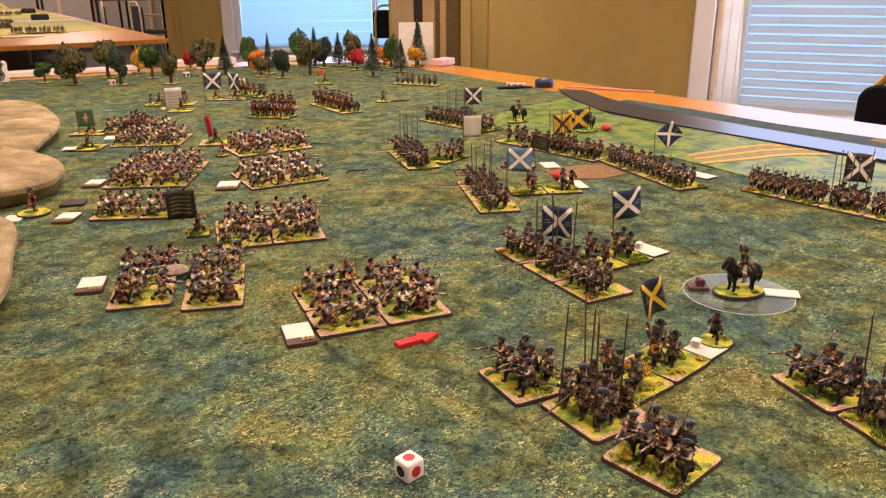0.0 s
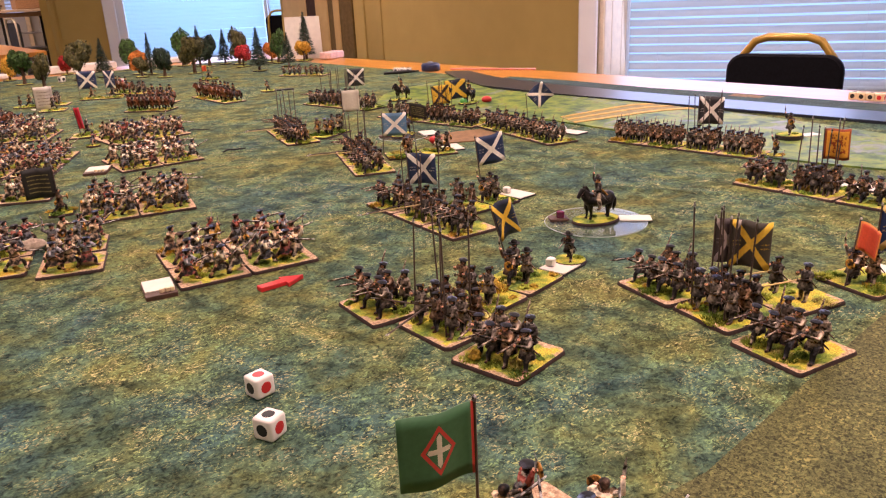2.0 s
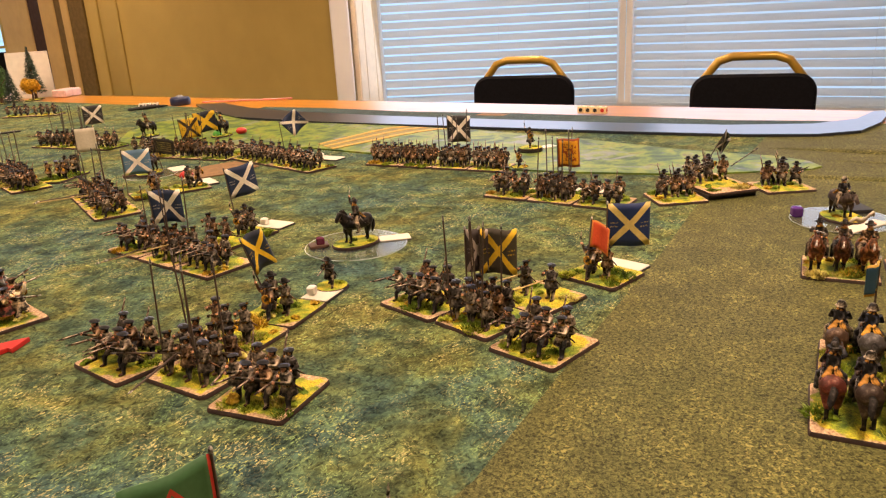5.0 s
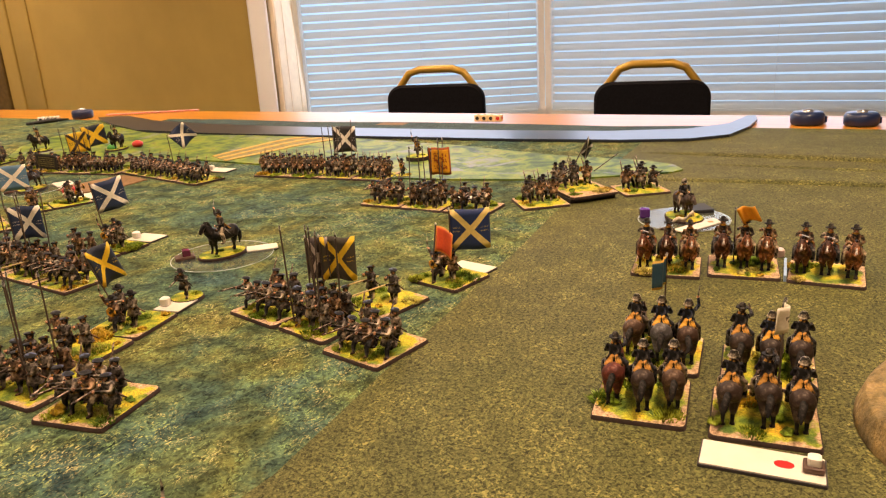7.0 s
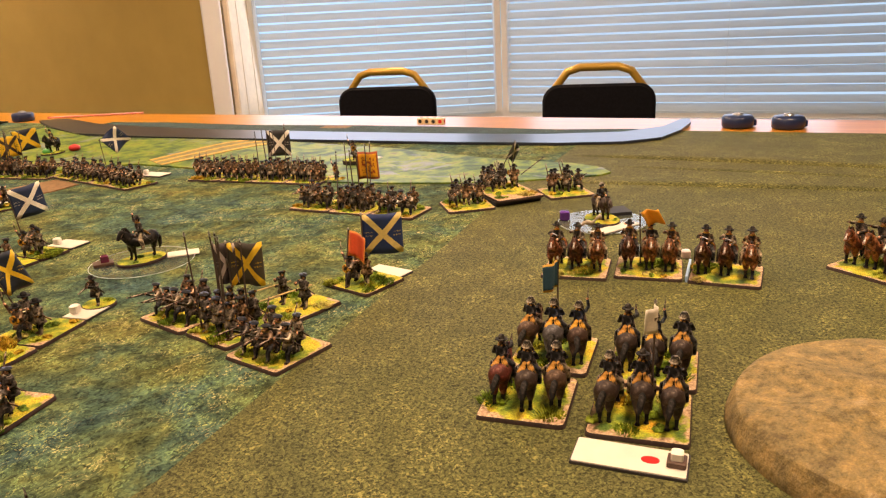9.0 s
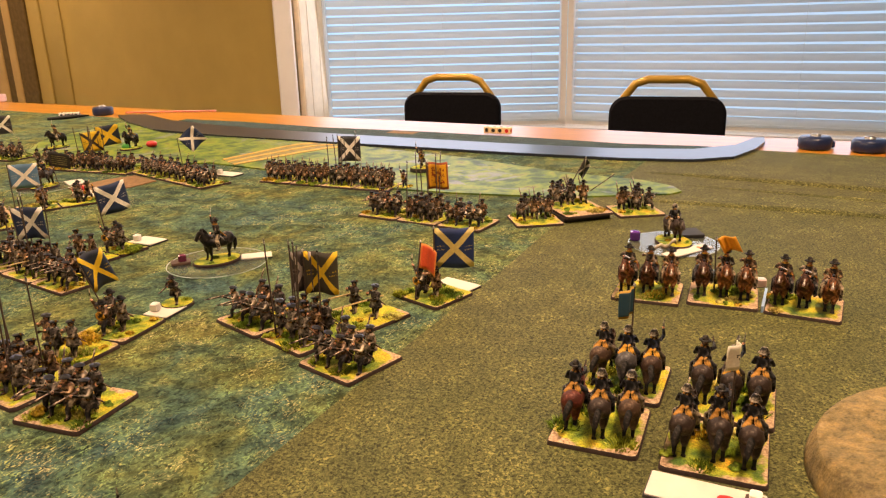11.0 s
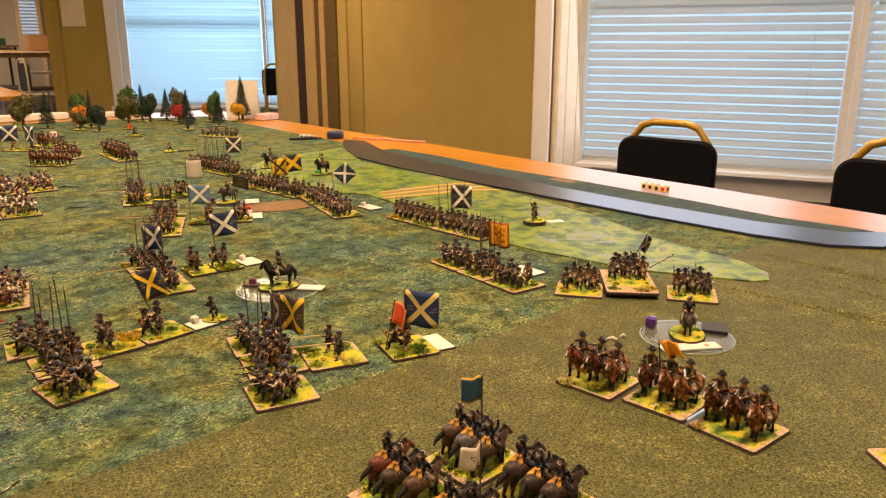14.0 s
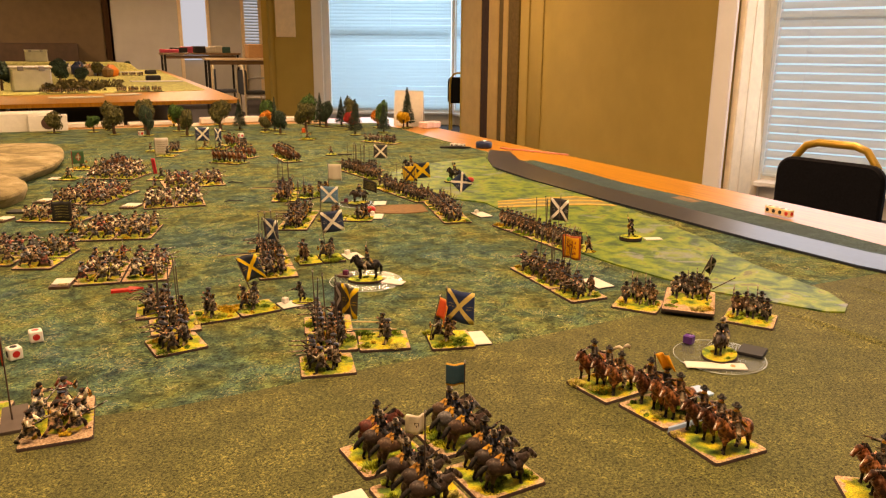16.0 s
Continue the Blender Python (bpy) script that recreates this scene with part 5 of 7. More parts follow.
def board_material():
    k = Nodes("pale_meadow_board", 0.5)
    k.b.inputs["Specular IOR Level"].default_value = 0.16
    co = k.coords()
    f = k.noise(24, 4, 0.58, co, 0.5)
    c = k.ramp(f, ((0.34, (0.03, 0.075, 0.03)), (0.44, (0.09, 0.165, 0.04)), (0.54, (0.20, 0.28, 0.035)), (0.66, (0.38, 0.40, 0.05))))
    dun = k.ramp(k.noise(24, 4, 0.6, co, 0.5), ((0.58, (0, 0, 0)), (0.66, (0.8, 0.8, 0.8))))
    c = k.mix(dun, c, (0.10, 0.09, 0.055))
    lilac = k.ramp(k.noise(12, 4, 0.6, co, 0.8), ((0.57, (0, 0, 0)), (0.66, (0.75, 0.75, 0.75))))
    c = k.mix(lilac, c, (0.25, 0.26, 0.31))
    k.colour(k.mix(1.0, c, k.ramp(k.noise(160, 5, 0.7, co), ((0.3, (0.66, 0.68, 0.66)), (0.7, (0.98, 1.02, 0.92)))), 'MULTIPLY'))
    k.bump(k.noise(500, 3, 0.6, co), 0.2, 0.0004)
    return k.m


BOARD = board_material()
TRACK = plain("straw_track", (0.52, 0.33, 0.05), 0.7, 0, 90, 0.3)
TRACKDARK = plain("worn_track_edge", (0.20, 0.17, 0.04), 0.7, 0, 90, 0.3)
EARTH = plain("ploughed_earth", (0.20, 0.11, 0.04), 0.85, 0, 120, 0.35, 0.4)
sheet("meadow_board", [(1.262, 0.012), (1.285, 0.0), (1.318, 0.02), (1.345, 0.075), (1.352, 0.15), (1.365, 0.24), (1.405, 0.37), (1.43, 0.45), (1.45, 0.57), (1.475, 0.72), (1.482, 0.93), (1.475, 1.35), (1.60, 1.66), (1.52, 1.62), (1.384, 1.60), (1.25, 1.54), (1.143, 1.43), (1.10, 1.25), (1.115, 1.05), (1.20, 0.92), (1.185, 0.75), (1.15, 0.60), (1.132, 0.45), (1.141, 0.34), (1.178, 0.16)], 0.0018, 0.0046, BOARD, "pale green meadow terrain board with thin edge", "terrain board")
sheet("ploughed_field", [(0.905, 0.925), (0.97, 0.885), (1.03, 0.885), (1.05, 0.965), (1.0, 0.985), (0.925, 0.99)], 0.0018, 0.0036, EARTH, "brown ploughed field terrain tile", "terrain tile")


def road_material():
    k = Nodes("grey_vinyl_strip", 0.28)
    k.b.inputs["Specular IOR Level"].default_value = 0.32
    f = k.noise(70, 4, 0.6, k.coords())
    k.colour(k.ramp(f, ((0.3, (0.020, 0.025, 0.036)), (0.7, (0.034, 0.040, 0.054)))))
    k.bump(f, 0.05, 0.0005)
    return k.m


STRIP = road_material()
near_side = [(1.66, 1.74), (1.58, 1.60), (1.50, 1.42), (1.478, 1.15), (1.482, 0.92), (1.492, 0.60), (1.498, 0.37), (1.515, 0.15), (1.545, 0.03), (1.60, -0.035), (1.70, -0.062), (1.80, -0.070)]
far_side = [(1.86, -0.062), (1.85, -0.045), (1.74, -0.02), (1.66, 0.05), (1.615, 0.20), (1.600, 0.41), (1.595, 0.70), (1.597, 1.02), (1.62, 1.30), (1.66, 1.52), (1.74, 1.72), (1.70, 1.80)]


def ribbon(name, a, b, z0, z1, m, label, category):
    """A bent strip between two rows of points."""
    g = Geo()
    n = len(a)
    for z in (z0, z1):
        g.v += [(x, y, z) for x, y in a] + [(x, y, z) for x, y in b]
    for i in range(n - 1):
        g.f += [(2 * n + i, 2 * n + i + 1, 3 * n + i + 1, 3 * n + i), (i, n + i, n + i + 1, i + 1), (i, i + 1, 2 * n + i + 1, 2 * n + i), (n + i, 3 * n + i, 3 * n + i + 1, n + i + 1)]
    g.f += [(0, 2 * n, 3 * n, n), (n - 1, 2 * n - 1, 4 * n - 1, 3 * n - 1)]
    g.m += [0] * len(g.f)
    me = g.mesh(name, [m], False)
    bm = bmesh.new(); bm.from_mesh(me); bmesh.ops.recalc_face_normals(bm, faces=bm.faces); bm.to_mesh(me); bm.free()
    return solid(name, me, Matrix(), label, category)


def track_row(f):
    """A line along the cart track; f runs from its far edge to its near edge."""
    far = ((1.236, 0.922), (1.290, 0.917), (1.345, 0.912), (1.400, 0.908), (1.445, 0.898), (1.474, 0.872))
    near = ((1.195, 0.848), (1.250, 0.834), (1.305, 0.819), (1.360, 0.806), (1.415, 0.786), (1.468, 0.748))
    return [(a[0] + (b[0] - a[0]) * f, a[1] + (b[1] - a[1]) * f) for a, b in zip(far, near)]


ribbon("cart_track_bed", track_row(1.0), track_row(0.0), 0.0040, 0.0051, TRACKDARK, "worn olive bed of the cart track", "track")
for f0, f1 in ((0.03, 0.16), (0.42, 0.55), (0.84, 0.98)):
    ribbon("cart_track", track_row(f1), track_row(f0), 0.0045, 0.0058, TRACK, "straw coloured wheel rut on the meadow board", "track")
TEALEDGE = mat_cloth("dark_teal_cloth", (0.012, 0.026, 0.026), (0.034, 0.062, 0.055), (0.09, 0.14, 0.09), (0.85, 0.95, 1.0), (1.1, 1.1, 0.9), 0.6)
rim_in = [(x + 0.02, y) for x, y in far_side[::-1]][2:-2]
rim_out = [(1.715 + 0.012 * math.sin(i * 2.3) + 0.0, y) for i, (x, y) in enumerate(rim_in)]
ribbon("dark_cloth", [(x - 0.04, y) for x, y in rim_in], rim_out, 0.0020, 0.0034, TEALEDGE, "dark teal printed cloth beyond the road strip", "play mat")
ribbon("road_strip", near_side, far_side[::-1], 0.0030, 0.0080, STRIP, "grey vinyl road strip along the table edge", "terrain strip")


def hill_material(name="dry_brushed_hill", lift=1.0):
    k = Nodes(name, 0.9)
    co = k.coords()
    a = k.ramp(k.noise(14, 5, 0.6, co), ((0.35, scaled((0.13, 0.10, 0.04), lift)), (0.52, scaled((0.25, 0.19, 0.09), lift)), (0.68, scaled((0.38, 0.30, 0.18), lift))))
    k.colour(k.mix(1.0, a, k.ramp(k.noise(420, 5, 0.7, co), ((0.3, (0.5, 0.5, 0.5)), (0.7, (1.3, 1.3, 1.25)))), 'MULTIPLY'))
    k.bump(k.noise(300, 4, 0.7, co), 0.9, 0.003)
    return k.m


HILL = hill_material()


def olive_hill_material():
    """Olive tan paint with ochre and pinkish stone patches over fine grit."""
    k = Nodes("olive_tan_hill", 0.8)
    co = k.coords()
    a = k.ramp(k.noise(44, 6, 0.72, co), ((0.32, (0.13, 0.095, 0.036)), (0.46, (0.20, 0.15, 0.06)), (0.58, (0.28, 0.195, 0.065)), (0.72, (0.35, 0.26, 0.14))))
    b = k.ramp(k.noise(130, 4, 0.7, co), ((0.36, (0.62, 0.6, 0.5)), (0.5, (1.0, 1.0, 1.0)), (0.66, (1.28, 1.2, 1.12))))
    c = k.ramp(k.noise(700, 4, 0.7, co), ((0.3, (0.7, 0.7, 0.7)), (0.7, (1.2, 1.2, 1.15))))
    k.colour(k.mix(1.0, k.mix(1.0, a, b, 'MULTIPLY'), c, 'MULTIPLY'))
    k.bump(k.noise(160, 5, 0.7, co), 0.8, 0.003)
    return k.m


OLIVEHILL = olive_hill_material()
SANDHILL = hill_material("sandy_carved_hill", 1.45)


def hill(cx, cy, rx, ry, h, yaw, seed, label, plate=0.006, wob=0.05, m=None):
    """A cast hill: a thin dark plate edge, a rounded flank and a flattish top."""
    rng = random.Random(seed)
    ph = [rng.uniform(0, 6.3) for _ in range(4)]
    n = 48
    g = Geo()
    rings = []
    prof = ((1.0, 0.0), (1.0, plate), (0.985, plate + 0.003), (0.925, h * 0.80), (0.88, h * 0.95), (0.8, h), (0.4, h * 1.03), (0.1, h * 1.05))
    if m == OLIVEHILL:
        prof = ((1.0, 0.0), (1.0, plate), (0.995, plate + 0.002), (0.962, h * 0.62), (0.950, h * 0.70), (0.915, h * 0.76), (0.78, h * 0.84), (0.6, h * 0.91), (0.35, h * 0.96), (0.1, h * 0.98))
    for k, z in prof:
        i = len(g.v)
        for q in range(n):
            a = 2 * math.pi * q / n
            w = 1 + wob * (math.sin(2 * a + ph[0]) + 0.7 * math.sin(3 * a + ph[1]) + 0.5 * math.sin(5 * a + ph[2]))
            g.v.append((rx * k * w * math.cos(a), ry * k * w * math.sin(a), z + (0.0015 * math.sin(7 * a + ph[3]) if 0 < k < 0.95 else 0)))
        rings.append(i)
    g.crisp = m == OLIVEHILL
    g.skin(rings, n, 0)
    return solid("terrain_hill", g.mesh("terrain_hill", [m or HILL]), pose(cx, cy, 0.0018, 0, 0, yaw), label, "terrain hill")


hill(0.572, -0.331, 0.114, 0.113, 0.026, 0, 5, "stone textured olive tan terrain hill on the olive mat", 0.004, 0.015, OLIVEHILL)
def carved_hill(pts, h, label):
    """A flat carved foam hill: an undercut foot, a thin rounded rim and a gently waved top over a smooth outline."""
    n, steps = len(pts), 5
    outline = []
    for i in range(n):
        a, b, c, d = (Vector(pts[(i + k) % n]) for k in (-1, 0, 1, 2))
        for q in range(steps):
            t = q / steps
            outline.append(0.5 * (2 * b + (c - a) * t + (2 * a - 5 * b + 4 * c - d) * t * t + (3 * b - a - 3 * c + d) * t ** 3))
    m = len(outline)
    centre = sum(outline, Vector((0, 0))) / m
    g = Geo()
    rings = []
    for inset, z in ((0.026, 0.0), (0.012, h * 0.35), (0.0, h * 0.66), (0.001, h * 0.86), (0.006, h * 0.95), (0.022, h), (0.07, h * 1.03), (0.12, h * 1.08), (0.18, h * 1.12)):
        i = len(g.v)
        for k, p in enumerate(outline):
            d = p - centre
            v = centre + d * (1 - inset / d.length)
            g.v.append((v.x, v.y, z + (0.0016 * math.sin(k * 0.55) * inset / 0.07 if inset > 0.02 else 0)))
        rings.append(i)
    g.crisp = True
    g.skin(rings, m, 0)
    return solid("terrain_hill", g.mesh("terrain_hill", [SANDHILL]), pose(0, 0, 0.0018), label, "terrain hill")


carved_hill(((-0.42, 1.60), (-0.32, 1.34), (0.03, 1.275), (0.13, 1.29), (0.166, 1.34), (0.186, 1.41), (0.180, 1.49), (0.160, 1.58), (0.190, 1.70), (0.245, 1.87), (0.262, 2.05), (0.245, 2.28), (0.18, 2.40), (0.0, 2.43), (-0.30, 2.40), (-0.42, 2.10)), 0.036, "sandy carved terrain hill on the green mat")
carved_hill(((-0.33, 1.00), (-0.30, 0.80), (-0.15, 0.72), (-0.01, 0.74), (0.042, 0.83), (0.062, 0.96), (0.076, 1.05), (0.070, 1.12), (0.02, 1.18), (-0.20, 1.17)), 0.034, "smaller sandy terrain hill on the green mat")

# ---- the army that faces west ----
R = "regiment of foot"
a1, a2, a3 = (stand(p, q, figs=k, label=l, group=R) for p, q, k, l in (
    ((0.370, 0.450), (0.361, 0.383), "shot", "stand of kneeling and firing musketeers on flocked base"),
    ((0.378, 0.376), (0.376, 0.308), "pikes", "stand of pikemen in grey coats and blue bonnets"),
    ((0.366, 0.296), (0.375, 0.233), "shot", "stand of firing musketeers in brown coats")))
spear(a2, (0.412, 0.312, 0.023), (0.376, 0.396, 0.022), PIKEWOOD)
spear(a2, (0.394, 0.352, 0.022), (0.345, 0.338, 0.020), PIKEWOOD)
a4 = stand((0.440, 0.328), (0.496, 0.332), depth=0.060, face="along", figs="rear", label="rear stand of waiting soldiers in blue bonnets", group=R)
a5 = stand((0.497, 0.333), (0.556, 0.341), depth=0.058, face="along", figs="command", label="command stand with ensign and drummer", group=R)
for st in (a4, a5):
    st.matrix_basis = st.matrix_basis @ pose(0, 0, 0, 0, 0, 180)
flag_on(a5, 0.528, 0.386, "navy_yellow", 0.029, 0.039, 0.080, 8, (0, -20), 1, 0.5)
label_card(0.575, 0.362, 0.038, 0.028, 8, True, False, True)

b1, b2, b3 = (stand(p, q, figs=k, label=l, group=R) for p, q, k, l in (
    ((0.574, 0.298), (0.557, 0.233), "shot", "stand of musketeers with levelled muskets"),
    ((0.559, 0.231), (0.543, 0.171), "pikes", "stand of pikemen with upright pikes and brown flag"),
    ((0.531, 0.165), (0.517, 0.103), "shot", "stand of firing musketeers in grey coats")))
flag_on(b2, 0.600, 0.205, "brown_yellow", 0.031, 0.040, 0.078, -68, (0, 0), 2)
flag_on(b2, 0.595, 0.216, "brown_white", 0.019, 0.038, 0.078, -62, (0, 0), 3)
b4 = stand((0.603, 0.149), (0.666, 0.131), depth=0.064, face="along", figs="levelled", label="stand with two pikemen holding pale levelled pikes", group=R)
b4.matrix_basis = b4.matrix_basis @ pose(0, 0, 0, 0, 0, 180)
b5 = stand((0.686, 0.116), (0.742, 0.101), depth=0.062, face="along", figs="command", label="command stand with blue and cream saltire flag", group=R)
b5.matrix_basis = b5.matrix_basis @ pose(0, 0, 0, 0, 0, 180)
flag_on(b5, 0.714, 0.132, "blue_cream", 0.039, 0.041, 0.078, -62, (0, 0), 4)
flag_on(b5, 0.697, 0.146, "red_border", 0.018, 0.025, 0.064, -62, (0, 14), 5, 0.9)
label_card(0.757, 0.130, 0.026, 0.045, -12)

c1 = line((0.580, 0.698), (0.556, 0.500), ("shot", "pikes_low", "shot"), label="stand of foot with blue saltire flag and pikes", group=R)
c2 = line((0.638, 0.556), (0.722, 0.552), ("rear", "command"), depth=0.056, face="along", label="rear stand of a saltire regiment", group=R)
for st in c2:
    st.matrix_basis = st.matrix_basis @ pose(0, 0, 0, 0, 0, 180)
flag_on(c1[1], 0.598, 0.620, "blue_white", 0.036, 0.038, 0.080, -58, (0, -4), 6)
flag_on(c2[1], 0.700, 0.600, "blue_white", 0.038, 0.038, 0.086, -22, (0, -8), 7)
label_card(0.742, 0.580, 0.030, 0.040, 2, False, False, True)

line((0.743, 1.013), (0.662, 0.836), ("shot", "pikes_low", "shot"), label="stand of foot with pale blue saltire flag", group=R)
d2 = line((0.765, 0.885), (0.872, 0.832), ("rear", "command"), depth=0.055, face="along", label="rear stand beside the ploughed field", group=R)
flag_on(d2[0], 0.785, 0.925, "sky_white", 0.040, 0.038, 0.074, -35, (0, 0), 8)
label_card(0.897, 0.880, 0.034, 0.050, -25, False, False, True)
line((0.776, 1.315), (0.722, 1.137), ("shot", "pikes_low", "shot"), label="stand of foot with short pikes", group=R)
e2 = line((0.805, 1.135), (0.890, 1.167), ("rear", "command"), depth=0.055, face="along", label="rear stand with a plain cream flag", group=R)
flag_on(e2[1], 0.885, 1.190, "white", 0.034, 0.042, 0.082, -35, (0, 0), 9)
line((1.028, 1.587), (1.056, 1.352), ("shot", "pikes", "pikes", "shot"), label="stand of foot far down the table", group=R)
f2 = stand((1.10, 1.47), (1.165, 1.50), figs="command", face="along", label="command stand with black saltire flag", group=R)
flag_on(f2, 1.14, 1.54, "black_white", 0.042, 0.042, 0.082, -35, (0, 0), 10)

h = line((1.015, 1.257), (1.045, 0.985), ("felt", "shot", "pikes", "shot"), label="stand of foot on the meadow board", group=R)
flag_on(h[2], 1.096, 1.108, "black_yellow", 0.042, 0.040, 0.084, -35, (0, -6), 11)
flag_on(h[2], 1.072, 1.125, "yellow_black", 0.036, 0.040, 0.074, -35, (0, -6), 12)
h = line((1.062, 0.990), (1.006, 0.752), ("shot", "shot", "shot", "shot"), label="stand of musketeers with levelled muskets", group=R)
flag_on(h[2], 1.085, 0.870, "blue_white", 0.037, 0.037, 0.074, -30, (0, -6), 13, 0.2, -38)
label_card(1.125, 0.80, 0.03, 0.05, 0, False, False, True)
h = line((1.092, 0.697), (1.109, 0.438), ("march", "march", "pikes", "march"), label="stand of marching foot in hodden grey", group=R)
flag_on(h[2], 1.150, 0.560, "black_white", 0.038, 0.044, 0.084, -55, (0, 0), 14, 0.1)
h = line((0.960, 0.396), (0.950, 0.195), ("shot", "pikes", "shot"), label="stand of foot with orange emblem flag", group=R)
flag_on(h[1], 1.005, 0.300, "orange_beast", 0.030, 0.039, 0.082, -58, (0, -4), 15, 0.15)
part("pike", PIKE[0], h[1], pose(-0.012, 0.012, 0.003, 2, -9, 0))
label_card(1.045, 0.262, 0.030, 0.05, 0)
k1 = stand((0.990, 0.158), (1.029, 0.104), figs="felt", label="stand of musketeers in broad hats", group=R)
k2 = stand((1.037, 0.104), (1.088, 0.052), depth=0.110, figs="felt", label="raised stand of musketeers with waved standard", group=R, lift=0.0065)
k3 = stand((1.092, 0.046), (1.131, -0.010), figs="felt", label="stand of dismounted men in long coats", group=R)
slab("dark_magnet_tile", 1.103, 0.120, 0.070, 0.100, 0.006, -45, RUBBER, "dark rubber tile under a raised stand", "game tile")
for ux, uy, uk in ((-0.040, 0.014, "officer"), (-0.042, -0.014, "drum"), (-0.046, 0.001, "ensign")):
    part("figure", FOOT[uk, 0], k2, pose(ux, uy, 0.0028, 0, 0, 20) @ Matrix.Diagonal((1.3, 1.35, 1.12, 1)))
flag_on(k2, 1.130, 0.143, "dark_wave", 0.011, 0.026, 0.080, -68, (27, 0), 16, 0.8)
spear(k2, (1.128, 0.100, 0.030), (1.136, 0.072, 0.052), GUNMETAL)

# cavalry
C = "cavalry squadrons"
e = [stand(p, q, figs="bay", label=l, group=C, name="cavalry_stand") for p, q, l in (
    ((0.784, -0.028), (0.791, -0.094), "stand of three brown horses with riders in dark coats"),
    ((0.801, -0.098), (0.808, -0.164), "stand of three brown horses with orange guidon"),
    ((0.807, -0.167), (0.806, -0.234), "stand of three brown horses with carbines levelled"))]
curled_ribbon(e[0], 0.822, -0.052, -72)
flag_on(e[1], 0.842, -0.118, "orange", 0.017, 0.018, 0.066, -70, (0, -12), 17, 0.6, -24)
d = [stand(p, q, depth=0.068, face="in", figs="dark", label=l, group=C, name="cavalry_stand") for p, q, l in (
    ((0.507, -0.063), (0.513, -0.124), "stand of three dark horses with navy coated riders"),
    ((0.583, -0.060), (0.587, -0.121), "second stand of dark horses with teal guidon"),
    ((0.510, -0.136), (0.515, -0.201), "stand of dark and grey horses seen from behind"),
    ((0.582, -0.134), (0.586, -0.198), "second stand of dark horses with buff coats"))]
flag_on(d[1], 0.626, -0.089, "teal", 0.017, 0.022, 0.080, 165, (0, 0), 18)
flag_on(d[2], 0.5475, -0.1725, "marker", 0.015, 0.016, 0.084, 180, (0, 0), 19)
label_card(0.494, -0.168, 0.066, 0.026, -88, True, True)
far_horse = stand((0.886, -0.288), (0.846, -0.343), figs="bay", label="stand of bay horses by itself on the olive mat", group=C, name="cavalry_stand")

SKYCARD = plain("pale_blue_card", (0.35, 0.52, 0.75), 0.5, 0, 60, 0.08)
slab("blue_card_edge", 0.838, -0.1655, 0.055, 0.0024, 0.006, 2, SKYCARD, "pale blue card standing between two cavalry stands", "game card")
slab("blue_card", 0.905, -0.110, 0.020, 0.024, 0.002, 0, SKYCARD, "pale blue card behind the cavalry", "game card")
g = Geo(); g.box((0, 0, 0.0045), (0.009, 0.009, 0.009), 0, None, 0.0012)
solid("pink_die", g.mesh("pink_die", [plain("pink_white_resin", (0.75, 0.55, 0.50), 0.3)]), pose(0.885, -0.158, 0.0022, 0, 0, 15), "small pinkish white die behind the cavalry", "die", "dice")

# ---- the highland army that faces east ----
Hn = "highland warband"


def band(p, q, rows=2, label="crowded stand of highlanders in plaids and blue bonnets", depth=0.066, figs="horde"):
    """Two stands wide and some deep, from the near edge p to q."""
    d = Vector((q[0] - p[0], q[1] - p[1]))
    n = Vector((-d.y, d.x)).normalized()
    for r in range(rows):
        o = n * depth * r
        for i in range(2):
            a = (p[0] + d.x * i / 2 + o.x, p[1] + d.y * i / 2 + o.y)
            b = (p[0] + d.x * (i + 1) / 2 + o.x, p[1] + d.y * (i + 1) / 2 + o.y)
            stand(a, b, depth=depth, face="along", figs=figs, label=label, group=Hn)


band((0.284, 0.588), (0.424, 0.560))
tray_card(0.272, 0.612, 0.029, 0.034, -14)
stand((0.125, 0.777), (0.189, 0.754), face="along", figs="horde", label="stand of highlanders with muskets", group=Hn)
stand((0.147, 0.840), (0.211, 0.817), face="along", figs="horde", label="stand of highlanders with muskets", group=Hn)
stand((0.190, 0.731), (0.252, 0.706), face="along", figs="horde", label="stand of highlanders around a boulder", group=Hn)
stand((0.214, 0.796), (0.276, 0.771), face="along", figs="horde", label="stand of highlanders around a boulder", group=Hn)
ROCK = plain("painted_rock", (0.40, 0.32, 0.24), 0.9, 0, 160, 0.35, 0.6)
for bx, by, br in ((0.218, 0.845, 0.016), (0.245, 0.735, 0.012)):
    g = Geo(); g.ball((0, 0, 0.003), (br, br * 0.75, br * 0.5), 0, 9, 5)
    brng = random.Random(int(bx * 1000))
    g.v = [(x * brng.uniform(0.85, 1.15), y * brng.uniform(0.85, 1.15), max(0.0, z * brng.uniform(0.85, 1.15))) for x, y, z in g.v]
    solid("model_boulder", g.mesh("model_boulder", [ROCK], False), pose(bx, by, 0.0050), "grey tan painted boulder on a flocked stand", "boulder")
tray_card(0.130, 0.868, 0.029, 0.034, -20)
band((0.286, 0.900), (0.424, 0.860))
band((0.172, 1.140), (0.296, 1.070), 1)
tray_card(0.152, 1.175, 0.029, 0.034, -30)
band((0.225, 1.325), (0.350, 1.255), 3)
band((0.432, 1.167), (0.572, 1.157), 2, "crowded stand of highlanders in pale shirts", 0.068, "pale_horde")
tray_card(0.226, 1.372, 0.029, 0.034, -30)
stand((0.365, 1.848), (0.425, 1.815), face="along", figs="bay", label="stand of brown horses beside the green flag", group=Hn, name="cavalry_stand")
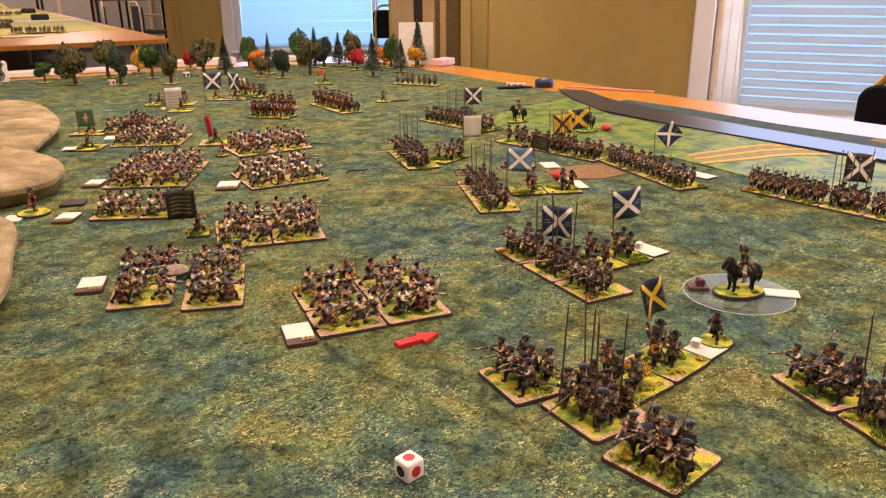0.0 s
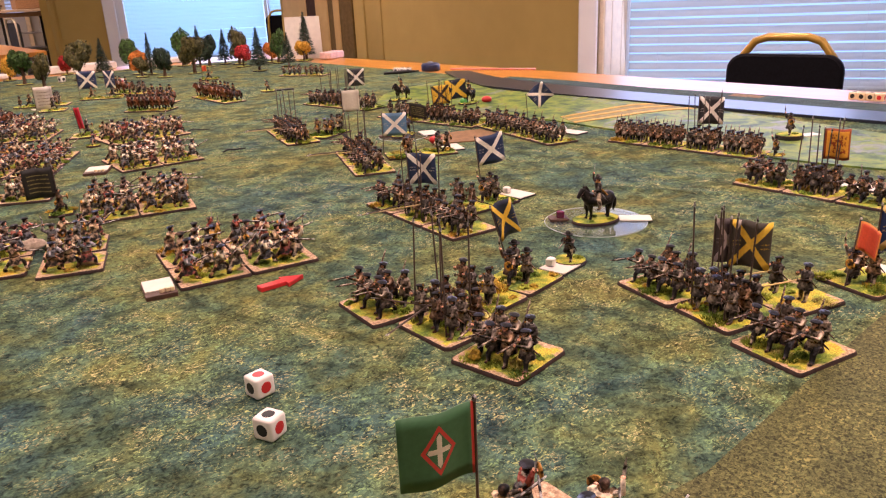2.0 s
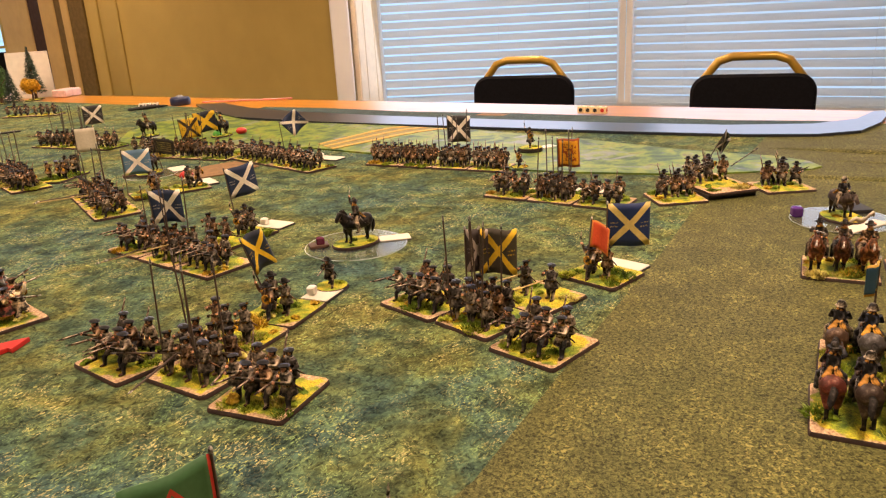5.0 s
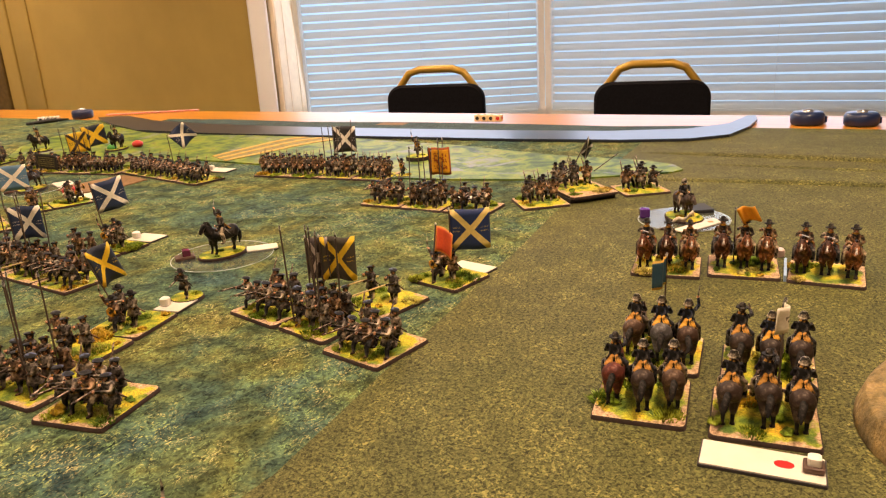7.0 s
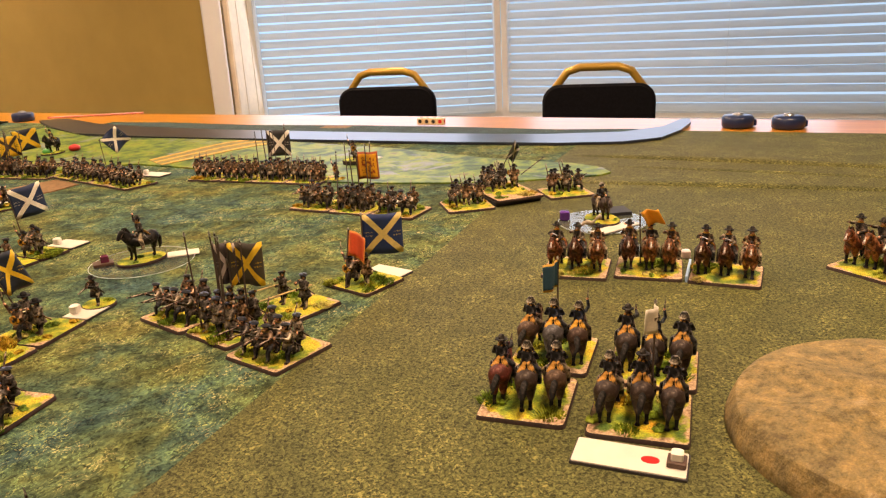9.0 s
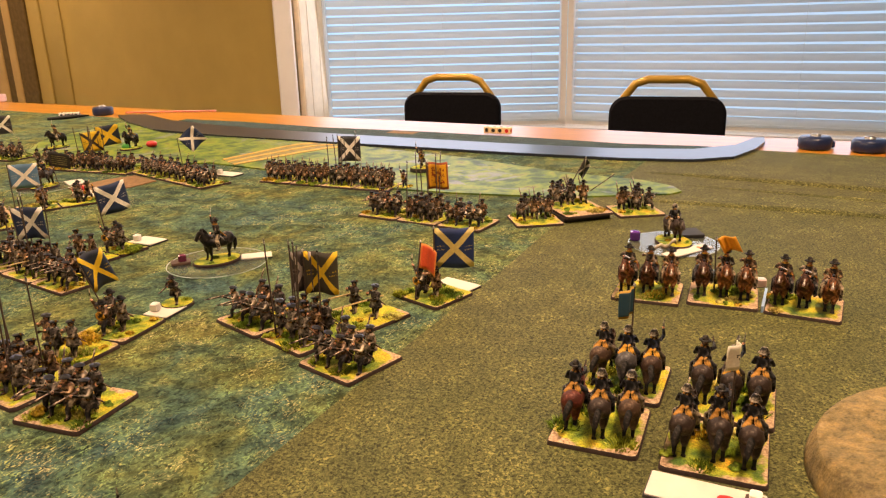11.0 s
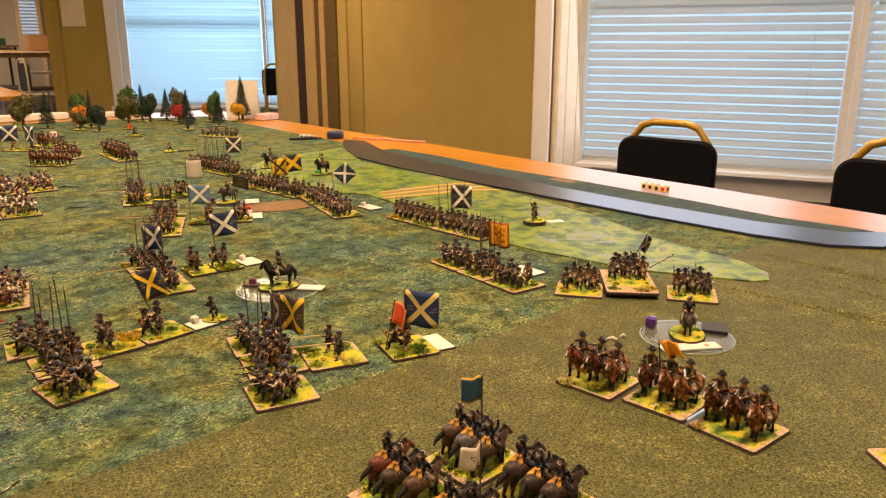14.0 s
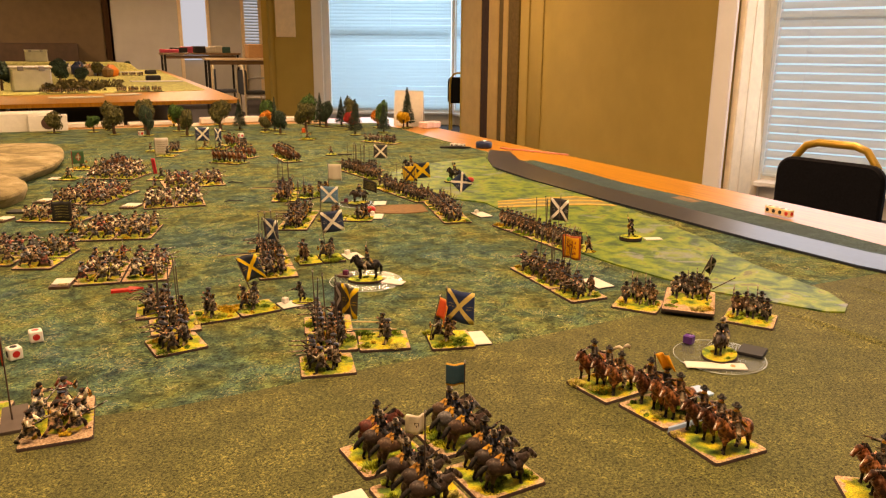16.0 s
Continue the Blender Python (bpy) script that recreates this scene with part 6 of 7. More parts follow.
tray_card(0.412, 1.222, 0.036, 0.040, -28)
band((0.505, 1.428), (0.668, 1.428))
band((0.311, 1.690), (0.442, 1.620))
band((0.33, 1.87), (0.46, 1.80), 1)
stand((0.231, 1.700), (0.285, 1.668), face="along", figs="one", label="lone officer stand beside the hill", group=Hn)
gf = stand((0.262, 1.890), (0.330, 1.850), face="along", figs="one", label="standard bearer stand with green cross flag", group=Hn)
flag_on(gf, 0.285, 1.885, "green_cross", 0.036, 0.040, 0.064, -15, (0, 0), 20)
l0 = stand((0.238, 0.056), (0.304, 0.053), depth=0.100, face="along", figs="horde", label="stand of highlanders charging with bare swords", group=Hn)
l1 = stand((0.160, 0.122), (0.222, 0.112), depth=0.064, face="along", figs="one", label="standard bearer stand with green flag", group=Hn)
flag_on(l1, 0.2320, 0.1235, "green_cross", 0.035, 0.036, 0.100, 165, (0, 0), 21)
slab("brown_tile", 0.2335, 0.128, 0.024, 0.060, 0.0040, 2, BROWNTILE, "dark grey brown tile between two stands", "game tile", 0.0018)
bf = stand((0.268, 0.975), (0.298, 0.965), depth=0.03, face="along", figs="one", label="round stand of a bearer with black lettered flag", group=Hn)
flag_on(bf, 0.288, 0.985, "black_text", 0.036, 0.040, 0.068, 160, (0, 0), 22)
rf = stand((0.470, 1.590), (0.53, 1.56), face="along", figs="one", label="bearer stand with tall red flag", group=Hn)
flag_on(rf, 0.495, 1.580, "red", 0.010, 0.044, 0.068, -20, (0, -6), 23)
for p, q, kinds in (((0.688, 1.890), (0.768, 1.800), ("bay", "bay")), ((0.775, 1.985), (0.828, 1.925), ("bay",))):
    line(p, q, kinds, label="stand of far horsemen on brown horses", group=C, name="cavalry_stand")
line((0.920, 2.010), (0.915, 1.788), ("bay", "bay", "bay"), label="stand of horsemen in column", group=C, name="cavalry_stand")
line((1.35, 2.27), (1.435, 2.12), ("shot", "shot"), label="stand of distant foot before the wood", group=R)
line((0.80, 2.36), (0.85, 2.22), ("bay", "felt"), label="stand of distant horse and foot", group=R)
line((0.52, 2.26), (0.64, 2.19), ("one", "felt"), face="along", label="stand of distant foot near the hill", group=Hn)
m6 = line((0.693, 2.265), (0.79, 2.20), ("one", "one"), face="along", label="bearer stand with blue saltire flag", group=R)
flag_on(m6[0], 0.705, 2.285, "blue_white", 0.050, 0.050, 0.084, -20, (0, 0), 24)
flag_on(m6[1], 0.770, 2.25, "blue_white", 0.040, 0.048, 0.082, -65, (0, 0), 25)
ck = stand((0.54, 2.10), (0.60, 2.07), face="along", figs="one", label="bearer stand with pale chequered flag", group=Hn)
flag_on(ck, 0.545, 2.12, "check", 0.044, 0.058, 0.068, -15, (0, 0), 26)
rd = stand((1.13, 2.42), (1.19, 2.39), face="along", figs="one", label="bearer stand with small red flag", group=R)
flag_on(rd, 1.15, 2.43, "red_border", 0.015, 0.019, 0.052, -20, (0, 0), 27)


# ---- generals on discs, lone figures ----
def glass_material():
    k = Nodes("clear_acrylic", 0.04)
    out = k.t.nodes["Material Output"]
    mx, tr, gl = k.n("MixShader"), k.n("BsdfTransparent"), k.n("BsdfGlossy")
    tr.inputs[0].default_value = (0.93, 0.95, 0.95, 1)
    gl.inputs["Roughness"].default_value = 0.14
    fr = k.n("Fresnel")
    fr.inputs["IOR"].default_value = 1.55
    k.to(k.math('MULTIPLY', fr.outputs[0], 0.75, True), mx.inputs[0])
    # faint pale diffuse mixed in for the window's reflection on the disc
    pale_sheen, hz = k.n("BsdfDiffuse"), k.n("MixShader")
    pale_sheen.inputs[0].default_value = (0.62, 0.70, 0.76, 1)
    hz.inputs[0].default_value = 0.05
    k.to(tr.outputs[0], hz.inputs[1]); k.to(pale_sheen.outputs[0], hz.inputs[2])
    k.to(hz.outputs[0], mx.inputs[1]); k.to(gl.outputs[0], mx.inputs[2])
    k.to(mx.outputs[0], out.inputs["Surface"])
    return k.m


ACRYLIC = glass_material()


def clear_body():
    """The inside of the disc: clear, faintly tinted."""
    k = Nodes("clear_acrylic_body", 0.1)
    tr = k.n("BsdfTransparent")
    tr.inputs[0].default_value = (0.96, 0.98, 0.98, 1)
    k.to(tr.outputs[0], k.t.nodes["Material Output"].inputs["Surface"])
    return k.m


CLEARBODY = clear_body()
# pale colour of an added ring that paints the bright glint along the disc's edge
RIM = plain("acrylic_rim_glint", (0.50, 0.56, 0.56), 0.3, 0, 60, 0.2)


def oval_base(rx, ry):
    g = Geo()
    g.prism(circle(1.0, 26, rx, ry), 0, 0.0032, 0, 0, 1, 0.001)
    return g.mesh("base", [BASE_EDGE, FLOCK])


def general(x, y, yaw, r, key, label):
    if r:
        g = Geo(); g.prism(circle(r, 40), 0, 0.0022, 0, 0, 1, 0.0004)
        disc = solid("clear_disc", g.mesh("clear_disc", [CLEARBODY, ACRYLIC]), pose(x, y, 0.0022), "clear acrylic disc lying on the mat", "acrylic disc")
        disc.visible_shadow = False
        g = Geo(); g.chain([(r * math.cos(q * math.pi / 24), r * math.sin(q * math.pi / 24), 0) for q in range(49)], [0.0004] * 49, 0, 5)
        part("bright_rim", g.mesh("bright_rim", [RIM]), disc, pose(0, 0, 0.0016), "pale ring painted as the glint on the disc's rim")
    t = thing("general_stand", pose(x, y, 0.0046, 0, 0, yaw), label, "miniature general")
    part("base", oval_base(0.029, 0.021), t)
    big = 1.2 if key == "general" else 1.1
    part("horseman", HORSE["general", 0] if key == "general" else HORSE["dark", 0], t, pose(-0.002, 0, 0.003) @ Matrix.Diagonal((big, big, big, 1)))
    for i in range(3):
        part("grass_tuft", TUFTS[i], t, pose((i - 1) * 0.013, 0.012 - 0.018 * (i % 2), 0.003))
    return t


def field_gun(x, y, yaw, z=0.0018):
    """A light bronze gun on its two-wheeled carriage, with a black box before it."""
    t = thing("field_gun", pose(x, y, z, 0, 0, yaw), "small dark model field gun with two wheels", "model gun", "field guns")
    g = Geo(); g.chain(((-0.012, 0, 0.0105), (-0.002, 0, 0.0115), (0.020, 0, 0.0135)), (0.0026, 0.0024, 0.0017), 0, 10)
    part("barrel", g.mesh("barrel", [DARKSTEEL]), t)
    g = Geo(); g.chain(((0.004, 0, 0.009), (-0.012, 0, 0.006), (-0.028, 0, 0.0012)), (0.003, 0.0026, 0.0016), 0, 6)
    part("trail", g.mesh("trail", [WOODP]), t)
    g = Geo()
    rim = [(0.0085 * math.cos(a * math.pi / 8), 0, 0.0085 * math.sin(a * math.pi / 8)) for a in range(17)]
    g.chain(rim, [0.001] * 17, 0, 5)
    for a in range(3):
        c, d = math.cos(a * math.pi / 3) * 0.0085, math.sin(a * math.pi / 3) * 0.0085
        g.tube((-c, 0, -d), (c, 0, d), 0.0006, 0.0006, 0, 4)
    me = g.mesh("wheel", [WOODP])
    for sgn in (-1, 1):
        part("wheel", me, t, pose(0.002, sgn * 0.0075, 0.0092))
    return t


def pocket_tray(x, y, yaw, m):
    t = thing("die_tray", pose(x, y, 0.0046, 0, 0, yaw), "small dark tray holding a coloured die", "die tray")
    g = Geo(); g.prism(rounded(0.022, 0.017, 0.001), 0, 0.003, 0, 0, None, 0.0005)
    part("tray", g.mesh("tray", [BROWNBOX]), t)
    g = Geo(); g.box((0.002, 0, 0.0065), (0.009, 0.009, 0.009), 0, None, 0.0012)
    part("die", g.mesh("die", [m]), t)


general(0.712, 0.427, 160, 0.058, "general", "mounted general with raised sword on dark horse")
pocket_tray(0.688, 0.462, -40, MAROON)
slab("white_card", 0.748, 0.398, 0.036, 0.020, 0.0012, -48, CARD, "plain white card on the clear disc", "game card", 0.0046)
gen2 = general(0.910, 1.030, 200, 0.046, "dark", "mounted officer with black flag beside the ploughed field")
pocket_tray(0.884, 1.052, -30, MAROON)
slab("white_card", 0.958, 1.012, 0.030, 0.044, 0.0012, -25, CARD, "white card on the clear disc beside the field", "game card", 0.0046)
flag_on(gen2, 0.930, 1.020, "black_text", 0.036, 0.026, 0.066, -40, (0, -10), 29, 0.9, 12)
general(1.209, 1.412, 175, 0, "general", "mounted officer on dark horse on the meadow board")
general(1.263, 1.224, 190, 0, "general", "second mounted officer on dark horse on the meadow board")
field_gun(1.075, 1.030, 170, 0.0046)
field_gun(1.130, 0.452, 175, 0.0018)
general(0.998, -0.046, 215, 0.054, "dark", "mounted officer on black horse behind the cavalry")
slab("white_card", 0.970, -0.068, 0.018, 0.070, 0.0012, 59, CARD, "long white card on the clear disc", "game card", 0.0046, ((0.0, -0.02, 0.004, ORANGE),))
slab("black_tile", 1.042, -0.056, 0.032, 0.030, 0.004, 30, BLACK, "black felt marker tile with cut corners", "game tile", 0.0046)
g = Geo(); g.box((0, 0, 0.006), (0.012, 0.012, 0.012), 0, None, 0.0015)
solid("purple_die", g.mesh("purple_die", [PURPLE]), pose(0.992, 0.000, 0.0046, 0, 0, 20), "translucent purple die on the clear disc", "die")


def lone(x, y, yaw, kind, label, r=0.0135, z=0.0022, size=1.0):
    t = thing("lone_figure", pose(x, y, z, 0, 0, yaw), label, "miniature soldier")
    part("base", oval_base(r, r), t)
    part("figure", FOOT.get((kind, 0)), t, pose(0, 0, 0.003) @ Matrix.Diagonal((size * 1.15, size * 1.2, size * 1.1, 1)))
    part("grass_tuft", TUFTS[1], t, pose(-0.007, 0.006, 0.003))


lone(0.592, 0.366, 200, "skirmisher", "single skirmisher in broad hat and grey coat on round flocked base", 0.0165, 0.0022, 1.1)
lone(1.152, 0.470, 185, "felt", "gun crewman in grey coat beside the field gun")
lone(1.150, 0.428, 170, "officer", "gun crewman bending beside the field gun")
lone(0.113, 1.232, 20, "cloaked", "single red cloaked officer on round base", 0.024, 0.0022, 1.25)
slab("white_card", 0.084, 1.224, 0.026, 0.034, 0.0012, -25, CARD, "white card beside the red cloaked officer", "game card", 0.0018)
lone(0.483, 1.468, 30, "hfire", "single highlander skirmisher on round base", 0.014)
lone(0.541, 2.268, 150, "felt", "single officer on round base near the hill", 0.020)
slab("white_card", 0.575, 2.19, 0.05, 0.026, 0.0012, 5, CARD, "white card lying near the pale flag", "game card", 0.0018)
slab("white_card", 0.338, 1.815, 0.022, 0.040, 0.0012, -20, CARD, "white card beside a horse stand", "game card", 0.0018)
slab("white_card", 0.238, 1.712, 0.026, 0.030, 0.0012, -20, CARD, "white card beside the hill", "game card", 0.0064)
lone(1.280, 0.468, 180, "officer", "single officer on round base on the board", 0.022, 0.0086, 1.25)
g = Geo(); g.prism(circle(0.022, 26), 0, 0.004, 0, 0, None, 0.0006)
solid("black_disc", g.mesh("black_disc", [BLACK]), pose(1.280, 0.468, 0.0046), "round black disc under the lone officer", "game disc")
lone(1.120, 1.925, 180, "officer", "single officer on round base before the wood", 0.022)
slab("white_card", 1.325, 0.455, 0.034, 0.020, 0.0012, -20, CARD, "white card beside the lone officer", "game card", 0.0046)
slab("black_tile", 0.172, 1.256, 0.036, 0.034, 0.004, -20, BLACK, "black marker tile near the warband", "game tile")
slab("dark_tile", 1.165, 1.905, 0.05, 0.016, 0.004, -20, BLACK, "dark marker beside the lone officer", "game tile")


slab("brown_card", 1.690, 0.755, 0.034, 0.075, 0.002, 0, EARTH, "thin brown card on the mat beyond the strip", "game card", 0.0018)
for cx, cy, yaw in ((0.676, 1.470, -20), (0.620, 1.19, 5)):
    g = Geo(); g.chain(((0, 0, 0.001), (0.012, 0.003, 0.0035), (0.026, 0.002, 0.001), (0.046, -0.004, 0.001)), (0.0012, 0.0016, 0.0014, 0.0008), 0, 6)
    solid("black_twig", g.mesh("black_twig", [BLACK]), pose(cx, cy, 0.0018, 0, 0, yaw), "short curved black twig lying on the mat", "twig")


# ---- dice and markers ----
def big_die(x, y, yaw, colours, size=0.0155, body=None, label="white die with large red and black spots"):
    t = thing("spot_die", pose(x, y, 0.0022, 0, 0, yaw), label, "die", "dice")
    g = Geo()
    b = bmesh.new()
    bmesh.ops.create_cube(b, size=size)
    bmesh.ops.bevel(b, geom=list(b.edges), offset=size * 0.17, segments=4, affect='EDGES', profile=0.6)
    me = bpy.data.meshes.new("cube"); b.to_mesh(me); b.free()
    me.materials.append(body or DIEWHITE)
    me.polygons.foreach_set("use_smooth", [True] * len(me.polygons))
    part("cube", me, t, pose(0, 0, size / 2))
    for m, rot in zip(colours, ((0, 0, 0), (90, 0, 0), (90, 0, 90), (90, 0, 180), (90, 0, 270))):
        g = Geo(); g.prism(circle(size * 0.27, 20), size / 2 - 0.0004, size / 2 + 0.00012, 0)
        part("spot", g.mesh("spot", [m]), t, pose(0, 0, size / 2) @ pose(0, 0, 0, *rot))
    return t


big_die(0.244, 0.357, 8, (RED, RED, RED, BLACK, BLACK))
big_die(0.223, 0.305, 22, (BLACK, RED, RED, BLACK, BLACK))
for i, m in enumerate((BLACK, BLACK, BLACK, RED)):
    big_die(1.756, 0.552 - 0.0175 * i, 90, (m, m, m, m, m), 0.017, CREAMDIE, "cream die of a row with one large spot")
for x, y, k in ((0.552, 2.85, RED), (0.836, 2.934, BLACK), (0.931, 2.60, RED)):
    big_die(x, y, 20, (k,) * 5, 0.020)

arrow_ = Geo()
arrow_.prism([(0, -0.005), (0.026, -0.005), (0.026, -0.011), (0.047, 0.0), (0.026, 0.011), (0.026, 0.005), (0, 0.005)], 0, 0.004, 0, 0, None, 0.0006)
solid("red_arrow", arrow_.mesh("red_arrow", [RED], False), pose(0.338, 0.533, 0.0022, 0, 0, -3), "flat red plastic arrow marker on the mat", "arrow marker")


def tape_measure(x, y, yaw):
    t = thing("tape_measure", pose(x, y, 0.0, 0, 0, yaw), "round navy blue tape measure", "tape measure", "tape measures")
    g = Geo(); g.lathe((0, 0, 0), ((0.029, 0), (0.032, 0.004), (0.032, 0.020), (0.028, 0.025), (0.010, 0.026)), 0, 24)
    part("case", g.mesh("case", [BLUEPLASTIC]), t)
    g = Geo(); g.lathe((0, 0, 0.0255), ((0.011, 0), (0.010, 0.004), (0.003, 0.006)), 0, 14)
    part("button", g.mesh("button", [STEELTUBE]), t)
    g = Geo(); g.box((0.034, 0.0, 0.008), (0.012, 0.014, 0.014), 0, None, 0.002)
    part("mouth", g.mesh("mouth", [BLUEPLASTIC]), t)


tape_measure(1.79, -0.165, -60)
tape_measure(1.785, -0.262, -60)
tape_measure(1.735, 1.912, 20)
g = Geo(); g.tube((0, 0, 0.004), (0.30, 0, 0.004), 0.003, 0.003, 0, 8)
solid("pink_rod", g.mesh("pink_rod", [plain("pink_plastic", (0.7, 0.25, 0.22), 0.4)]), pose(1.78, 1.86, 0, 0, 0, -65), "thin pink plastic rod on the table", "rod")
for i in range(3):
    big_die(1.62 + 0.012 * i, 1.955 - 0.018 * i, 35, (BLACK,) * 5, 0.017)
g = Geo(); g.chain(((0, 0, 0.005), (0.07, 0, 0.006), (0.12, 0, 0.005)), (0.004, 0.006, 0.002), 0, 8)
solid("black_pen", g.mesh("black_pen", [BLACK]), pose(1.56, 1.945, 0.002, 0, 0, -25), "black pen lying on the mat", "pen")
g = Geo(); g.ball((0, 0, 0.006), (0.013, 0.013, 0.008), 0, 12, 6)
solid("red_counter", g.mesh("red_counter", [RED]), pose(1.305, 1.205, 0.0046), "domed red plastic counter on the board", "counter")
g = Geo(); g.ball((0, 0, 0.006), (0.011, 0.011, 0.008), 0, 12, 6)
solid("green_counter", g.mesh("green_counter", [GREENPAINT]), pose(1.255, 1.23, 0.0046), "domed green plastic counter on the board", "counter")
g = Geo(); g.ball((0, 0, 0.006), (0.012, 0.012, 0.008), 0, 12, 6)
solid("red_counter", g.mesh("red_counter", [RED]), pose(0.905, 0.93, 0.0036), "domed red plastic counter near the field", "counter")


# ---- the model wood ----
def foliage(name, colours):
    k = Nodes(name, 0.9)
    r = k.n("NewGeometry").outputs["Random Per Island"]
    k.colour(k.ramp(k.math('ADD', k.math('MULTIPLY', r, 0.75), k.math('MULTIPLY', k.noise(60, 3, 0.6, k.coords()), 0.25)), ((0.2, colours[0]), (0.6, colours[1]), (0.95, colours[2]))))
    return k.m


LEAF = {
    "olive": foliage("olive_flock", ((0.04, 0.04, 0.010), (0.11, 0.10, 0.025), (0.19, 0.165, 0.05))),
    "dark": foliage("dark_green_flock", ((0.010, 0.02, 0.010), (0.025, 0.05, 0.025), (0.05, 0.085, 0.04))),
    "green": foliage("green_flock", ((0.02, 0.045, 0.008), (0.05, 0.12, 0.02), (0.10, 0.20, 0.04))),
    "red": foliage("red_flock", ((0.22, 0.01, 0.008), (0.42, 0.02, 0.015), (0.6, 0.05, 0.03))),
    "orange": foliage("orange_flock", ((0.36, 0.09, 0.008), (0.65, 0.20, 0.015), (0.8, 0.33, 0.04))),
    "yellow": foliage("yellow_flock", ((0.45, 0.22, 0.01), (0.75, 0.42, 0.02), (0.85, 0.55, 0.06))),
}
BARK = plain("brown_bark", (0.10, 0.055, 0.03), 0.9, 0, 120, 0.4, 0.6)
TREES = {}


def crown_round(seed):
    """Flock clumps: hundreds of little leaf flakes on a cluster of lobes."""
    rng = random.Random(seed)
    g = Geo()
    lobes = [(0, 0, 0.58, 0.33)] + [(0.24 * math.cos(a * 1.05) * rng.uniform(0.6, 1.1), 0.24 * math.sin(a * 1.05) * rng.uniform(0.6, 1.1), rng.uniform(0.34, 0.80), rng.uniform(0.14, 0.22)) for a in range(12)]
    for _ in range(2400):
        lx, ly, lz, lr = rng.choice(lobes)
        d = Vector((rng.gauss(0, 1), rng.gauss(0, 1), rng.gauss(0, 1))).normalized()
        p = Vector((lx, ly, lz)) + d * lr * rng.uniform(0.72, 1.0)
        s = rng.uniform(0.022, 0.050)
        a = d.orthogonal().normalized()
        a = (a + Vector((rng.uniform(-.8, .8), rng.uniform(-.8, .8), rng.uniform(-.8, .8)))).normalized()
        b = a.cross(d).normalized()
        i = len(g.v)
        g.v += [tuple(p + a * s), tuple(p + b * s), tuple(p - a * s * 0.8 + d * s * 0.4), tuple(p - b * s)]
        g.f += [(i, i + 1, i + 2), (i, i + 2, i + 3)]
        g.m += [0, 0]
    return g


def crown_fir(seed):
    rng = random.Random(seed)
    g = Geo()
    for _ in range(1500):
        z = 1 - rng.random() ** 0.62 * 0.88
        r = (1 - z) * 0.34 * rng.uniform(0.55, 1.12) + 0.012
        t = rng.uniform(0, 6.3)
        d = Vector((math.cos(t), math.sin(t), -0.25))
        p = Vector((r * math.cos(t), r * math.sin(t), z))
        s = rng.uniform(0.03, 0.06)
        b = Vector((-math.sin(t), math.cos(t), rng.uniform(-0.3, 0.3))) * s * 0.5
        i = len(g.v)
        g.v += [tuple(p - d * s + b), tuple(p - d * s - b), tuple(p + d * s)]
        g.f.append((i, i + 1, i + 2)); g.m.append(0)
    return g


def tree(x, y, h, kind, colour, seed, wide=1.0):
    h *= 0.9 if kind == "fir" else 0.94
    t = thing("model_fir_tree" if kind == "fir" else "model_tree", pose(x, y, 0.0018, 0, 0, seed * 47), {"olive": "olive green", "dark": "dark green", "green": "bright green", "red": "autumn red", "orange": "autumn orange", "yellow": "autumn yellow"}[colour] + (" flocked model fir tree on base" if kind == "fir" else " flocked model tree on round base"), "model tree", "model wood")
    key = (kind, colour, seed % 3)
    if key not in TREES:
        TREES[key] = (crown_fir if kind == "fir" else crown_round)(seed % 3 + 5).mesh("crown", [LEAF[colour]], False)
    part("crown", TREES[key], t, Matrix.Diagonal((h * wide, h * wide, h, 1)))
    if kind == "fir":
        g = Geo(); g.tube((0, 0, 0), (0, 0, 0.9), 0.03, 0.008, 0, 7)
    else:
        g = Geo()
        g.chain(((0, 0, 0), (0.01, 0.005, 0.22), (0, 0, 0.5), (0.01, 0, 0.75)), (0.055, 0.038, 0.03, 0.012), 0, 8)
        for a in (0.4, 2.2, 4.1, 5.3):
            g.chain(((0, 0, 0.36), (0.13 * math.cos(a), 0.13 * math.sin(a), 0.52), (0.26 * math.cos(a), 0.26 * math.sin(a), 0.66)), (0.025, 0.016, 0.006), 0, 5)
    part("trunk", g.mesh("trunk", [BARK]), t, Matrix.Diagonal((h, h, h, 1)))
    part("base", TREEBASE, t)


TREEBASE = oval_base(0.030, 0.024)
ROUND = (
    (0.21, 3.10, 0.105, "olive", 0.9), (0.369, 3.077, 0.087, "green", 0.95), (0.437, 3.17, 0.084, "dark", 0.8), (0.449, 2.935, 0.156, "olive", 0.85), (0.588, 3.086, 0.163, "olive", 0.72),
    (0.58, 2.836, 0.156, "dark", 0.55), (0.728, 3.22, 0.105, "yellow", 0.7), (0.723, 2.983, 0.142, "green", 0.75), (0.732, 2.761, 0.138, "olive", 0.6), (0.942, 3.24, 0.080, "red", 0.9),
    (0.90, 2.918, 0.165, "olive", 0.8), (1.169, 3.16, 0.146, "green", 0.75), (1.117, 2.924, 0.096, "orange", 1.0), (1.075, 2.784, 0.084, "olive", 0.9), (1.119, 2.681, 0.127, "dark", 0.7),
    (1.36, 3.073, 0.163, "green", 0.7), (1.243, 2.703, 0.157, "olive", 0.8), (1.405, 2.92, 0.150, "dark", 0.6), (1.523, 2.886, 0.160, "olive", 0.65))
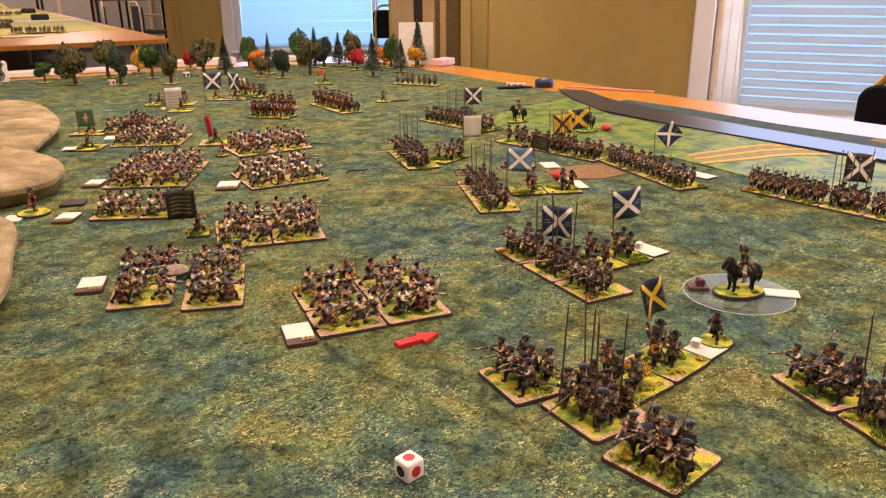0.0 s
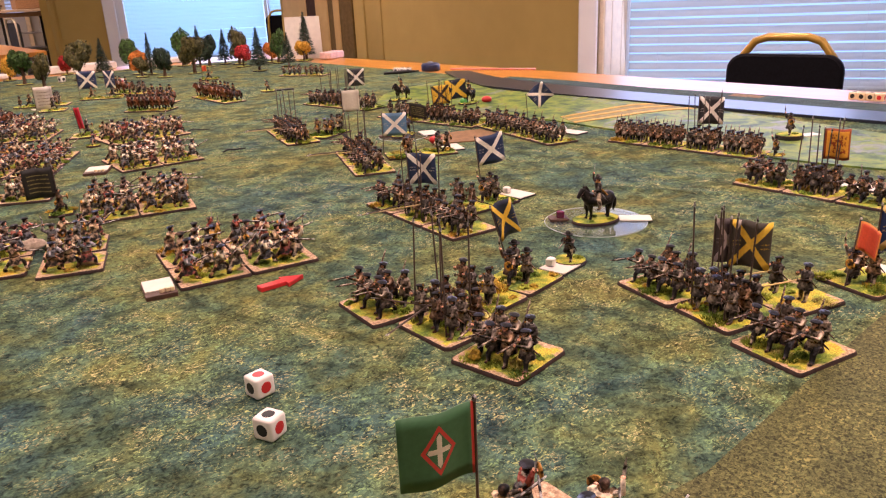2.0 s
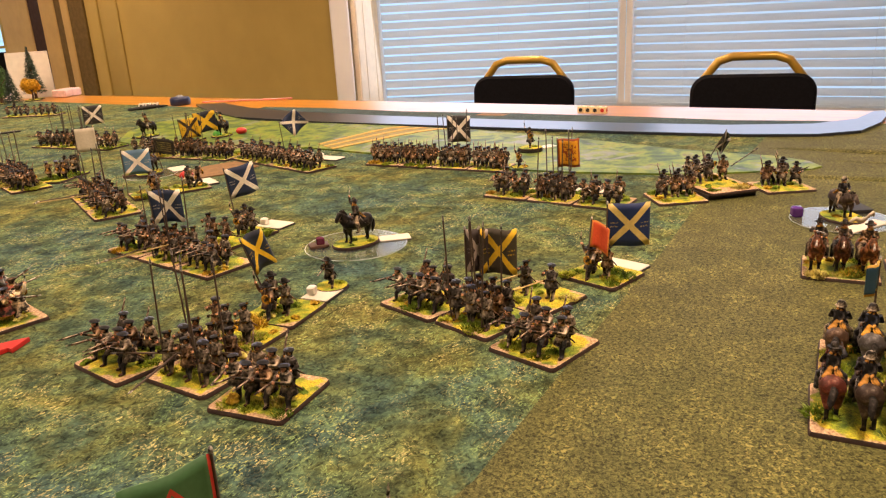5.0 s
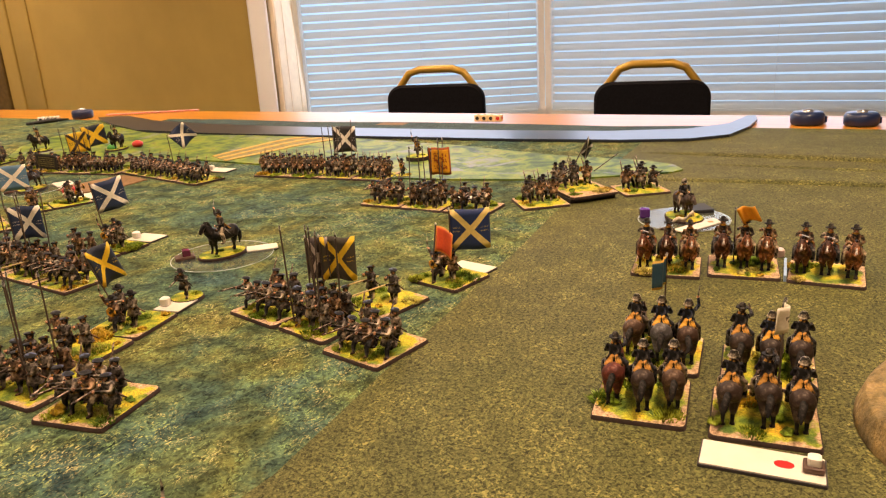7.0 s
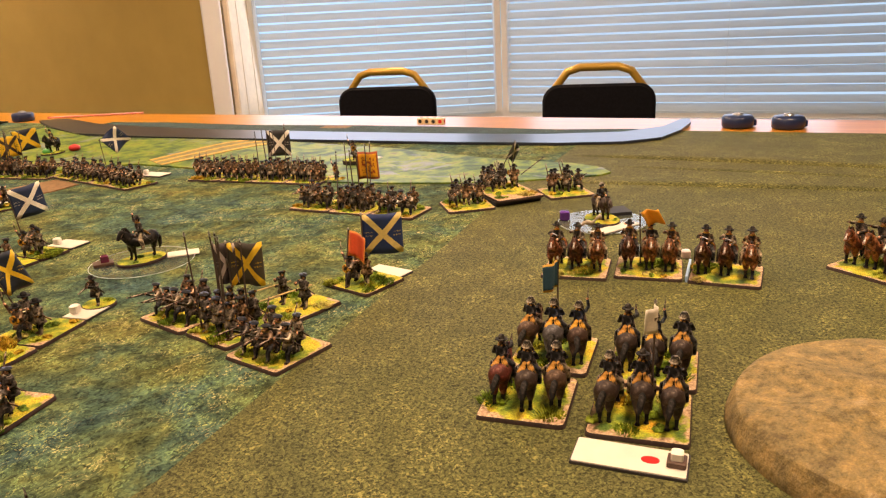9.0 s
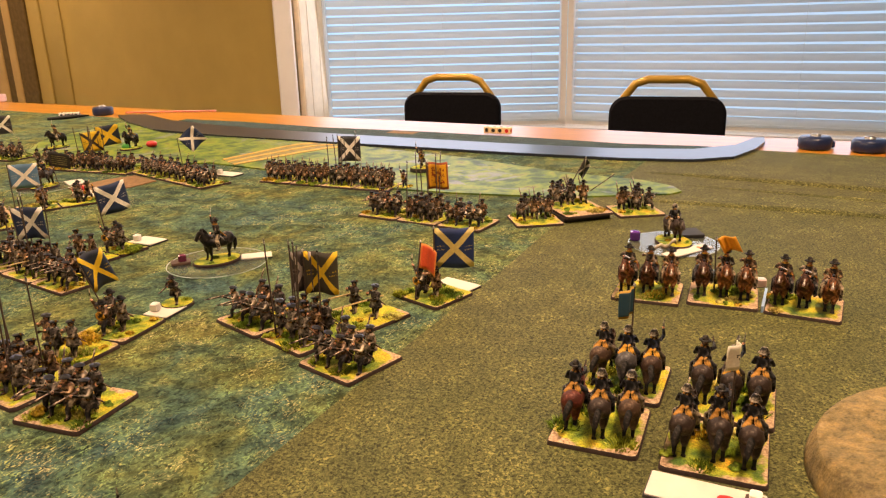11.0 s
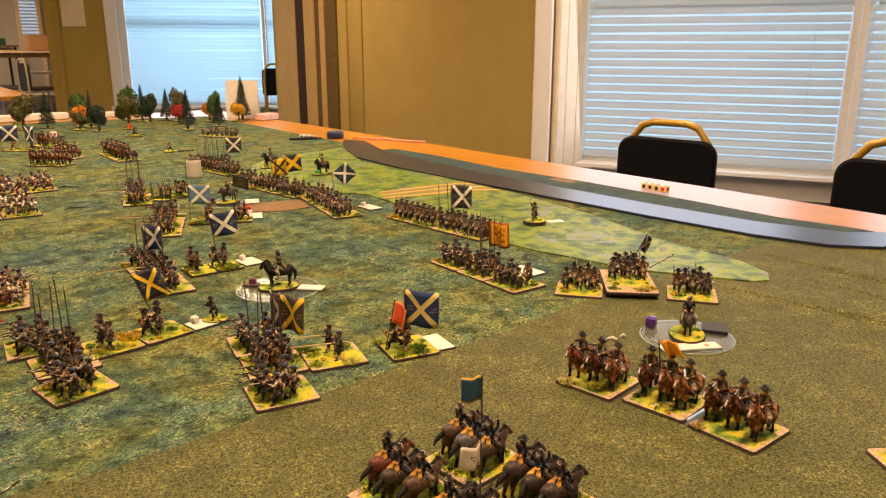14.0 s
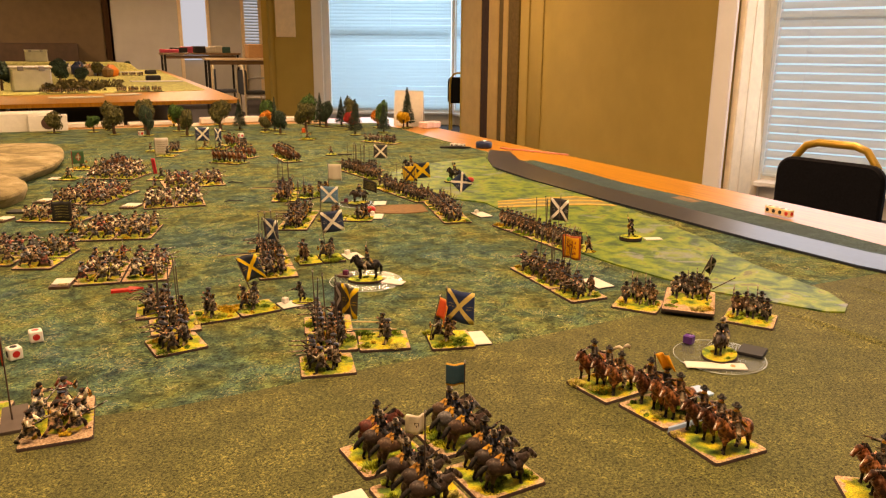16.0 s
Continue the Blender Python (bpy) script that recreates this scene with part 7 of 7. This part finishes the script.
FIRS = ((0.992, 2.944, 0.16, 0.75), (1.138, 2.857, 0.17, 0.5), (1.391, 2.98, 0.18, 0.6), (1.496, 2.966, 0.157, 0.7), (1.417, 2.523, 0.174, 0.75), (1.572, 2.574, 0.142, 0.8), (1.766, 2.757, 0.217, 0.65))
BRIGHT = ((1.473, 2.756, 0.097, "red", 0.9), (1.635, 2.82, 0.096, "orange", 0.95), (1.627, 2.748, 0.147, "green", 0.6), (1.728, 2.715, 0.096, "yellow", 0.95))
for i, (x, y, h, colour, wide) in enumerate(ROUND + BRIGHT):
    tree(x, y, h, "round", colour, i, wide)
for i, (x, y, h, wide) in enumerate(FIRS):
    tree(x, y, h, "fir", "dark", i + 40, wide)

# papers behind the wood
g = Geo(); g.box((0, 0.010, 0.088), (0.150, 0.003, 0.176), 0, Euler((-0.12, 0, 0)).to_matrix(), 0.0006)
g.box((0, 0.030, 0.088), (0.150, 0.003, 0.176), 0, Euler((0.12, 0, 0)).to_matrix(), 0.0006)
solid("white_folder", g.mesh("white_folder", [CARD]), pose(1.80, 2.83, 0.0, 0, 0, -41), "white folded paper sheet standing on the table", "paper")
g = Geo(); g.box((0, 0, 0.015), (0.10, 0.06, 0.03), 0, None, 0.004)
solid("pink_box", g.mesh("pink_box", [plain("pale_pink_card", (0.68, 0.46, 0.42), 0.6)]), pose(1.87, 2.72, 0, 0, 0, 20), "small pale pink cardboard box", "box")
for bx, by, bw, bd, bh, yaw in ((0.02, 3.28, 0.40, 0.15, 0.085, 4), (0.38, 3.36, 0.26, 0.07, 0.024, -3), (0.64, 3.37, 0.22, 0.07, 0.018, 4), (1.02, 3.36, 0.30, 0.07, 0.030, 0), (1.40, 3.34, 0.24, 0.08, 0.022, -6)):
    g = Geo(); g.box((0, 0, bh / 2), (bw, bd, bh), 0, None, 0.004)
    solid("white_box", g.mesh("white_box", [CARD]), pose(bx, by, 0, 0, 0, yaw), "white cardboard box at the table end", "box")
t = thing("logo_box", pose(0.185, 3.21, 0.0018, 0, 0, 3), "white box with a round brown emblem", "box")
g = Geo(); g.box((0, 0, 0.037), (0.16, 0.05, 0.074), 0, None, 0.003)
part("body", g.mesh("body", [CARD]), t)
g = Geo(); g.prism(circle(0.028, 24), -0.0006, 0.0006, 0)
part("round_emblem", g.mesh("round_emblem", [BROWNBOX]), t, pose(0.0, -0.0255, 0.038, 90, 0, 0))


# ---- chairs ----
def chair(x, y, yaw, label, top=0.045, tube=None, pad=None):
    """A stacking chair with a padded black back in a gold bow frame; its back faces -y of its own."""
    t = thing("stacking_chair", pose(x, y, FLOOR, 0, 0, yaw), label, "chair", "stacking chairs")
    H = top - FLOOR
    w = 0.168
    bow = [(-w, 0, 0.0), (-w, 0, H - 0.20), (-w + 0.012, 0, H - 0.07), (-w + 0.055, 0, H - 0.015), (-w + 0.10, 0, H), (w - 0.10, 0, H), (w - 0.055, 0, H - 0.015), (w - 0.012, 0, H - 0.07), (w, 0, H - 0.20), (w, 0, 0.0)]
    g = Geo(); g.chain(bow, [0.0145] * len(bow), 0, 8)
    part("back_frame", g.mesh("back_frame", [tube or CHAIRGOLD]), t)
    g = Geo()
    g.prism(rounded(0.40, 0.36, 0.06, 7), -0.014, 0.014, 0, 0, None, 0.010)
    me = g.mesh("backrest", [pad or CHAIRBLACK])
    part("backrest", me, t, pose(0, -0.026, H - 0.238, 90, 0, 0))
    b = bmesh.new()
    bmesh.ops.create_cube(b, size=1.0)
    bmesh.ops.scale(b, vec=(0.40, 0.40, 0.06), verts=b.verts)
    bmesh.ops.bevel(b, geom=list(b.edges), offset=0.02, segments=3, affect='EDGES')
    me = bpy.data.meshes.new("seat"); b.to_mesh(me); b.free()
    me.materials.append(pad or CHAIRBLACK)
    part("seat", me, t, pose(0, -0.21, 0.44))
    for s in (-1, 1):
        g = Geo(); g.chain(((s * w, 0.0, 0.42), (s * w, -0.38, 0.42), (s * w, -0.41, 0.39), (s * w, -0.43, 0.0)), (0.0125,) * 4, 0, 8)
        part("leg", g.mesh("leg", [tube or CHAIRGOLD]), t)
    return t


chair(2.80, 1.185, -80, "black padded stacking chair with gold frame, beside the table")
chair(2.845, 0.352, -80, "black padded stacking chair with gold frame, before the window")
chair(5.22, 8.98, 150, "dark blue padded chair before the far window", 0.08)

# ---- the far tables ----
T2 = -0.03
t2 = thing("far_game_table", pose(0, 0, 0), "long orange laminate table with another game", "table")
g = Geo(); g.prism([(-2.5, 5.66), (1.48, 5.80), (1.545, 5.86), (1.95, 16.6), (-2.3, 16.6)], T2 - 0.03, T2, 0, 0, None, 0.004)
part("tabletop", g.mesh("tabletop", [WOODTOP], False), t2)
for x in (-2.3, -0.4, 1.35):
    for y in (5.95, 9, 13, 16.4):
        g = Geo(); g.tube((x, y, FLOOR), (x, y, T2 - 0.03), 0.02, 0.02, 0, 8)
        part("leg", g.mesh("leg", [STEELTUBE]), t2)
PALEMAT = mat_cloth("pale_green_mat", (0.28, 0.27, 0.08), (0.50, 0.47, 0.16), (0.62, 0.58, 0.24), (0.85, 0.95, 0.85), (1.15, 1.08, 0.85))
sheet("far_mat", [(-2.4, 6.95), (0.1, 7.00), (1.50, 7.45), (1.86, 16.5), (-2.2, 16.5)], T2, T2 + 0.004, PALEMAT, "pale green play mat on the far table", "play mat")
TZ = T2 + 0.004


def far_tree(x, y, hh, z, colour="dark"):
    t = thing("model_tree", pose(x, y, z, 0, 0, x * 300), {"dark": "dark green", "olive": "olive green"}[colour] + " model tree on the far table", "model tree", "far trees")
    key = ("round", colour, int(y * 10) % 3)
    if key not in TREES:
        TREES[key] = crown_round(key[2] + 5).mesh("crown", [LEAF[colour]], False)
    part("crown", TREES[key], t, Matrix.Diagonal((hh, hh, hh, 1)))
    g = Geo(); g.chain(((0, 0, 0), (0, 0, 0.6)), (0.05, 0.02), 0, 6)
    part("trunk", g.mesh("trunk", [BARK]), t, Matrix.Diagonal((hh, hh, hh, 1)))


hill(-0.9, 15.2, 2.2, 1.2, 0.17, 0, 4, "pale grassy terrain hill on the far table", 0.006, 0.04, PALEMAT).location.z = TZ
for x, y, hh, c in ((0.138, 9.93, 0.28, "dark"), (0.378, 9.53, 0.21, "dark"), (-0.34, 7.9, 0.30, "dark"), (-0.48, 7.6, 0.20, "olive"), (0.62, 12.2, 0.24, "olive"), (0.10, 12.9, 0.26, "dark"), (0.95, 15.5, 0.22, "olive"), (1.25, 15.8, 0.20, "dark"), (0.40, 14.0, 0.24, "olive")):
    far_tree(x, y, hh, TZ, c)
for x0, x1, y0 in ((0.05, 0.47, 7.15), (0.70, 1.12, 7.25), (0.9, 1.35, 12.4)):
    n = int((x1 - x0) / 0.10)
    for i in range(n):
        x = x0 + (x1 - x0) * i / n
        stn = stand((x, y0), (x + 0.08, y0 + 0.01), face="in", figs="felt", label="distant stand of dark miniatures on the far table", group="far miniatures", tufts=2)
        stn.matrix_basis = pose(x, y0, TZ) @ Matrix.Diagonal((1.5, 1.5, 1.5, 1)) @ stn.matrix_basis.to_3x3().to_4x4()
HEDGE = foliage("brown_green_hedge_flock", ((0.05, 0.045, 0.015), (0.11, 0.09, 0.03), (0.17, 0.12, 0.05)))
for x0, y0, x1, y1 in ((0.05, 7.5, 0.55, 7.6), (0.15, 8.6, 0.75, 8.3)):
    hrng = random.Random(int(y0 * 10))
    g = Geo()
    for _ in range(420):
        f = hrng.random()
        p = Vector((x0 + (x1 - x0) * f + hrng.uniform(-0.03, 0.03), y0 + (y1 - y0) * f + hrng.uniform(-0.03, 0.03), hrng.uniform(0.0, 0.075)))
        a, b = (Vector((hrng.uniform(-1, 1), hrng.uniform(-1, 1), hrng.uniform(-1, 1))) * 0.020 for _ in range(2))
        g.quad(p - a, p + b, p + a, p - b)
    solid("model_hedge", g.mesh("model_hedge", [HEDGE], False), pose(0, 0, TZ), "low brown green model hedge on the far table", "model hedge", "far hedges")
crng = random.Random(12)
ROCKGREY = plain("blue_grey_rock", (0.22, 0.24, 0.28), 0.9, 0, 30, 0.3)
for i in range(46):
    w_ = crng.uniform(0.09, 0.22)
    m_, lab = crng.choice(((RED, "red"), (ROCKGREY, "blue grey"), (CARD, "white"), (ORANGE, "orange"), (ROCKGREY, "blue grey"), (EARTH, "brown"), (BLUEPLASTIC, "blue"), (ROCK, "tan")))
    g = Geo(); g.ball((0, 0, w_ * 0.3), (w_ * 0.6, w_ * 0.45, w_ * 0.5), 0, 7, 4)
    g.v = [(x * crng.uniform(0.8, 1.2), y * crng.uniform(0.8, 1.2), max(0.0, z * crng.uniform(0.8, 1.3))) for x, y, z in g.v]
    f = crng.random()
    solid("model_ruin_piece", g.mesh("model_ruin_piece", [m_], False), pose(0.78 - 0.65 * f + crng.uniform(-0.2, 0.2), 11.8 + 3.0 * f + crng.uniform(-0.5, 0.5), TZ, 0, 0, crng.uniform(0, 90)), "small " + lab + " piece of model ruins on the far table", "model ruin", "far clutter")
for x, y, w_, d_, yaw in ((0.30, 6.45, 0.42, 0.16, 3), (0.68, 6.75, 0.30, 0.14, 8), (1.25, 9.9, 0.62, 0.35, 3), (1.2, 14.6, 0.5, 0.5, 4)):
    slab("white_sheet", x, y, w_, d_, 0.006, yaw, CARD, "white rule sheets lying on the far table", "paper", TZ)
for x, y in ((1.24, 10.2), (1.46, 13.2), (1.15, 15.9)):
    g = Geo(); g.box((0, 0, 0.035), (0.18, 0.10, 0.07), 0, None, 0.012)
    solid("black_case", g.mesh("black_case", [BLACK]), pose(x, y, TZ, 0, 0, 5), "small black case on the far table", "case", "far clutter")


def storage_box(x, y, z, w, d, h, yaw):
    """A milky box: walls, a lid with an overhang and two dark clips."""
    t = thing("storage_box", pose(x, y, z, 0, 0, yaw), "milky plastic storage box on the far table", "box", "storage boxes")
    g = Geo(); g.box((0, 0, h / 2), (w, d, h), 0, None, 0.015)
    part("body", g.mesh("body", [MILKY]), t)
    g = Geo(); g.box((0, 0, h + 0.008), (w + 0.02, d + 0.02, 0.022), 0, None, 0.006)
    part("lid", g.mesh("lid", [MILKYLID]), t)
    for sx in (-1, 1):
        g = Geo(); g.box((sx * w * 0.26, -d / 2 - 0.006, h - 0.005), (0.05, 0.016, 0.045), 0, None, 0.004)
        part("clip", g.mesh("clip", [STEELTUBE]), t)


MILKY = plain("milky_plastic", (0.56, 0.56, 0.50), 0.3, 0, 9, 0.12)
MILKYLID = plain("milky_plastic_lid", (0.66, 0.65, 0.60), 0.3)
storage_box(-0.07, 7.62, TZ, 0.34, 0.22, 0.22, 8)
storage_box(-0.30, 15.3, TZ + 0.17, 0.36, 0.24, 0.20, 0)

DESKWOOD = plain("brown_desk_laminate", (0.26, 0.15, 0.075), 0.45, 0, 8, 0.15)
PALEDESK = plain("pale_desk_laminate", (0.52, 0.40, 0.27), 0.4, 0, 8, 0.1)
g = Geo(); g.box((0, 0, (FLOOR + 0.50) / 2), (1.95, 0.5, 0.50 - FLOOR), 0, None, 0.02)
solid("sideboard", g.mesh("sideboard", [plain("dark_walnut", (0.07, 0.04, 0.024), 0.5, 0, 8, 0.2)]), pose(-0.55, 18.3, 0), "low dark brown sideboard against the end wall", "sideboard")
flat("trim_end_wall", 1.00, 18.53, 1.12, 18.59, FLOOR, CEIL, DARKGAP, "dark brown edge strip at the corner of the end wall")
drng = random.Random(3)
TEALBOX = plain("teal_plastic", (0.02, 0.10, 0.09), 0.4)
PINKRED = plain("pink_red_plastic", (0.62, 0.05, 0.10), 0.4)
for i, (m_, lab, w_, h_) in enumerate(((PINKRED, "pink red", 0.34, 0.07), (BLACK, "black", 0.30, 0.10), (PINKRED, "pink red", 0.30, 0.12), (BLACK, "black", 0.22, 0.13), (CARD, "white", 0.30, 0.12), (CARD, "white", 0.24, 0.14), (TEALBOX, "teal", 0.16, 0.12))):
    g = Geo(); g.box((0, 0, h_ / 2), (w_, 0.24, h_), 0, None, 0.008)
    solid("stored_box", g.mesh("stored_box", [m_]), pose(2.02 + i * 0.185, 15.5 + drng.uniform(-0.1, 0.1), 0.32, 0, 0, drng.uniform(-12, 12)), lab + " box stored on the side table", "box", "stored boxes")


def desk(x, y, w, d, z, m, yaw=0):
    t = thing("side_table", pose(x, y, 0, 0, 0, yaw), "brown topped side table by the end wall", "table", "side tables")
    g = Geo(); g.box((0, 0, z - 0.02), (w, d, 0.04), 0, None, 0.004)
    part("tabletop", g.mesh("tabletop", [m]), t)
    g = Geo(); g.box((0, 0, z - 0.08), (w - 0.16, d - 0.16, 0.06), 0, None, 0.004)
    part("apron", g.mesh("apron", [DESKWOOD]), t)
    for sx in (-1, 1):
        for sy in (-1, 1):
            g = Geo(); g.tube((sx * (w / 2 - 0.05), sy * (d / 2 - 0.05), FLOOR), (sx * (w / 2 - 0.05), sy * (d / 2 - 0.05), z - 0.04), 0.022, 0.022, 0, 6)
            part("leg", g.mesh("leg", [BLACK]), t)


desk(2.62, 15.6, 1.5, 0.7, 0.32, DESKWOOD)
desk(2.98, 13.4, 1.2, 0.8, 0.24, PALEDESK, -4)
CREAMTUBE = plain("cream_painted_tube", (0.66, 0.58, 0.42), 0.4)
GREYVINYL = plain("slate_grey_vinyl", (0.035, 0.042, 0.055), 0.6, 0, 90, 0.2)
chair(2.76, 12.2, 100, "slate padded chair with cream frame by the side table", 0.12, CREAMTUBE, GREYVINYL)
chair(2.44, 12.9, 80, "slate padded chair with cream frame by the side table", 0.12, CREAMTUBE, GREYVINYL)
t = thing("shelf_unit", pose(3.38, 13.9, FLOOR, 0, 0, 0), "white shelf unit below the side table", "shelf")
for z in (0.25, 0.62, 0.90):
    g = Geo(); g.box((0, 0, z), (0.5, 0.35, 0.03), 0, None, 0.004)
    part("shelf", g.mesh("shelf", [WHITETRIM]), t)
for sx in (-1, 1):
    g = Geo(); g.box((sx * 0.25, 0, 0.455), (0.03, 0.35, 0.91), 0, None, 0.004)
    part("side_panel", g.mesh("side_panel", [WHITETRIM]), t)
g = Geo(); g.box((0, 0, 0.12), (0.40, 0.3, 0.24), 0, None, 0.01)
solid("cardboard_box", g.mesh("cardboard_box", [plain("cardboard", (0.36, 0.20, 0.09), 0.8)]), pose(3.30, 13.3, 0.24), "brown cardboard box on the side table", "box")
g = Geo(); g.box((0, 0, 0), (0.30, 0.01, 0.55), 0)
solid("notice", g.mesh("notice", [CREAMTRIM]), pose(3.30, 11.19, 0.85, 0, 0, -25.1) @ pose(0, -0.012, 0), "cream paper notice on the pier", "notice")
for x, w, m_, lab in ((2.96, 0.56, 0.75, "bright glazed door in the end wall"), (4.30, 0.34, 0.6, "narrow window with blind in the end wall")):
    d1 = thing("door_1" if w > 0.4 else "window_5", pose(x, 18.58, 0), lab, "door" if w > 0.4 else "window", "", "structure")
    g = Geo(); g.box((0, -0.03, 0.95), (w, 0.03, 1.6), 0, None, 0.004)
    part("pane", g.mesh("pane", [glow("daylit_glass", (0.62, 0.82, 1.0), m_)]), d1)
    for sx in (-1, 1):
        g = Geo(); g.box((sx * (w / 2 + 0.04), -0.04, 0.7), (0.08, 0.06, 2.6), 0, None, 0.006)
        part("frame", g.mesh("frame", [CREAMTRIM]), d1)
    if w < 0.4:
        for k in range(22):
            g = Geo(); g.box((0, -0.055, 0.2 + k * 0.07), (w, 0.012, 0.034), 0)
            part("slat", g.mesh("slat", [BLIND], False), d1)
